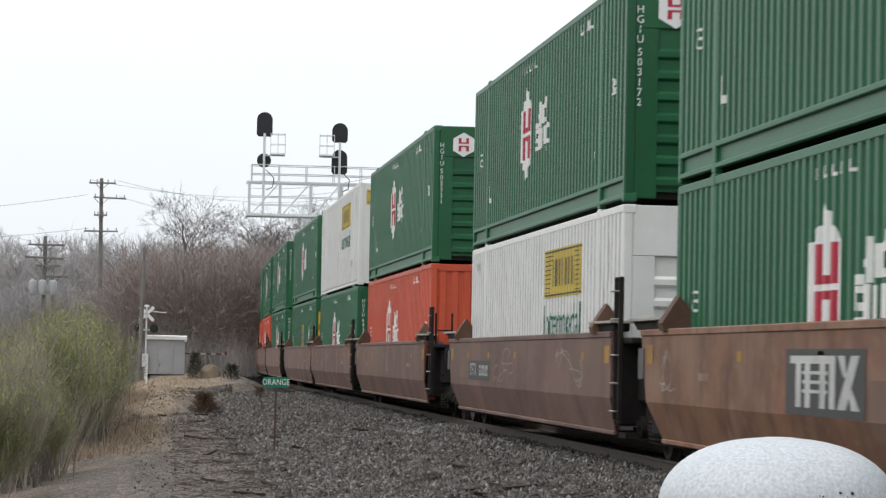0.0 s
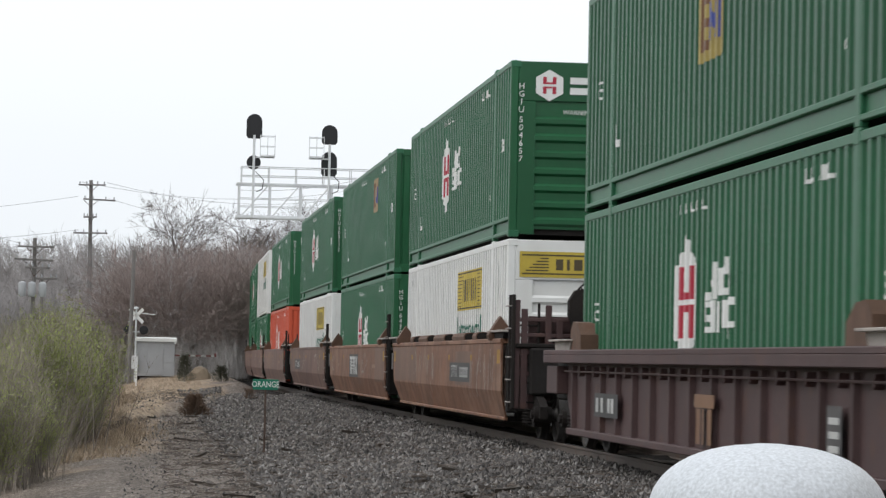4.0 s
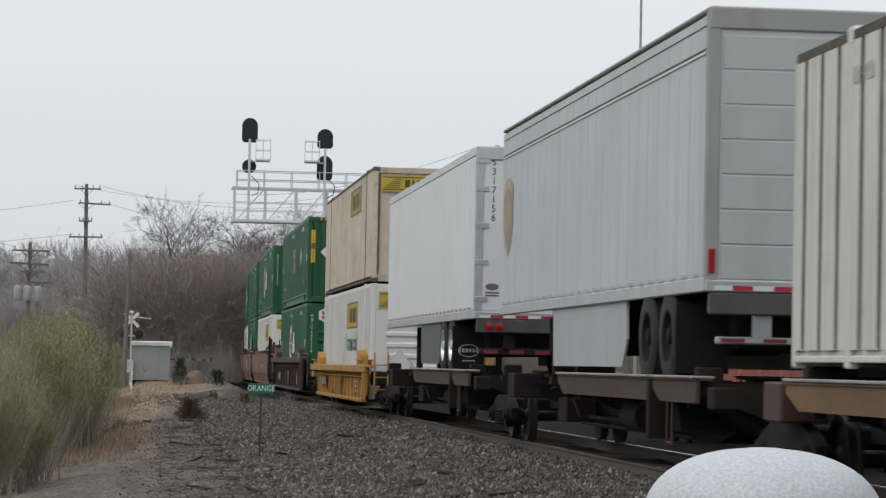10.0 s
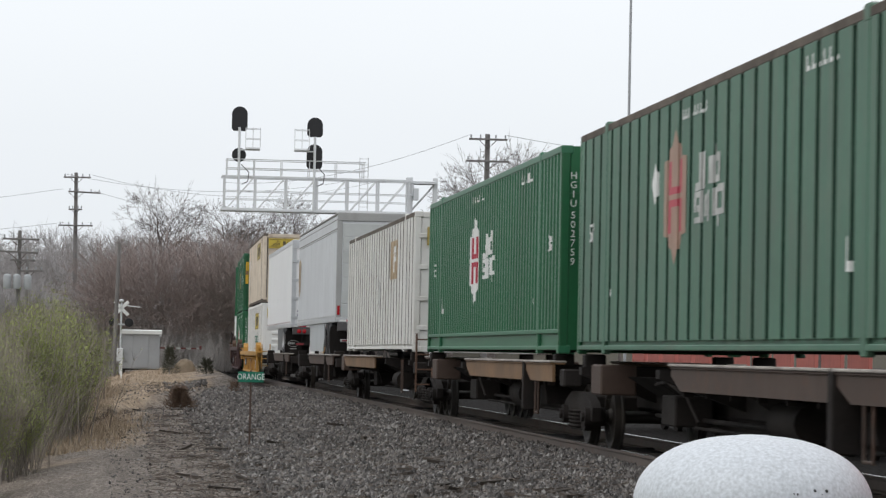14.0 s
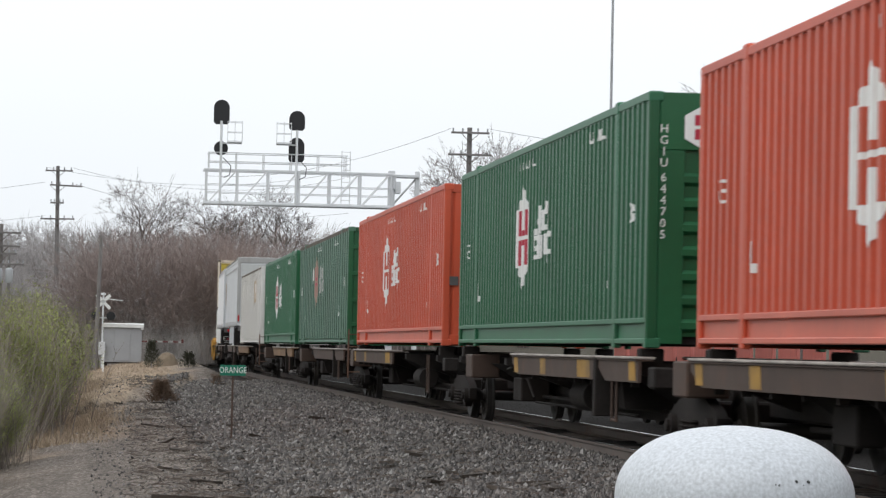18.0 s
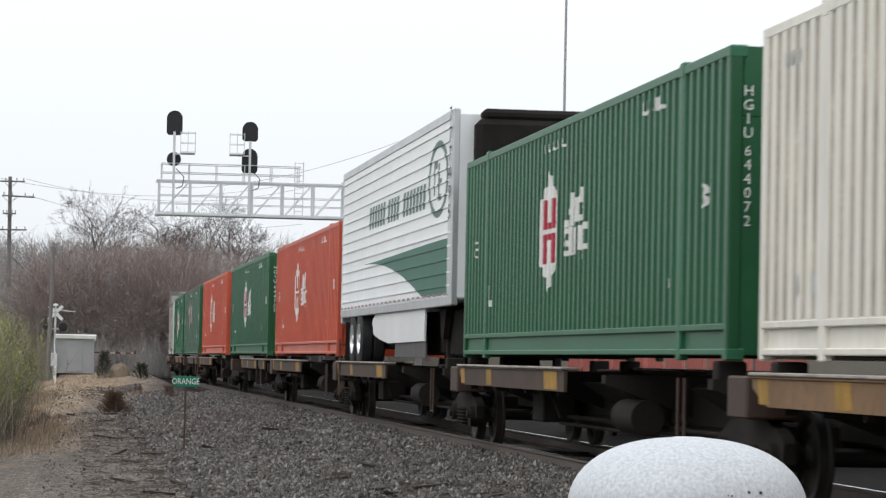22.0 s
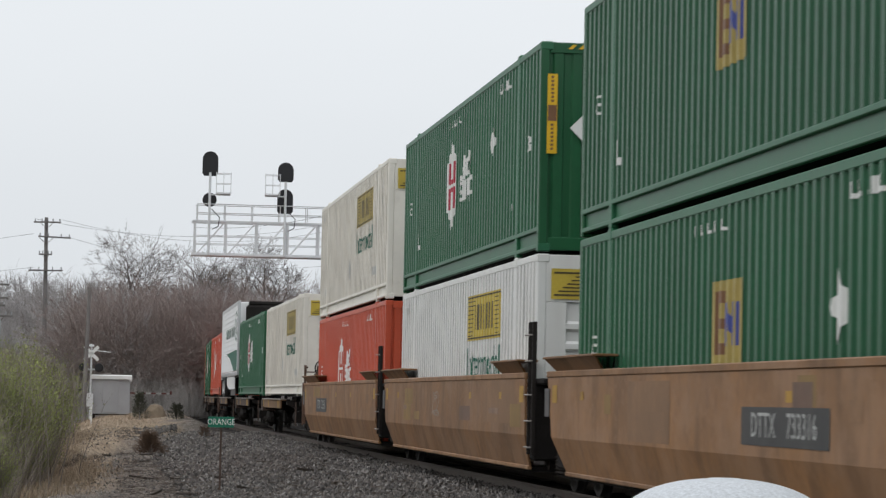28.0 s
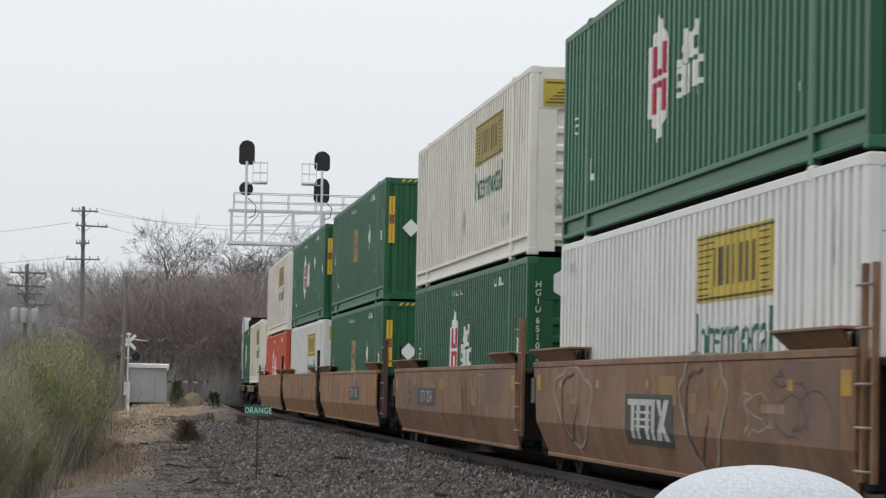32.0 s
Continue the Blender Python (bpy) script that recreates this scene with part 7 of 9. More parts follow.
for i, (s, low, up, paint, front, last, plate, logo, scr, nl, nu) in enumerate(STACKS):
    mid = s + MID
    car = well_unit(paint, BROWN_LABEL if paint in (WELL, WELL_TAWNY) else "plum-brown articulated well car with scuffed sides" if paint is WELL_PLUM else "ochre-brown articulated well car with yellow reflectors", i + 3, front, plate, logo, scr, last, 2 if s == -4.28 else int(last), s < -200, PRIMERS.get(i, ()), ((4.75, 0.6), (2.6, 1.6), (-0.3, 1.8), (-3.4, 1.8), (-5.75, 0.5)) if i == 8 else ())
    if i == 9:
        front_brake(car, front + 0.55)
    put_on_train(car, mid, 0.0)
    put_on_train(container(low, LABELS[low], nl), mid, LOW_Z)
    put_on_train(container(up, LABELS[up], nu), mid, TOP_Z)

put_on_train(ribbed_well(WELL_DARK, "purple-brown well car with upright side posts", 1.40), -28.08 + MID, 0.0)
put_on_train(container("hub_low", LABELS["hub_low"], "647358"), -28.08 + MID, LOW_Z)
put_on_train(container("emp", LABELS["emp"]), -28.08 + MID, TOP_Z)
put_on_train(ribbed_well(YELLOW_STEEL, "yellow well car with upright side posts", 1.19), -52.6 + MID, 0.0)
put_on_train(container("jb_nine", LABELS["jb"]), -52.6 + MID, LOW_Z)
put_on_train(container("tan", LABELS["tan"]), -52.6 + MID, TOP_Z)

SPINES = [(-73.2, "T", "white"), (-92.8, "T", "grey"), (-112.82, "C", "emp_white"), (-131.6, "C", "hub"), (-149.3, "C", "old_hub"), (-168.1, "C", "red"), (-186.5, "C", "hub"),
          (-205.3, "C", "red"), (-222.2, "T", "reefer"), (-239.7, "C", "hub"), (-257.0, "C", "jb_old")]
SPINE_NUMBERS = {3: "502759", 6: "644705", 9: "644072"}
TRAILER_LABELS = {"white": "plain white van trailer with black numerals", "grey": "pale grey van trailer with ochre shield", "reefer": "white refrigerated trailer with green swoosh, facing backwards"}
for i, (s, what, style) in enumerate(SPINES):
    mid = s + MID
    put_on_train(spine_unit("grimy brown skeleton spine car" + (" with yellow stripes" if i > 4 else ""), i, rear_truck=(i in (2, 4, 7, 10)), stripes=i > 4, shelf=((-8.0, -5.5), (-5.38, 1.45)) if i in (0, 1, 3, 4, 6) else ((-0.42, 8.0),)), mid, 0.0)
    if what == "T":
        put_on_train(trailer(style, TRAILER_LABELS[style], flip=style == "reefer"), mid, 0.0)
    else:
        put_on_train(container(style, LABELS[style], SPINE_NUMBERS.get(i, ""), "containers on spine cars"), mid, DECK_Z)


# ---- signal bridge beyond the bend ----
def signal_gantry():
    """A cantilevered truss over the line on a mast at its right, with two signal masts, their heads, a walkway rail and cages."""
    g = thing("signal_gantry", "silver steel cantilever signal bridge with black heads", "signal bridge", m=pose(0, 138, 0))
    x0, x1, zb, zt = 5.16, 14.6, 8.18, 9.83
    for y in (-0.55, 0.55):
        for z in (zb, zt):
            part("chord", once("chord_bar", lambda: Shape().box(x0, -0.055, -0.055, x1, 0.055, 0.055, 0.01).mesh("chord", SILVER)), parent=g, m=pose(0, y, z))
        for i in range(7):
            x = x0 + 0.15 + i * 1.53
            part("upright", once("upright", lambda: Shape().box(-0.045, -0.045, zb, 0.045, 0.045, zt).mesh("upright", SILVER)), parent=g, m=pose(x, y, 0))
            if i < 6:
                part("diagonal", once("diag", lambda: Shape().rod((0.06, 0, zb), (1.47, 0, zt), 0.035, n=6).mesh("diagonal", SILVER)), parent=g, m=pose(x, y, 0))
    for i in range(12):
        part("cross_bar", once("crossb", lambda: Shape().rod((0, -0.55, 0), (0, 0.55, 0), 0.03, n=6).mesh("cross_bar", SILVER)), parent=g, m=pose(x0 + 0.15 + i * 0.8, 0, zb if i % 2 else zt))
    part("walkway", Shape().box(x0, -0.5, zb + 0.06, x1, 0.5, zb + 0.10), SILVER, g, "grated walkway")
    for y in (-0.55, 0.55):
        for z in (zt + 0.42, zt + 0.86):
            part("handrail", once("handrail", lambda: Shape().rod((x0 + 0.2, 0, 0), (12.3, 0, 0), 0.025, n=6).mesh("handrail", SILVER)), parent=g, m=pose(0, y, z))
        for z in (zb + 0.55, zb + 0.95):
            part("handrail", once("handrail2", lambda: Shape().rod((x0 + 0.2, 0, 0), (x1, 0, 0), 0.02, n=6).mesh("handrail", SILVER)), parent=g, m=pose(0, y, z))
        for i in range(6):
            part("stanchion", once("stanch", lambda: Shape().rod((0, 0, zt), (0, 0, zt + 0.88), 0.025, n=6).mesh("stanchion", SILVER)), parent=g, m=pose(x0 + 0.25 + i * 1.36, y, 0))
    for x, w in ((14.55, 0.17), (15.85, 0.12)):
        part("mast", Shape().box(x - w, -w, -0.9, x + w, w, 10.05, 0.03), SILVER, g, "square support mast")
    part("bracket", Shape().box(14.5, -0.3, 9.70, 15.9, 0.3, 9.86, 0.02).box(14.6, -0.3, 9.1, 14.75, 0.3, 9.75).rod((14.6, 0, 8.3), (15.8, 0, 9.7), 0.05), SILVER, g)
    part("ladder", Shape().rod((12.0, -0.5, zb), (12.0, -0.5, zt + 1.1), 0.022, n=6).rod((12.42, -0.5, zb), (12.42, -0.5, zt + 1.1), 0.022, n=6), SILVER, g)
    for i in range(9):
        part("rung", once("rung", lambda: Shape().rod((12.0, -0.5, 0), (12.42, -0.5, 0), 0.016, n=5).mesh("rung", SILVER)), parent=g, m=pose(0, 0, zb + 0.3 * (i + 1)))

    def head(w, h, square):
        """A dark backboard with rounded ends, with the housing on it."""
        pts = []
        for i in range(13):
            a = math.pi * i / 12
            pts.append((w / 2 * math.cos(a), h / 2 - w / 2 + w / 2 * math.sin(a)))
        if square:
            pts += [(-w / 2, -h / 2 + 0.12), (-w / 2 + 0.1, -h / 2), (w / 2 - 0.1, -h / 2), (w / 2, -h / 2 + 0.12)]
        else:
            for i in range(13):
                a = math.pi + math.pi * i / 12
                pts.append((w / 2 * math.cos(a), -h / 2 + w / 2 + w / 2 * math.sin(a)))
        s = Shape().prism(pts, "y", -0.03, 0.03)
        return s.prism([(p[0] * 0.92, p[1] * 0.94) for p in pts], "y", -0.05, -0.02)
    for x, heads, ladder in ((5.98, ((12.70, 0.78, 1.22, True), (10.90, 0.70, 0.70, False)), 1), (9.73, ((12.38, 0.78, 0.98, True), (10.92, 0.78, 1.22, True)), -1)):
        part("signal_mast", Shape().rod((x, -0.6, zb), (x, -0.6, 12.25 if x < 7 else 11.9), 0.065, n=10), SILVER, g, "silver signal mast")
        for z, w, h, sq in heads:
            hd = part("signal_head", head(w, h, sq), SIGNAL_BLACK, g, "black backboard seen from behind", m=pose(x, -0.46, z))
            part("visor", once(("visor", h), lambda: Shape().lathe([(0.12, 0.03), (0.13, 0.35), (0.11, 0.35), (0.10, 0.03)], n=14, axis="y").mesh("visor", SIGNAL_BLACK)), parent=hd, m=pose(0, 0, h * 0.12))
        cage = part("service_cage", Shape().box(*sorted((x + ladder * 0.30, x + ladder * 1.02))[:1], -0.93, 11.18, sorted((x + ladder * 0.30, x + ladder * 1.02))[1], -0.27, 11.21), SILVER, g, "small railed service platform")
        a, b = sorted((x + ladder * 0.30, x + ladder * 1.02))
        for z in (11.25, 11.7, 12.2):
            for y in (-0.9, -0.3):
                part("cage_rail", Shape().rod((a, y, z), (b, y, z), 0.018, n=5), SILVER, cage)
        for q in (a, (a + b) / 2, b):
            part("cage_post", Shape().rod((q, -0.9, 11.2), (q, -0.9, 12.25), 0.018, n=5), SILVER, cage)
        part("cage_bracket", Shape().box(min(x, a), -0.65, 11.12, max(x, b), -0.55, 11.18), SILVER, g)
        part("cable_loop", Shape().rod((x + 0.1, -0.7, zt + 0.6), (x + 0.5, -0.7, zt + 0.2), 0.02).rod((x + 0.5, -0.7, zt + 0.2), (x + 0.45, -0.7, zt - 0.25), 0.02).rod((x + 0.45, -0.7, zt - 0.25), (x + 0.15, -0.7, zt - 0.4), 0.02), SIGNAL_BLACK, g)
    part("relay_box", Shape().box(14.72, -0.35, 8.9, 15.0, 0.05, 9.5, 0.02), SILVER, g)


signal_gantry()


# ---- poles and wires ----
def utility_pole(label, x, y, top, lean, arms, base_z, radius=0.17, pins=True):
    p = thing("utility_pole", label, "utility pole", "utility poles", m=pose(x, y, 0, 0, lean, 0))
    part("pole", Shape().rod((0, 0, base_z - 0.5), (0, 0, top), radius, radius * 0.68, n=12), POLE_WOOD, p, smooth=True)
    for z, a, b, tilt in arms:
        arm = part("crossarm", Shape().box(a, -0.30, z - 0.055, b, -0.18, z + 0.055, 0.01), POLE_WOOD, p, m=pose(0, 0, 0, 0, tilt, 0))
        part("brace", Shape().rod((a * 0.5, -0.17, z), (0, -0.17, z - 0.5), 0.018, n=5).rod((b * 0.5, -0.17, z), (0, -0.17, z - 0.5), 0.018, n=5), POST_RUST, p)
        if pins:
            for k in (0.05, 0.3, 0.7, 0.95):
                part("insulator", once("insulator", lambda: Shape().lathe([(0.02, 0.0), (0.05, 0.06), (0.035, 0.10), (0.05, 0.13), (0.03, 0.20)], n=8).mesh("insulator", CERAMIC, True)), parent=arm, m=pose(a + (b - a) * k, -0.24, z + 0.055))
    return p


utility_pole("weathered wooden pole with four crossarms", -2.75, 200, 13.7, -0.6, [(13.35, -0.88, 1.05, 0), (12.3, -1.08, 1.22, 2.5), (11.05, -0.5, 0.45, 0), (9.9, -1.2, 1.22, 0)], 0.0, 0.19)
tp = utility_pole("wooden pole with three pale transformer cans", -5.45, 160, 7.8, 0.3, [(7.3, -0.95, 1.1, 0), (6.55, -1.3, 0.9, 1.5), (6.1, -0.5, 0.9, 0)], -1.4, 0.16)
for dx in (-0.62, -0.08, 0.52):
    part("transformer", once("transformer", lambda: Shape().lathe([(0.02, -0.02), (0.20, 0.0), (0.22, 0.05), (0.22, 0.72), (0.18, 0.80), (0.05, 0.86)], n=16).mesh("transformer", CERAMIC, True)), parent=tp, label="pale grey transformer can", m=pose(dx, -0.4, 4.45))
utility_pole("second wooden pole close behind the first", -5.0, 164, 6.3, -0.8, [(5.6, -0.4, 0.9, 0)], -1.4, 0.13)
utility_pole("tall wooden pole with two crossarms behind the train", 20.06, 150, 13.3, 0.0, [(13.0, -1.04, 1.06, 0), (11.8, -1.2, 1.2, 0)], -1.0, 0.2)
utility_pole("bare grey pole beside the signal cabin", 0.08, 148, 6.8, 1.2, [], -0.3, 0.13)


def wire(a, b, sag, r=0.011):
    s = Shape()
    n = 14
    pts = [Vector(a).lerp(Vector(b), i / n) - Vector((0, 0, sag * 4 * (i / n) * (1 - i / n))) for i in range(n + 1)]
    side = (pts[-1] - pts[0]).cross(Vector((0, 0, 1))).normalized() * r
    for p in pts:
        s.v += [tuple(p + side), tuple(p + Vector((0, 0, r))), tuple(p - side), tuple(p - Vector((0, 0, r)))]
    s.f = [(4 * j + i, 4 * j + (i + 1) % 4, 4 * j + 4 + (i + 1) % 4, 4 * j + 4 + i) for j in range(n) for i in range(4)]
    w = thing("overhead_wire", "thin dark overhead wire between poles", "wire", "overhead wires", data=s.mesh("overhead_wire", WIRE))
    return w


for a, b, sag in (((-3.55, 199.8, 13.55), (20.0, 225, 15.5), 1.2), ((-1.75, 199.8, 13.55), (21, 225, 15.2), 1.4), ((-1.6, 199.8, 12.4), (19.4, 215, 11.6), 1.1),
                  ((-3.8, 199.8, 12.5), (-30, 178, 8.6), 0.5), ((-3.7, 199.8, 10.1), (-30, 178, 7.6), 0.6), ((-6.3, 159.8, 7.5), (-14, 120, 9.6), 0.4), ((-4.4, 159.8, 7.5), (-3.9, 199.8, 10.0), 0.5),
                  ((19.1, 149.8, 13.25), (8.0, 210, 13.9), 0.9), ((21.1, 149.8, 13.25), (46, 150, 12.4), 0.8), ((21.2, 149.8, 12.0), (46, 150, 11.2), 0.8)):
    wire(a, b, sag)

# the tall thin mast behind the train
mast = thing("radio_mast", "tall thin grey steel mast behind the train", "mast", m=pose(22.3, 120, 0))
part("mast_tube", Shape().rod((0, 0, -1.0), (0, 0, 24), 0.075, 0.05, n=10), CABIN, mast, smooth=True)
part("mast_foot", Shape().box(-0.3, -0.3, -0.9, 0.3, 0.3, -0.4, 0.03), STONE, mast)


# ---- the level crossing ----
def signal_cabin():
    c = thing("equipment_cabin", "grey aluminium signal cabin with pale roof edge", "equipment cabin", m=pose(1.5, 151, 0))
    part("body", Shape().box(-1.03, -0.9, 0.12, 1.03, 1.2, 2.05, 0.02), CABIN, c)
    # metal roof coloured plain white for the sky it reflects
    part("roof", Shape().prism([(-1.06, 1.99), (-1.02, 1.99), (-1.0, 2.05), (1.28, 2.05), (1.28, 2.14), (-0.86, 2.22), (-1.06, 2.17)], "x", -1.11, 1.11), MARK_WHITE, c, "overhanging metal roof, sky sheen painted white")
    part("skid", Shape().box(-1.0, -0.85, -0.15, -0.8, 1.15, 0.12, 0.02).box(0.8, -0.85, -0.15, 1.0, 1.15, 0.12, 0.02).box(-1.0, -0.9, 0.04, 1.0, -0.82, 0.13), TRUCK, c)
    part("door", Shape().box(-0.42, -0.925, 0.2, 0.42, -0.885, 1.95, 0.01), CABIN, c)
    part("door_handle", Shape().box(0.28, -0.95, 1.0, 0.34, -0.92, 1.18, 0.008), CABIN, c)
    for z in (0.5, 0.9, 1.3, 1.7):
        part("rib", once("cabin_rib", lambda: Shape().box(-1.035, -0.91, -0.01, 1.035, -0.895, 0.01).mesh("rib", CABIN)), parent=c, m=pose(0, 0, z))
    part("corner_lamp", Shape().box(0.98, -1.02, 1.88, 1.10, -0.9, 1.98, 0.01), TRAILER_WHITE, c)


signal_cabin()


def crossing_signal():
    c = thing("crossing_signal", "silver crossing signal with crossbuck and black lamps", "crossing signal", m=pose(0.42, 150, 0))
    part("post", Shape().rod((0, 0, -0.2), (0, 0, 3.7), 0.05, n=10), SILVER, c, smooth=True)
    for a in (-45, 45):
        part("crossbuck_blade", once("blade", lambda: Shape().box(-0.52, -0.09, -0.085, 0.52, -0.07, 0.085).mesh("crossbuck_blade", MARK_WHITE)), parent=c, m=pose(0, 0, 3.35, 0, a, 0), label="white crossbuck blade")
    part("lamp_bar", Shape().box(-0.5, -0.08, 2.45, 0.5, -0.02, 2.53), SILVER, c)
    for x in (-0.42, 0.42):
        lamp = part("flasher", once("flasher", lambda: Shape().lathe([(0.23, 0.0), (0.24, 0.02), (0.24, 0.05), (0.13, 0.12), (0.06, 0.2)], n=20, axis="y").mesh("flasher", SIGNAL_BLACK, True)), parent=c, label="round black flasher", m=pose(x, -0.34, 2.58))
        part("hood", once("hood", lambda: Shape().lathe([(0.11, -0.22), (0.12, -0.22), (0.12, 0.0), (0.11, 0.0)], n=14, axis="y").mesh("hood", SIGNAL_BLACK)), parent=lamp)
    part("arm", Shape().rod((0, 0, 3.52), (1.05, 0, 3.42), 0.025, n=6), SILVER, c)
    part("control_box", Shape().box(-0.2, -0.15, 0.5, 0.15, 0.2, 1.2, 0.02), SILVER, c)
    part("bell", Shape().lathe([(0.02, 0.0), (0.14, 0.02), (0.13, 0.1), (0.02, 0.14)], n=14, axis="z", centre=(0, 0, 3.7)), SILVER, c)


crossing_signal()


def crossing_gate():
    g = thing("crossing_gate", "lowered red and white striped gate arm", "crossing gate", m=pose(2.3, 153.5, 0))
    part("gate_post", Shape().rod((-0.2, 0, -0.2), (-0.2, 0, 1.5), 0.07, n=10).box(-0.4, -0.2, 1.0, 0.0, 0.2, 1.45, 0.03), SILVER, g)
    for i in range(9):
        part("gate_stripe", once(("stripe", i % 2), lambda: Shape().box(0, -0.02, -0.04, 0.285, 0.02, 0.04, 0.006).mesh("gate_stripe", GATE_RED if i % 2 else MARK_GREY)), parent=g, m=pose(i * 0.285, 0, 1.27))
    part("tip_lamp", Shape().box(2.45, -0.05, 1.22, 2.57, 0.05, 1.42, 0.02), GATE_RED, g, "red tip lamp")


crossing_gate()
stub = thing("marker_stake", "short white wooden marker stake by the cabin", "stake", m=pose(0.42, 128, -0.12))
part("stake", Shape().box(-0.04, -0.04, -0.3, 0.04, 0.04, 0.75, 0.01), MARK_WHITE, stub)

house = thing("far_house", "pale small house glimpsed through the bare trees", "house", m=pose(-11.6, 232, 2.6))
part("wall", Shape().box(-1.2, -1.5, -2.2, 1.2, 1.5, 1.7, 0.02), MARK_WHITE, house)
part("roof", Shape().prism([(-1.4, 1.65), (1.4, 1.65), (0, 2.5)], "y", -1.7, 1.7), PANEL_DULL, house, "grey gabled roof")
for hx in (-0.55, 0.55):
    part("window", Shape().box(hx - 0.25, -1.53, 0.5, hx + 0.25, -1.49, 1.3, 0.01), PANEL_GREY, house, "dark window")

# ---- the station sign beside the line ----
sign = thing("station_sign", "small green sign reading ORANGE on a rusty post", "sign", m=pose(2.63, 53.0, -0.62))
part("sign_post", Shape().box(-0.019, -0.02, -0.3, 0.019, 0.02, 1.45, 0.004).box(-0.035, -0.03, 0.0, 0.035, 0.03, 0.06), POST_RUST, sign, "rusty steel post")
part("sign_plate", Shape().box(-0.245, -0.032, 1.225, 0.245, -0.022, 1.425, 0.004), SIGN_GREEN, sign, "green reflective plate")
part("sign_lettering", Decal().text("ORANGE", 0, 1.325, 0.115, 0.78).drape("sign_lettering", MARK_WHITE, lambda u, w: (u, -0.034, w)), parent=sign, label="white capitals")
part("tag_stake", Shape().box(-0.14, 0.05, -0.2, -0.10, 0.07, 0.38, 0.004), POLE_WOOD, sign, "short pale stake")


# ---- the white domed pedestal close to the camera ----
dome = thing("domed_pedestal", "white speckled domed utility pedestal", "pedestal", m=pose(0.938, 4.0, -0.0055))
prof = [(0.02, 1.0985)]
for i in range(1, 15):
    a = math.pi / 2 * i / 14
    prof.append((0.176 * math.sin(a) ** 0.86, 0.992 + 0.106 * math.cos(a) ** 0.92))
prof += [(0.1765, 0.96), (0.176, 0.5), (0.176, -0.7)]
part("cap", Shape().lathe(prof[::-1], n=64), DOME_WHITE, dome, "white speckled plastic cap", smooth=True)
r = random.Random(4)
for i in range(8):
    a = radians(-90 + r.uniform(3, 26))
    part("scuff", Shape().lathe([(0.0005, 0.0), (r.uniform(0.0012, 0.003), 0.0005), (0.0006, 0.0012)], n=7), MARK_BLACK, dome, m=pose(0.1705 * math.cos(a), 0.1705 * math.sin(a), 1.022 + r.uniform(-0.005, 0.005), 60, 0, math.degrees(a) + 90))
post = thing("marker_post", "thin white pointed marker post", "post", m=pose(0.70, 4.0, 0))
part("marker_blade", Shape().prism([(-0.008, -0.7), (0.008, -0.7), (0.008, 0.955), (0.003, 0.972), (-0.005, 0.955)], "y", -0.004, 0.004), MARK_WHITE, post)


# ---- the red flat wagon standing beyond the train ----
wag = thing("flat_wagon", "weathered red flat wagon on the far side", "railcar", m=pose(15.0, 62, 0))
part("deck", Shape().box(-1.27, -13.0, 0.90, 1.3, 10.5, 1.10, 0.03), TRUCK, wag)
part("bulkhead", Shape().box(-1.27, 10.6, 0.9, 1.3, 10.8, 1.5, 0.02), FAR_RED, wag)
for i in range(12):
    part("side_board", once("side_board", lambda: Shape().box(-1.36, 0, 0.86, -1.28, 1.45, 1.52, 0.01).mesh("side_board", FAR_RED)), parent=wag, m=pose(0, -12.8 + i * 1.95, 0))
for y in (-10.2, 8.0):
    part("bogie", Shape().box(-1.1, y - 1.3, 0.1, 1.1, y + 1.3, 0.7, 0.05), TRUCK, wag)
    for k in (-0.85, 0.85):
        part("wheel", Shape().lathe([(0.1, -0.8), (0.42, -0.8), (0.42, -0.68), (0.1, -0.68)], n=20, axis="x", centre=(0, y + k, -0.2)), TRUCK, wag)


# ---- trees and shrubs ----
def limb(s, r, p, d, length, rad, segs, wander, lift, tip=0.2):
    """A crooked tapering limb; returns the points along it."""
    pts = [(Vector(p), Vector(d).normalized(), rad)]
    for i in range(segs):
        q, e, a = pts[-1]
        e = (e + Vector((r.gauss(0, wander), r.gauss(0, wander), r.gauss(0, wander) + lift))).normalized()
        n = q + e * (length / segs)
        b = rad * (1 - (1 - tip) * (i + 1) / segs)
        s.rod(q, n, a, b, n=6 if rad > 0.08 else 3, caps=False)
        pts.append((n, e, b))
    return pts


def side_way(r, d, angle):
    u = d.orthogonal().normalized()
    u.rotate(Matrix.Rotation(r.uniform(0, 6.283), 3, d))
    return d * math.cos(angle) + u * math.sin(angle)


def twig(s, r, p, d, length, width):
    """A twig too thin to show its round: a long sliver."""
    w = d.orthogonal().normalized()
    w.rotate(Matrix.Rotation(r.uniform(0, 6.283), 3, d))
    s.add([p - w * width, p + w * width, p + d * length], [(0, 1, 2)])


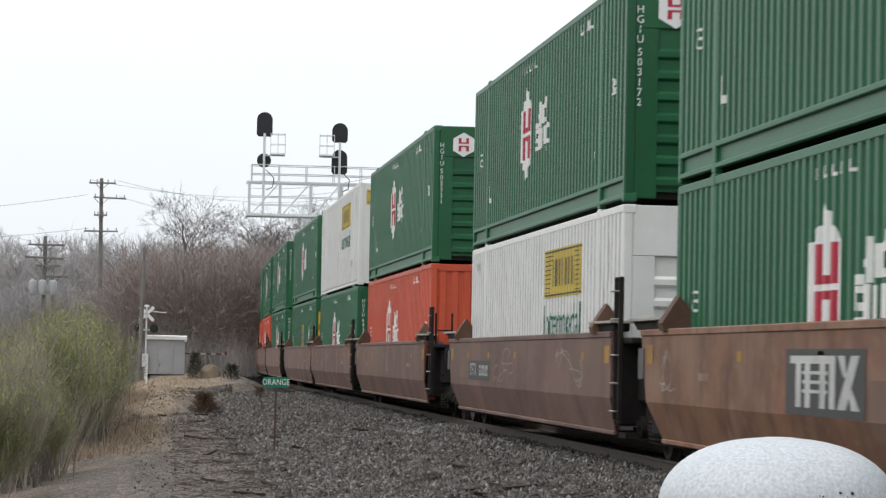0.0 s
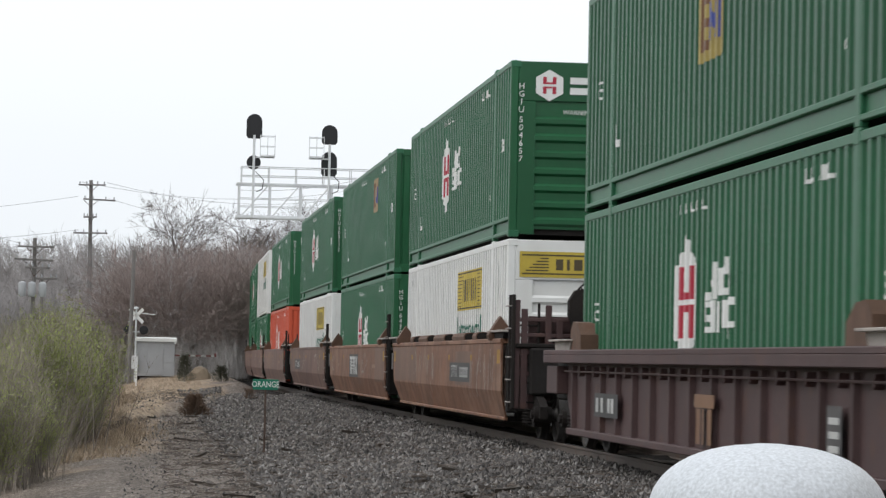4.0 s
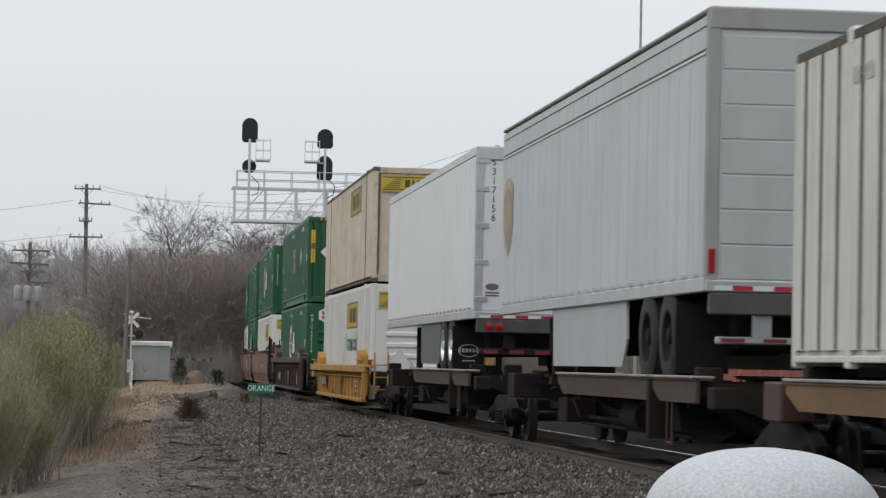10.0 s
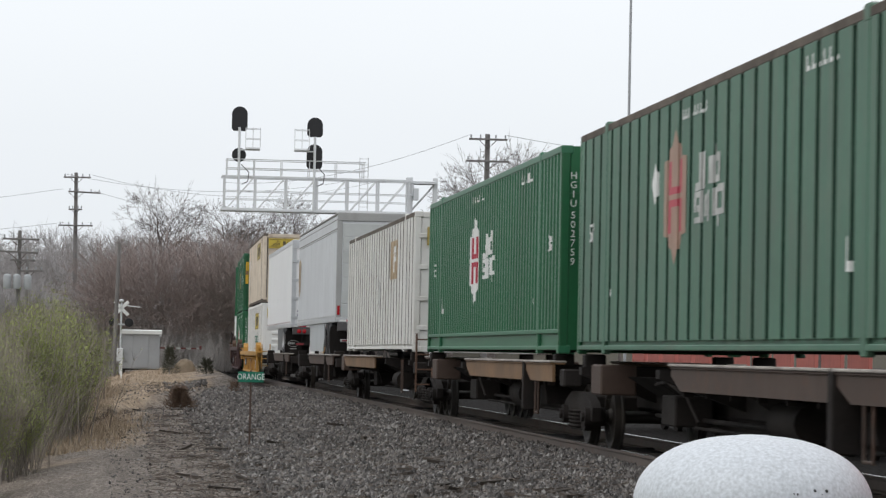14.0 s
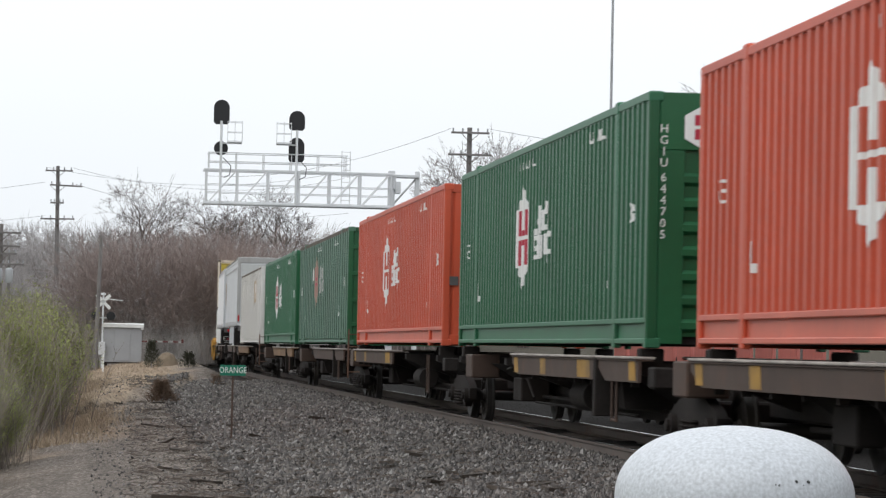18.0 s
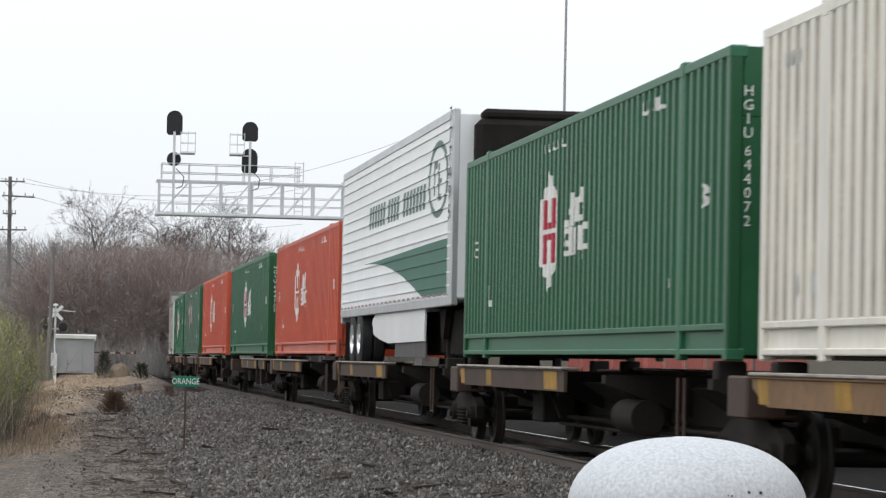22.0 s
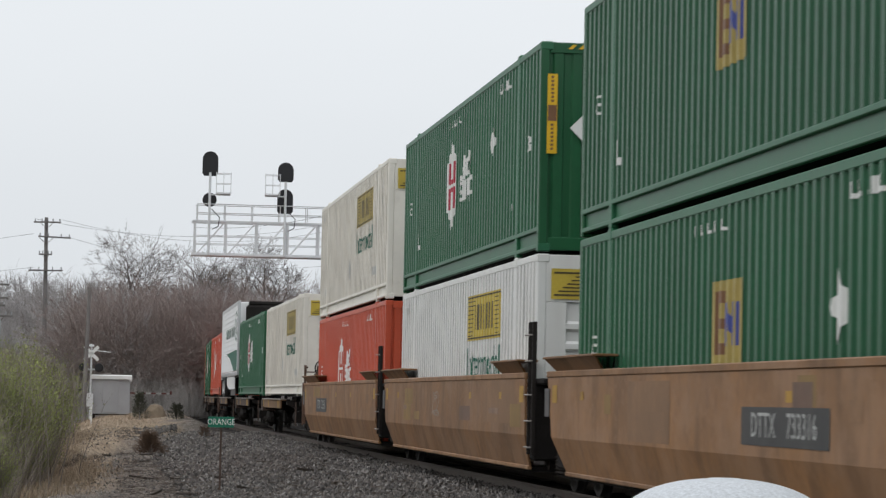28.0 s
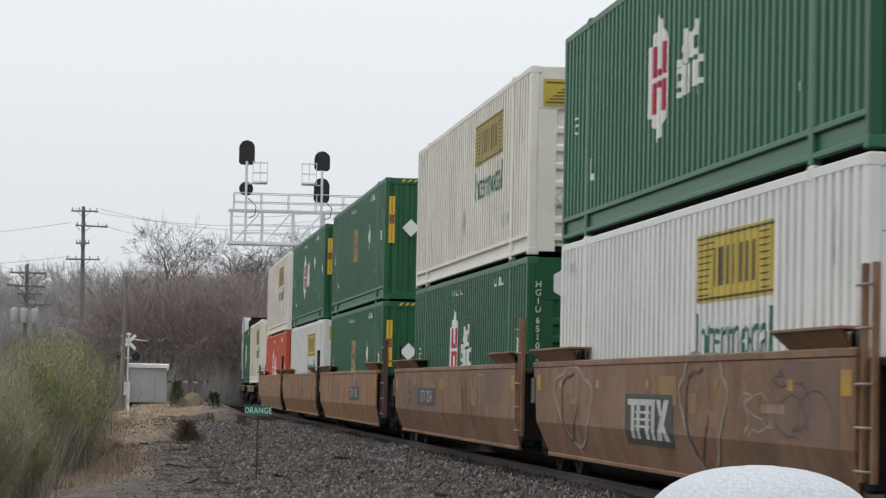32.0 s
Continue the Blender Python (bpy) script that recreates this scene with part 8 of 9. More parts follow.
def fork(wood, fine, r, p, d, length, rad, level, spread_a, twigs, twig_w, lift, ratio=0.74, wander=0.10):
    """A limb that forks again and again, down to a spray of twigs."""
    pts = limb(wood if level > 1 else fine, r, p, d, length, rad, 3 if level > 2 else 2, wander, lift, 0.55)
    q, e, a = pts[-1]
    if level <= 0:
        for i in range(twigs):
            q, e, a = pts[r.randint(1, 2)]
            v = side_way(r, e, r.uniform(0.15, 0.75))
            v.z += lift
            twig(fine, r, q, v.normalized(), length * r.uniform(0.35, 0.9), twig_w)
        return
    for i in range(3):
        if i < 2:
            q, e, a = pts[-1]
        else:
            q, e, a = pts[-2]
        v = side_way(r, e, spread_a * r.uniform(0.6, 1.35) * (0.5 if i == 0 else 1.0))
        v.z += lift
        fork(wood, fine, r, q, v.normalized(), length * ratio * r.uniform(0.82, 1.15), max(twig_w, a * (0.85 if i == 0 else 0.66)), level - 1, spread_a, twigs, twig_w, lift, ratio, wander)


def bare_tree(seed, height, rad, stems=1, levels=5, spread_a=0.5, twigs=6, twig_w=0.012, lean=0.12, lift=0.07, ratio=0.74, clear=1.0, wander=0.10):
    r = random.Random(seed)
    wood, fine = Shape(), Shape()
    total = sum(ratio ** i for i in range(1, levels + 1)) + clear
    for i in range(stems):
        a = 6.283 * (i + r.random() * 0.6) / stems
        k = lean * r.uniform(0.6, 1.4)
        d = Vector((math.cos(a) * k, math.sin(a) * k, 1)).normalized()
        ln = height / total * 1.05 * r.uniform(0.85, 1.05)
        pts = limb(wood, r, (math.cos(a) * 0.12 * (stems > 1), math.sin(a) * 0.12 * (stems > 1), -0.4), d, ln * clear, rad, 4, 0.04, 0.02, 0.75)
        for j in range(3):
            q, e, b = pts[-1 if j < 2 else -2]
            v = side_way(r, e, spread_a * r.uniform(0.4, 1.1))
            fork(wood, fine, r, q, v, ln * ratio * r.uniform(0.85, 1.15), b * 0.75, levels - 1, spread_a, twigs, twig_w, lift, ratio, wander)
    return wood, fine


def tree_thing(name, label, group, wood, fine, bark, twig_m, cat="tree"):
    t = thing(name, label, cat, group)
    part("trunk", wood.mesh("trunk", bark), parent=t)
    part("crown", fine.mesh("crown", twig_m), parent=t, label="fine bare twigs")
    return t


def scaled(x, y, z, turn, k):
    return pose(x, y, z, 0, 0, turn) @ Matrix.Scale(k, 4)


def scatter(kinds, places):
    """The first of each kind is moved to its place at the end, the others are copies."""
    first = {}
    for k, m in places:
        if k in first:
            copy_thing(kinds[k], m)
        else:
            first[k] = m
    for k, m in first.items():
        kinds[k].matrix_basis = m


rnd = random.Random(12)
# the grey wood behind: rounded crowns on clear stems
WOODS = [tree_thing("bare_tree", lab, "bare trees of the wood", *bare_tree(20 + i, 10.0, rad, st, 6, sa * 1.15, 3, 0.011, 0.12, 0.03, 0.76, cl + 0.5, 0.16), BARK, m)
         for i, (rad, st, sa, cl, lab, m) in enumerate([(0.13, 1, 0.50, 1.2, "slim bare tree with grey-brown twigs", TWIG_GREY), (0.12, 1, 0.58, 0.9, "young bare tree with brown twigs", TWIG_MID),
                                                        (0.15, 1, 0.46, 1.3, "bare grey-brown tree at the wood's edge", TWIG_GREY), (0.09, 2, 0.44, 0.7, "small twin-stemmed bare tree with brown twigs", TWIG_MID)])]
places = []
for i in range(200):
    y = rnd.uniform(196, 290)
    x = rnd.uniform(-0.085, 0.125) * y
    top = 1.2 + y * rnd.uniform(0.026, 0.043)
    z = ground_z(x, y) - 0.2
    places.append((i % 4, scaled(x, y, z, rnd.uniform(0, 360), (top - z) / 10.5)))
scatter(WOODS, places)
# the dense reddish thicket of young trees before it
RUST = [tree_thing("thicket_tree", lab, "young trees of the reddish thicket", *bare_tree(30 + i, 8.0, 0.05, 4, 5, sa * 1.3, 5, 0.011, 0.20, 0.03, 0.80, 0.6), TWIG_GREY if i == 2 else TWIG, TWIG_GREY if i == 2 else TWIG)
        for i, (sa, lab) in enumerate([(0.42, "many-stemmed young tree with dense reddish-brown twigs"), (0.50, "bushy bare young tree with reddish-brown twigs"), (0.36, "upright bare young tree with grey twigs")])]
places = []
for i in range(38):
    y = rnd.uniform(174, 194)
    x = y * (0.006 + 0.056 * (i + rnd.random()) / 38)
    z = ground_z(x, y) - 0.2
    k = smooth_step(0.0, 0.016, x / y)
    places.append(((0, 1, 0, 1, 2)[i % 5], scaled(x, y, z, rnd.uniform(0, 360), (1.2 + y * (0.026 + 0.017 * k) * rnd.uniform(0.76, 1.0) - z) / 8.3)))
for i in range(30):
    y = rnd.uniform(176, 200)
    x = y * rnd.uniform(-0.085, 0.004)
    z = ground_z(x, y) - 0.2
    places.append((2, scaled(x, y, z, rnd.uniform(0, 360), (1.2 + y * 0.026 * rnd.uniform(0.7, 1.0) - z) / 8.3)))
scatter(RUST, places)
far = Shape()
fr = random.Random(17)
for i in range(520):
    y = fr.uniform(285, 350)
    x = fr.uniform(-0.10, 0.17) * y
    base = ground_z(x, y)
    h = 1.2 + y * fr.uniform(0.026, 0.040) - base
    st = limb(far, fr, (x, y, base), (0, 0, 1), h * 0.9, 0.10, 3, 0.05, 0.02)
    for m in range(60):
        q, e, c = st[fr.randint(0, 3)]
        v = side_way(fr, e, fr.uniform(0.3, 1.1))
        ln = h * fr.uniform(0.12, 0.30)
        twig(far, fr, q, v, ln, 0.03)
        for n in range(3):
            twig(far, fr, q + v * ln * fr.uniform(0.3, 0.9), side_way(fr, v, fr.uniform(0.3, 0.8)), ln * 0.5, 0.02)
me = bpy.data.meshes.new("far_wood")
me.from_pydata(far.v, [], far.f)
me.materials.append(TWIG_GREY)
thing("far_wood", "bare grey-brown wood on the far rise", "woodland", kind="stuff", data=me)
# the tall spreading tree over the wood, and more behind the train
big = tree_thing("large_bare_tree", "large spreading bare grey tree above the wood", "", *bare_tree(78, 15.4, 0.30, 2, 6, 0.56, 4, 0.011, 0.06, 0.015, 0.73, 2.9, 0.20), BIG_BARK, BIG_BARK)
big.matrix_basis = scaled(4.0, 236, ground_z(5, 236) - 0.2, 20, 1.0)
for x, y, k, t in ((34.4, 252, 1.30, 200), (39.6, 256, 1.24, 120), (13.5, 246, 0.88, 300), (10.6, 262, 0.86, 30), (16.6, 258, 0.92, 160), (31.0, 121, 0.97, 75)):
    copy_thing(big, scaled(x, y, ground_z(x, y) - 0.2, t, k))
pale = tree_thing("budding_tree", "small pale budding tree beside the line", "", *bare_tree(91, 6.0, 0.05, 1, 4, 0.6, 3, 0.012, 0.1, 0.03, 0.76, 2.2), BARK, BLOSSOM)
pale.matrix_basis = scaled(6.6, 173, -0.4, 0, 1.0)


def pine(seed):
    r = random.Random(seed)
    wood, fine = Shape(), Shape()
    limb(wood, r, (0, 0, -0.4), (0, 0, 1), 15.0, 0.22, 8, 0.02, 0.02)
    for i in range(34):
        z = 7.0 + 8.2 * i / 34
        a = r.uniform(0, 6.283)
        ln = (15.8 - z) * 0.32 + 0.7
        br = limb(wood, r, (0, 0, z), (math.cos(a), math.sin(a), 0.15), ln, 0.05, 3, 0.1, 0.03)
        for q, e, b in br[1:]:
            for m in range(26):
                d = Vector((r.gauss(0, 1), r.gauss(0, 1), r.gauss(0.3, 0.7))).normalized()
                fine.rod(q + d * 0.04, q + d * r.uniform(0.25, 0.5), 0.02, 0.006, n=3, caps=False)
    return wood, fine


pn = tree_thing("pine_tree", "dark pine treetop beyond the train", "", *pine(5), BARK, NEEDLE)
pn.matrix_basis = scaled(41.5, 225, ground_z(41, 225) - 0.3, 0, 0.82)


def bush(seed, stems, levels, leaves, leaf_size, spread_a, lean):
    """A rounded clump of forking stems, scaled to one metre high, with small young leaves about its twigs."""
    r = random.Random(seed)
    wood, fol = Shape(), Shape()
    for i in range(stems):
        a, k = r.uniform(0, 6.283), lean * r.uniform(0.1, 1.0)
        d = Vector((math.cos(a) * k, math.sin(a) * k, 1)).normalized()
        fork(wood, wood, r, (r.gauss(0, 0.22), r.gauss(0, 0.22), -0.1), d, r.uniform(0.75, 1.05), 0.022, levels, spread_a, 3, 0.006, 0.12, 0.80, 0.17)
    tall = max(v[2] for v in wood.v)
    wide = sorted(math.hypot(v[0], v[1]) for v in wood.v)[int(len(wood.v) * 0.9)] / 0.24
    n = len(wood.v)
    for i in range(leaves):
        p = Vector(wood.v[r.randrange(n)])
        if p.z < tall * 0.22:
            continue
        p += Vector((r.gauss(0, 0.06), r.gauss(0, 0.06), r.gauss(0, 0.06)))
        u = Vector((r.gauss(0, 1), r.gauss(0, 1), r.gauss(0, 1))).normalized()
        w = u.orthogonal().normalized() * leaf_size * 0.55
        fol.add([p - w, p + w, p + u * leaf_size * r.uniform(0.9, 1.8)], [(0, 1, 2)])
    for s in (wood, fol):
        s.v = [(x / wide, y / wide, z / tall) for x, y, z in s.v]
    return wood, fol


def shrub(seed, height, stems, leaves, leaf_size, spread_r=0.9, twigs=12, stem_r=0.013):
    """A clump of thin leaning stems with side twigs, and small young leaves on them."""
    r = random.Random(seed)
    wood, fol = Shape(), Shape()
    for i in range(stems):
        a, b = r.uniform(0, 6.283), r.uniform(0.0, 0.6)
        base = (r.gauss(0, spread_r * 0.35), r.gauss(0, spread_r * 0.35), -0.3)
        h = height * r.uniform(0.5, 1.0)
        st = limb(wood, r, base, (math.cos(a) * b, math.sin(a) * b, 1), h, stem_r, 5, 0.08, 0.04)
        for m in range(twigs):
            q, e, c = st[r.randint(2 if leaves > 5 else 1, 5)]
            v = side_way(r, e, r.uniform(0.3, 0.8))
            ln = h * r.uniform(0.06, 0.2)
            twig(wood, r, q, v, ln, 0.006)
            for n in range(leaves):
                p = q + v * ln * r.uniform(0.1, 1.05) + Vector((r.gauss(0, 0.05), r.gauss(0, 0.05), r.gauss(0, 0.05)))
                u = Vector((r.gauss(0, 1), r.gauss(0, 1), r.gauss(0, 1))).normalized()
                w = u.orthogonal().normalized() * leaf_size * 0.55
                u = u * leaf_size * r.uniform(0.7, 1.3)
                fol.add([p - w, p + w, p + u * 1.4], [(0, 1, 2)])
    return wood, fol


def shrub_thing(label, group, wood, fol, name="shrub", leaf=None, cat="shrub", bark=None):
    t = thing(name, label, cat, group)
    part("stem_clump", wood.mesh("stem_clump", bark or STEM), parent=t)
    if fol.v:
        part("foliage", fol.mesh("foliage", leaf or LEAF), parent=t, label="yellow-green young leaves")
    return t


def upright(seed):
    """Many thin bare upright stems, one metre high."""
    wood, fol = shrub(seed, 4.2, 26, 1, 0.03, 1.3, 9, 0.020)
    for s in (wood, fol):
        s.v = [(x / 4.2, y / 4.2, z / 4.2) for x, y, z in s.v]
    return wood, fol


THICKET = [shrub_thing("leafy spring shrub with young yellow-green leaves", "shrubs of the thicket", *bush(41, 9, 4, 7500, 0.040, 0.42, 0.35)),
           shrub_thing("thin-stemmed shrub with sparse young leaves", "shrubs of the thicket", *bush(42, 8, 4, 3600, 0.032, 0.40, 0.3)),
           shrub_thing("leafless grey-brown shrub on the bank", "shrubs of the thicket", *upright(43)),
           shrub_thing("dense bright green spring shrub", "shrubs of the thicket", *bush(44, 9, 4, 10500, 0.042, 0.44, 0.4))]


def skyline(side):
    """How far the thicket stands above the eye, as a slope, by the direction."""
    return float(np.interp(side, (-0.056, -0.049, -0.037, -0.027, -0.019, -0.011, -0.006, -0.003), (0.010, 0.013, 0.018, 0.0235, 0.0215, 0.014, 0.003, -0.006)))


places = []
for i in range(170):
    side = -0.058 + 0.0475 * ((i * 0.618) % 1.0)
    y = 50 + 55 * rnd.random() + 14 * smooth_step(-0.03, -0.008, side)
    x = side * y
    z = ground_z(x, y) - 0.05
    k = rnd.choice((2, 1, 2, 0, 1)) if side < -0.036 else rnd.choice((0, 3, 2, 1, 3)) if side < -0.013 else rnd.choice((0, 1, 0, 2))
    top = 1.2 + y * (skyline(side) - 0.013 * rnd.random() + (0.003 if k == 2 else 0.0))
    places.append((k, scaled(x, y, z, rnd.uniform(0, 360), max(0.8, top - z))))
for i in range(34):
    # bare stems and fresh green low down before them
    side = -0.056 + 0.043 * (i + rnd.random()) / 34
    y = float(np.interp(side, (-0.056, -0.030, -0.013), (40, 46, 62))) + rnd.uniform(-2, 5)
    x = side * y
    z = ground_z(x, y) - 0.05
    k = rnd.choice((3, 0, 1, 1)) if side < -0.040 else rnd.choice((2, 1, 2, 0))
    top = 1.2 + y * (rnd.uniform(-0.018, -0.002) if side < -0.040 else rnd.uniform(-0.012, 0.004) - 0.010 * smooth_step(-0.03, -0.013, side))
    places.append((k, scaled(x, y, z, rnd.uniform(0, 360), max(0.6, top - z))))
scatter(THICKET, places)
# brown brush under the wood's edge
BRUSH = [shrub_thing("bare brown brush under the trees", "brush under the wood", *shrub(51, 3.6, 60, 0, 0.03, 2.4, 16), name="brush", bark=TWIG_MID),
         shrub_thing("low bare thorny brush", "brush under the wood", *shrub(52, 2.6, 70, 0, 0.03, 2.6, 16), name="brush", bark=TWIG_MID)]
places = []
for i in range(130):
    y = rnd.uniform(166, 215)
    x = rnd.uniform(-0.085, 0.07) * y
    if y < 172 and -1.5 < x < 4:
        y += 12
    places.append((i % 2, scaled(x, y, ground_z(x, y), rnd.uniform(0, 360), rnd.uniform(0.7, 1.25))))
for i in range(22):
    x, y = rnd.uniform(1.8, 10.5), rnd.uniform(168, 174)
    places.append((i % 2, scaled(x, y, ground_z(x, y), rnd.uniform(0, 360), rnd.uniform(0.7, 1.15))))
scatter(BRUSH, places)


def tuft(seed, h, w, n, material, label, name, x, y, cat="shrub"):
    """A small dense evergreen or dry bush of many short needles."""
    r = random.Random(seed)
    s, st = Shape(), Shape()
    st.rod((0, 0, -0.2), (0, 0, h * 0.8), 0.03, 0.01, n=6)
    for i in range(n):
        k = r.random() ** 0.8
        a = r.uniform(0, 6.283)
        rr = w * (1 - k * 0.75) * math.sqrt(r.random()) * (1 + 0.45 * math.sin(3 * a + seed + 4 * k))
        p = Vector((rr * math.cos(a), rr * math.sin(a), h * k))
        d = (Vector((math.cos(a), math.sin(a), 0.8)) + Vector((r.gauss(0, 0.4), r.gauss(0, 0.4), r.gauss(0, 0.4)))).normalized()
        s.rod(p, p + d * r.uniform(0.10, 0.24), 0.011, 0.003, n=3, caps=False)
    t = thing(name, label, cat, "", m=pose(x, y, ground_z(x, y)))
    part("stem", st, POLE_WOOD, t)
    part("foliage", s, material, t)


tuft(1, 1.2, 0.36, 760, NEEDLE, "small dark conical evergreen by the cabin", "evergreen_bush", 2.62, 128)
tuft(2, 0.62, 0.40, 1100, DRY, "dry brown rounded bush beside the line", "dry_bush", 2.05, 84)
tuft(3, 0.6, 0.36, 480, NEEDLE, "dark low evergreen bush", "evergreen_bush", 3.95, 117)
tuft(6, 0.32, 0.18, 150, DRY, "tiny dark seedling in the ballast", "evergreen_bush", 4.2, 96)
rock = Shape()
bmr = bmesh.new()
bmesh.ops.create_icosphere(bmr, subdivisions=2, radius=0.5)
for v in bmr.verts:
    v.co *= 1 + 0.22 * noise.noise(v.co * 2.4)
rock.v, rock.f = [tuple(v.co) for v in bmr.verts], [tuple(v.index for v in f.verts) for f in bmr.faces]
bmr.free()
boulder = thing("boulder", "tan weathered boulder in dry grass", "rock", m=pose(3.4, 130, 0.15) @ Matrix.Diagonal((1.15, 0.95, 1.25, 1)), data=rock.mesh("boulder", ROCK))


# ---- ballast, scraps and dry grass ----
def island_material():
    m = bpy.data.materials.new("broken_grey_ballast")
    m.use_nodes = True
    n, k = m.node_tree.nodes, m.node_tree.links
    b = n["Principled BSDF"]
    b.inputs["Roughness"].default_value, b.inputs["Specular IOR Level"].default_value = 0.85, 0.25
    g, ramp, nz, mx = n.new("ShaderNodeNewGeometry"), n.new("ShaderNodeValToRGB"), n.new("ShaderNodeTexNoise"), n.new("ShaderNodeMix")
    ramp.color_ramp.elements[0].color = (0.055, 0.051, 0.049, 1)
    ramp.color_ramp.elements[1].color = (0.36, 0.345, 0.33, 1)
    e2 = ramp.color_ramp.elements.new(0.55)
    e2.color = (0.165, 0.153, 0.146, 1)
    e3 = ramp.color_ramp.elements.new(0.8)
    e3.color = (0.215, 0.19, 0.172, 1)
    nz.inputs["Scale"].default_value = 0.7
    mx.data_type, mx.blend_type = "RGBA", "MULTIPLY"
    mx.inputs["Factor"].default_value = 0.45
    co = n.new("ShaderNodeTexCoord")
    k.new(co.outputs["Object"], nz.inputs["Vector"])
    k.new(g.outputs["Random Per Island"], ramp.inputs["Fac"])
    k.new(ramp.outputs["Color"], mx.inputs["A"])
    k.new(nz.outputs["Fac"], mx.inputs["B"])
    k.new(mx.outputs["Result"], b.inputs["Base Color"])
    return m


BALLAST = island_material()
DEBRIS = mat("dead_twig_debris", (0.12, 0.095, 0.078), 0.9, vary=0.5, scale=1.5, bump=0.0)
rs = np.random.RandomState(3)
count = 100000
yy = 27.5 + 78 * rs.rand(count) ** 1.9
xx = 6.3 - 4.3 * rs.rand(count) ** 1.4 + 0.012 * (yy - 27) + rs.normal(0, 0.5, count)
xx = np.minimum(xx, 6.45 + 0.012 * (yy - 27))
xx[:9000] = 3.6 - 3.6 * rs.rand(9000) ** 1.8
size = (0.016 + 0.030 * rs.rand(count) ** 1.5) * (1 + 0.006 * (yy - 30)) * np.where(xx < 1.9, 0.5, 1.0)
octa = np.array([(1, 0, 0), (-1, 0, 0), (0, 1, 0), (0, -1, 0), (0, 0, 1), (0, 0, -1)], float)
verts = octa[None] * size[:, None, None] * rs.uniform(0.6, 1.3, (count, 6, 1)) + rs.normal(0, 0.25, (count, 6, 3)) * size[:, None, None]
zz = np.array([ground_z(float(a), float(b)) for a, b in zip(xx, yy)])
verts += np.stack([xx, yy, zz + size * 0.35], 1)[:, None, :]
tri = np.array([(0, 2, 4), (2, 1, 4), (1, 3, 4), (3, 0, 4), (2, 0, 5), (1, 2, 5), (3, 1, 5), (0, 3, 5)])
faces = (tri[None] + (np.arange(count) * 6)[:, None, None]).reshape(-1, 3)
me = bpy.data.meshes.new("ballast_stones")
me.from_pydata(verts.reshape(-1, 3).tolist(), [], faces.tolist())
me.materials.append(BALLAST)
thing("ballast_stones", "loose broken grey ballast stones", "ballast", kind="stuff", data=me)

scraps = random.Random(31)
shapes = []
for k in range(5):
    r = random.Random(60 + k)
    ln, w = r.uniform(0.08, 0.42), r.uniform(0.02, 0.06)
    shapes.append(Shape().prism([(-ln, -w), (-ln * 0.4, -w * r.uniform(0.5, 1.4)), (ln, -w * 0.4), (ln * 0.9, w * 0.5), (ln * 0.2, w * r.uniform(0.6, 1.3)), (-ln * 0.9, w)], "z", -0.02, r.uniform(0.015, 0.04)).mesh("wood_scrap", WOOD_SCRAP))
for i in range(70):
    y = 29 + 55 * scraps.random() ** 1.7
    x = 5.2 - 4.6 * scraps.random() ** 1.3
    thing("wood_scrap", "splinter of rotten dark tie wood on the ballast", "wood scrap", "wood scraps on the ballast", m=pose(x, y, ground_z(x, y) + 0.035, scraps.uniform(-8, 8), scraps.uniform(-8, 8), scraps.uniform(0, 180)), data=shapes[i % 5])

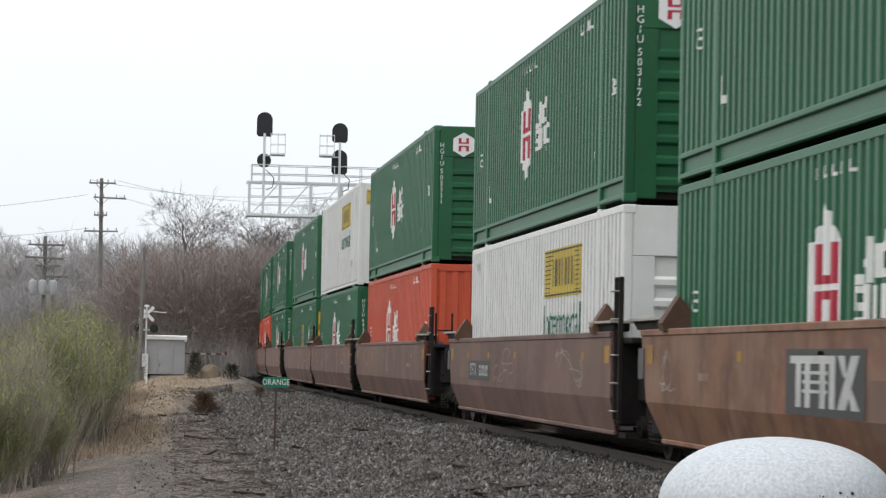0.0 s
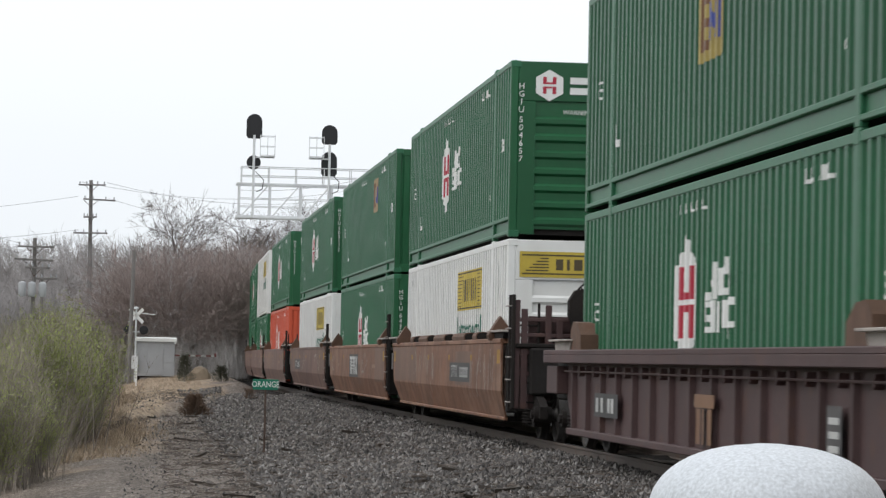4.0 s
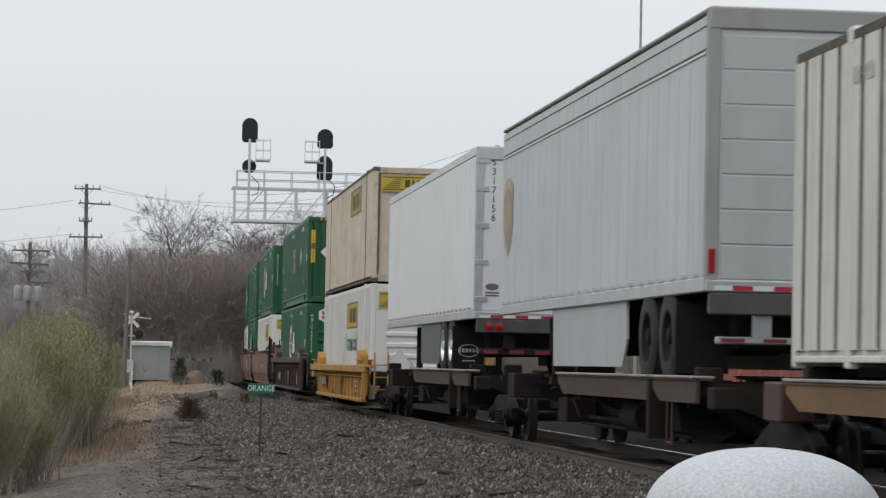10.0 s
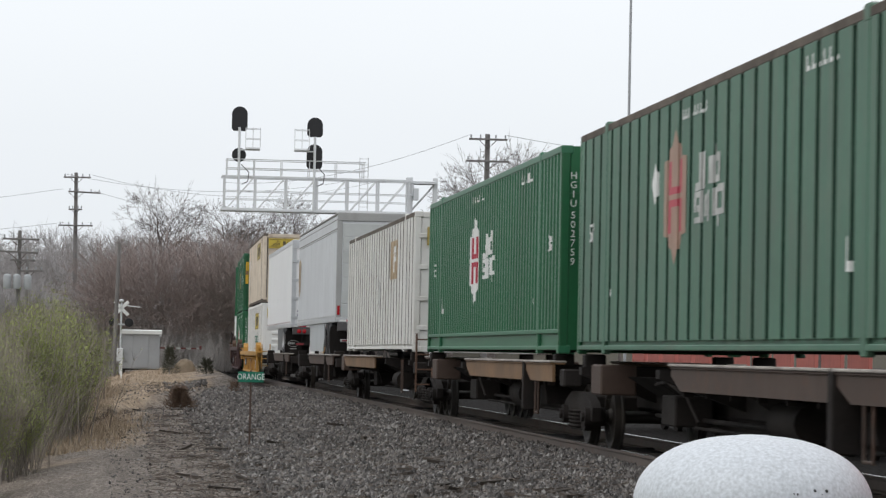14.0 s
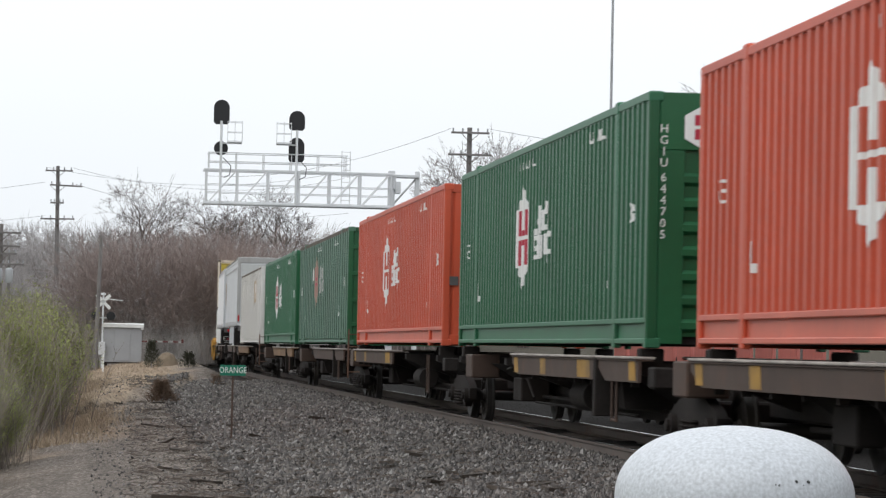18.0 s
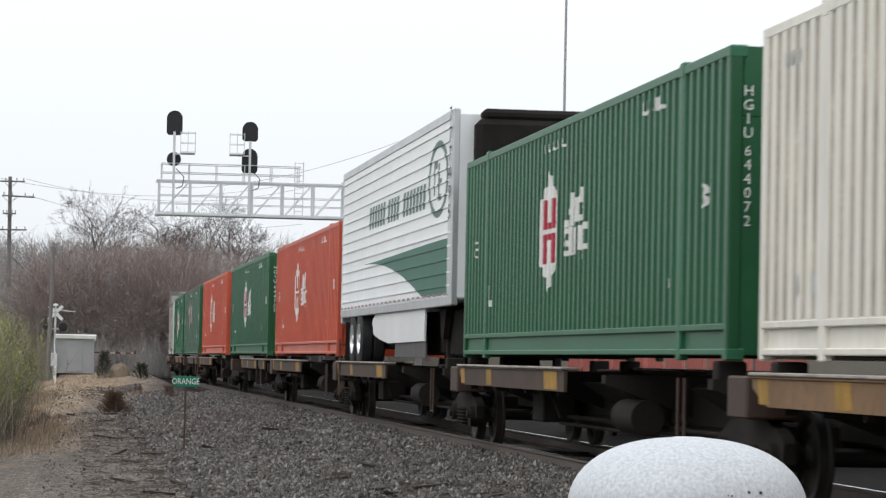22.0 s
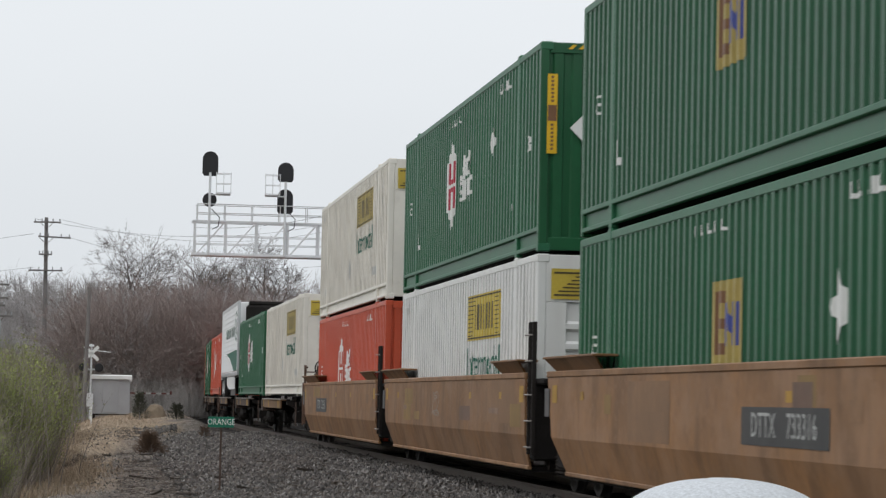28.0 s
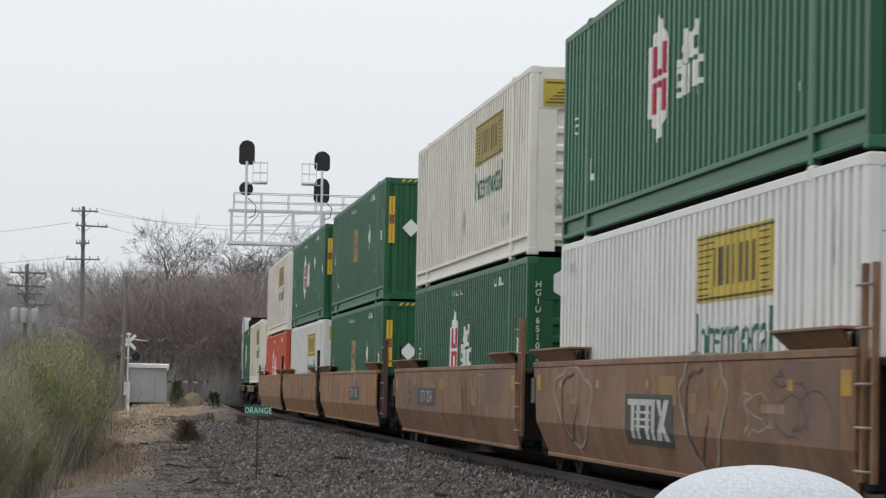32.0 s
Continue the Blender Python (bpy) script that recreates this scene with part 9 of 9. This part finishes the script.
dr = random.Random(77)
debris = Shape()
for i in range(8000):
    y = 28 + 80 * dr.random() ** 1.6
    x = 6.0 - 5.6 * dr.random() ** 1.25 + 0.012 * (y - 28)
    a, ln, w = dr.gauss(0.6, 0.7), dr.uniform(0.03, 0.16) * (1 + (dr.random() < 0.06) * 1.5), dr.uniform(0.004, 0.011)
    dx, dy, z = math.cos(a), math.sin(a), ground_z(x, y) + dr.uniform(0.015, 0.045)
    t = dr.uniform(-0.03, 0.03)
    debris.add([(x - dx * ln - dy * w, y - dy * ln + dx * w, z - t), (x - dx * ln + dy * w, y - dy * ln - dx * w, z - t), (x + dx * ln, y + dy * ln, z + t), (x, y, z + w * 1.6)], [(0, 1, 2), (0, 3, 1), (1, 3, 2), (2, 3, 0)])
me = bpy.data.meshes.new("dry_debris")
me.from_pydata(debris.v, [], debris.f)
me.materials.append(DEBRIS)
thing("dry_debris", "dead twigs and wood splinters strewn on the ballast", "debris", kind="stuff", data=me)
gr = random.Random(8)
blades = Shape()
for i in range(9000):
    y = 50 + abs(gr.gauss(0, 34))
    x = -0.55 + gr.gauss(0, 0.5) + 0.35 * math.sin(y * 0.21)
    if i % 4 == 0:
        y, x = gr.uniform(100, 150), gr.uniform(-1.5, 3.2)
    z = ground_z(x, y)
    h, a = gr.uniform(0.05, 0.22), gr.uniform(0, 6.283)
    dx, dy = math.cos(a) * 0.012, math.sin(a) * 0.012
    lx, ly = gr.gauss(0, 0.08), gr.gauss(0, 0.08)
    blades.add([(x - dx, y - dy, z - 0.01), (x + dx, y + dy, z - 0.01), (x + lx, y + ly, z + h)], [(0, 1, 2)])
me = bpy.data.meshes.new("dry_grass")
me.from_pydata(blades.v, [], blades.f)
me.materials.append(STRAW)
thing("dry_grass", "dry straw-coloured grass along the bank", "grass", kind="stuff", data=me)

# ---- ties under the rails ----
tie = Shape().box(-1.3, -0.115, -0.36, 1.3, 0.115, -0.172, 0.012).mesh("tie", TIE)
for i in range(230):
    p, h = track_at(14 + i * 0.53)
    part("tie", tie, parent=track, m=pose(p.x + (0.03 if i % 3 else -0.02), p.y, 0, 0, 0, h))


# ---- motion along the line ----
def motions():
    for ob, s, z in MOVERS:
        walk(ob, [(t, on_track(s + travel(t), z)) for t in TIMES])
    turns = [i / 30 for i in range(0, 961)]
    for k in (-1, 1):
        walk(WHEELSETS[k][0], [(t, pose(0, 0.89 * k, 0.42, -math.degrees(travel(t) / 0.42) % 360)) for t in turns])
        keyed = WHEELSETS[k][0].animation_data
        for w in WHEELSETS[k][1:]:
            w.rotation_mode = "QUATERNION"
            a = w.animation_data_create()
            a.action, a.action_slot = keyed.action, keyed.action_slot


motions()
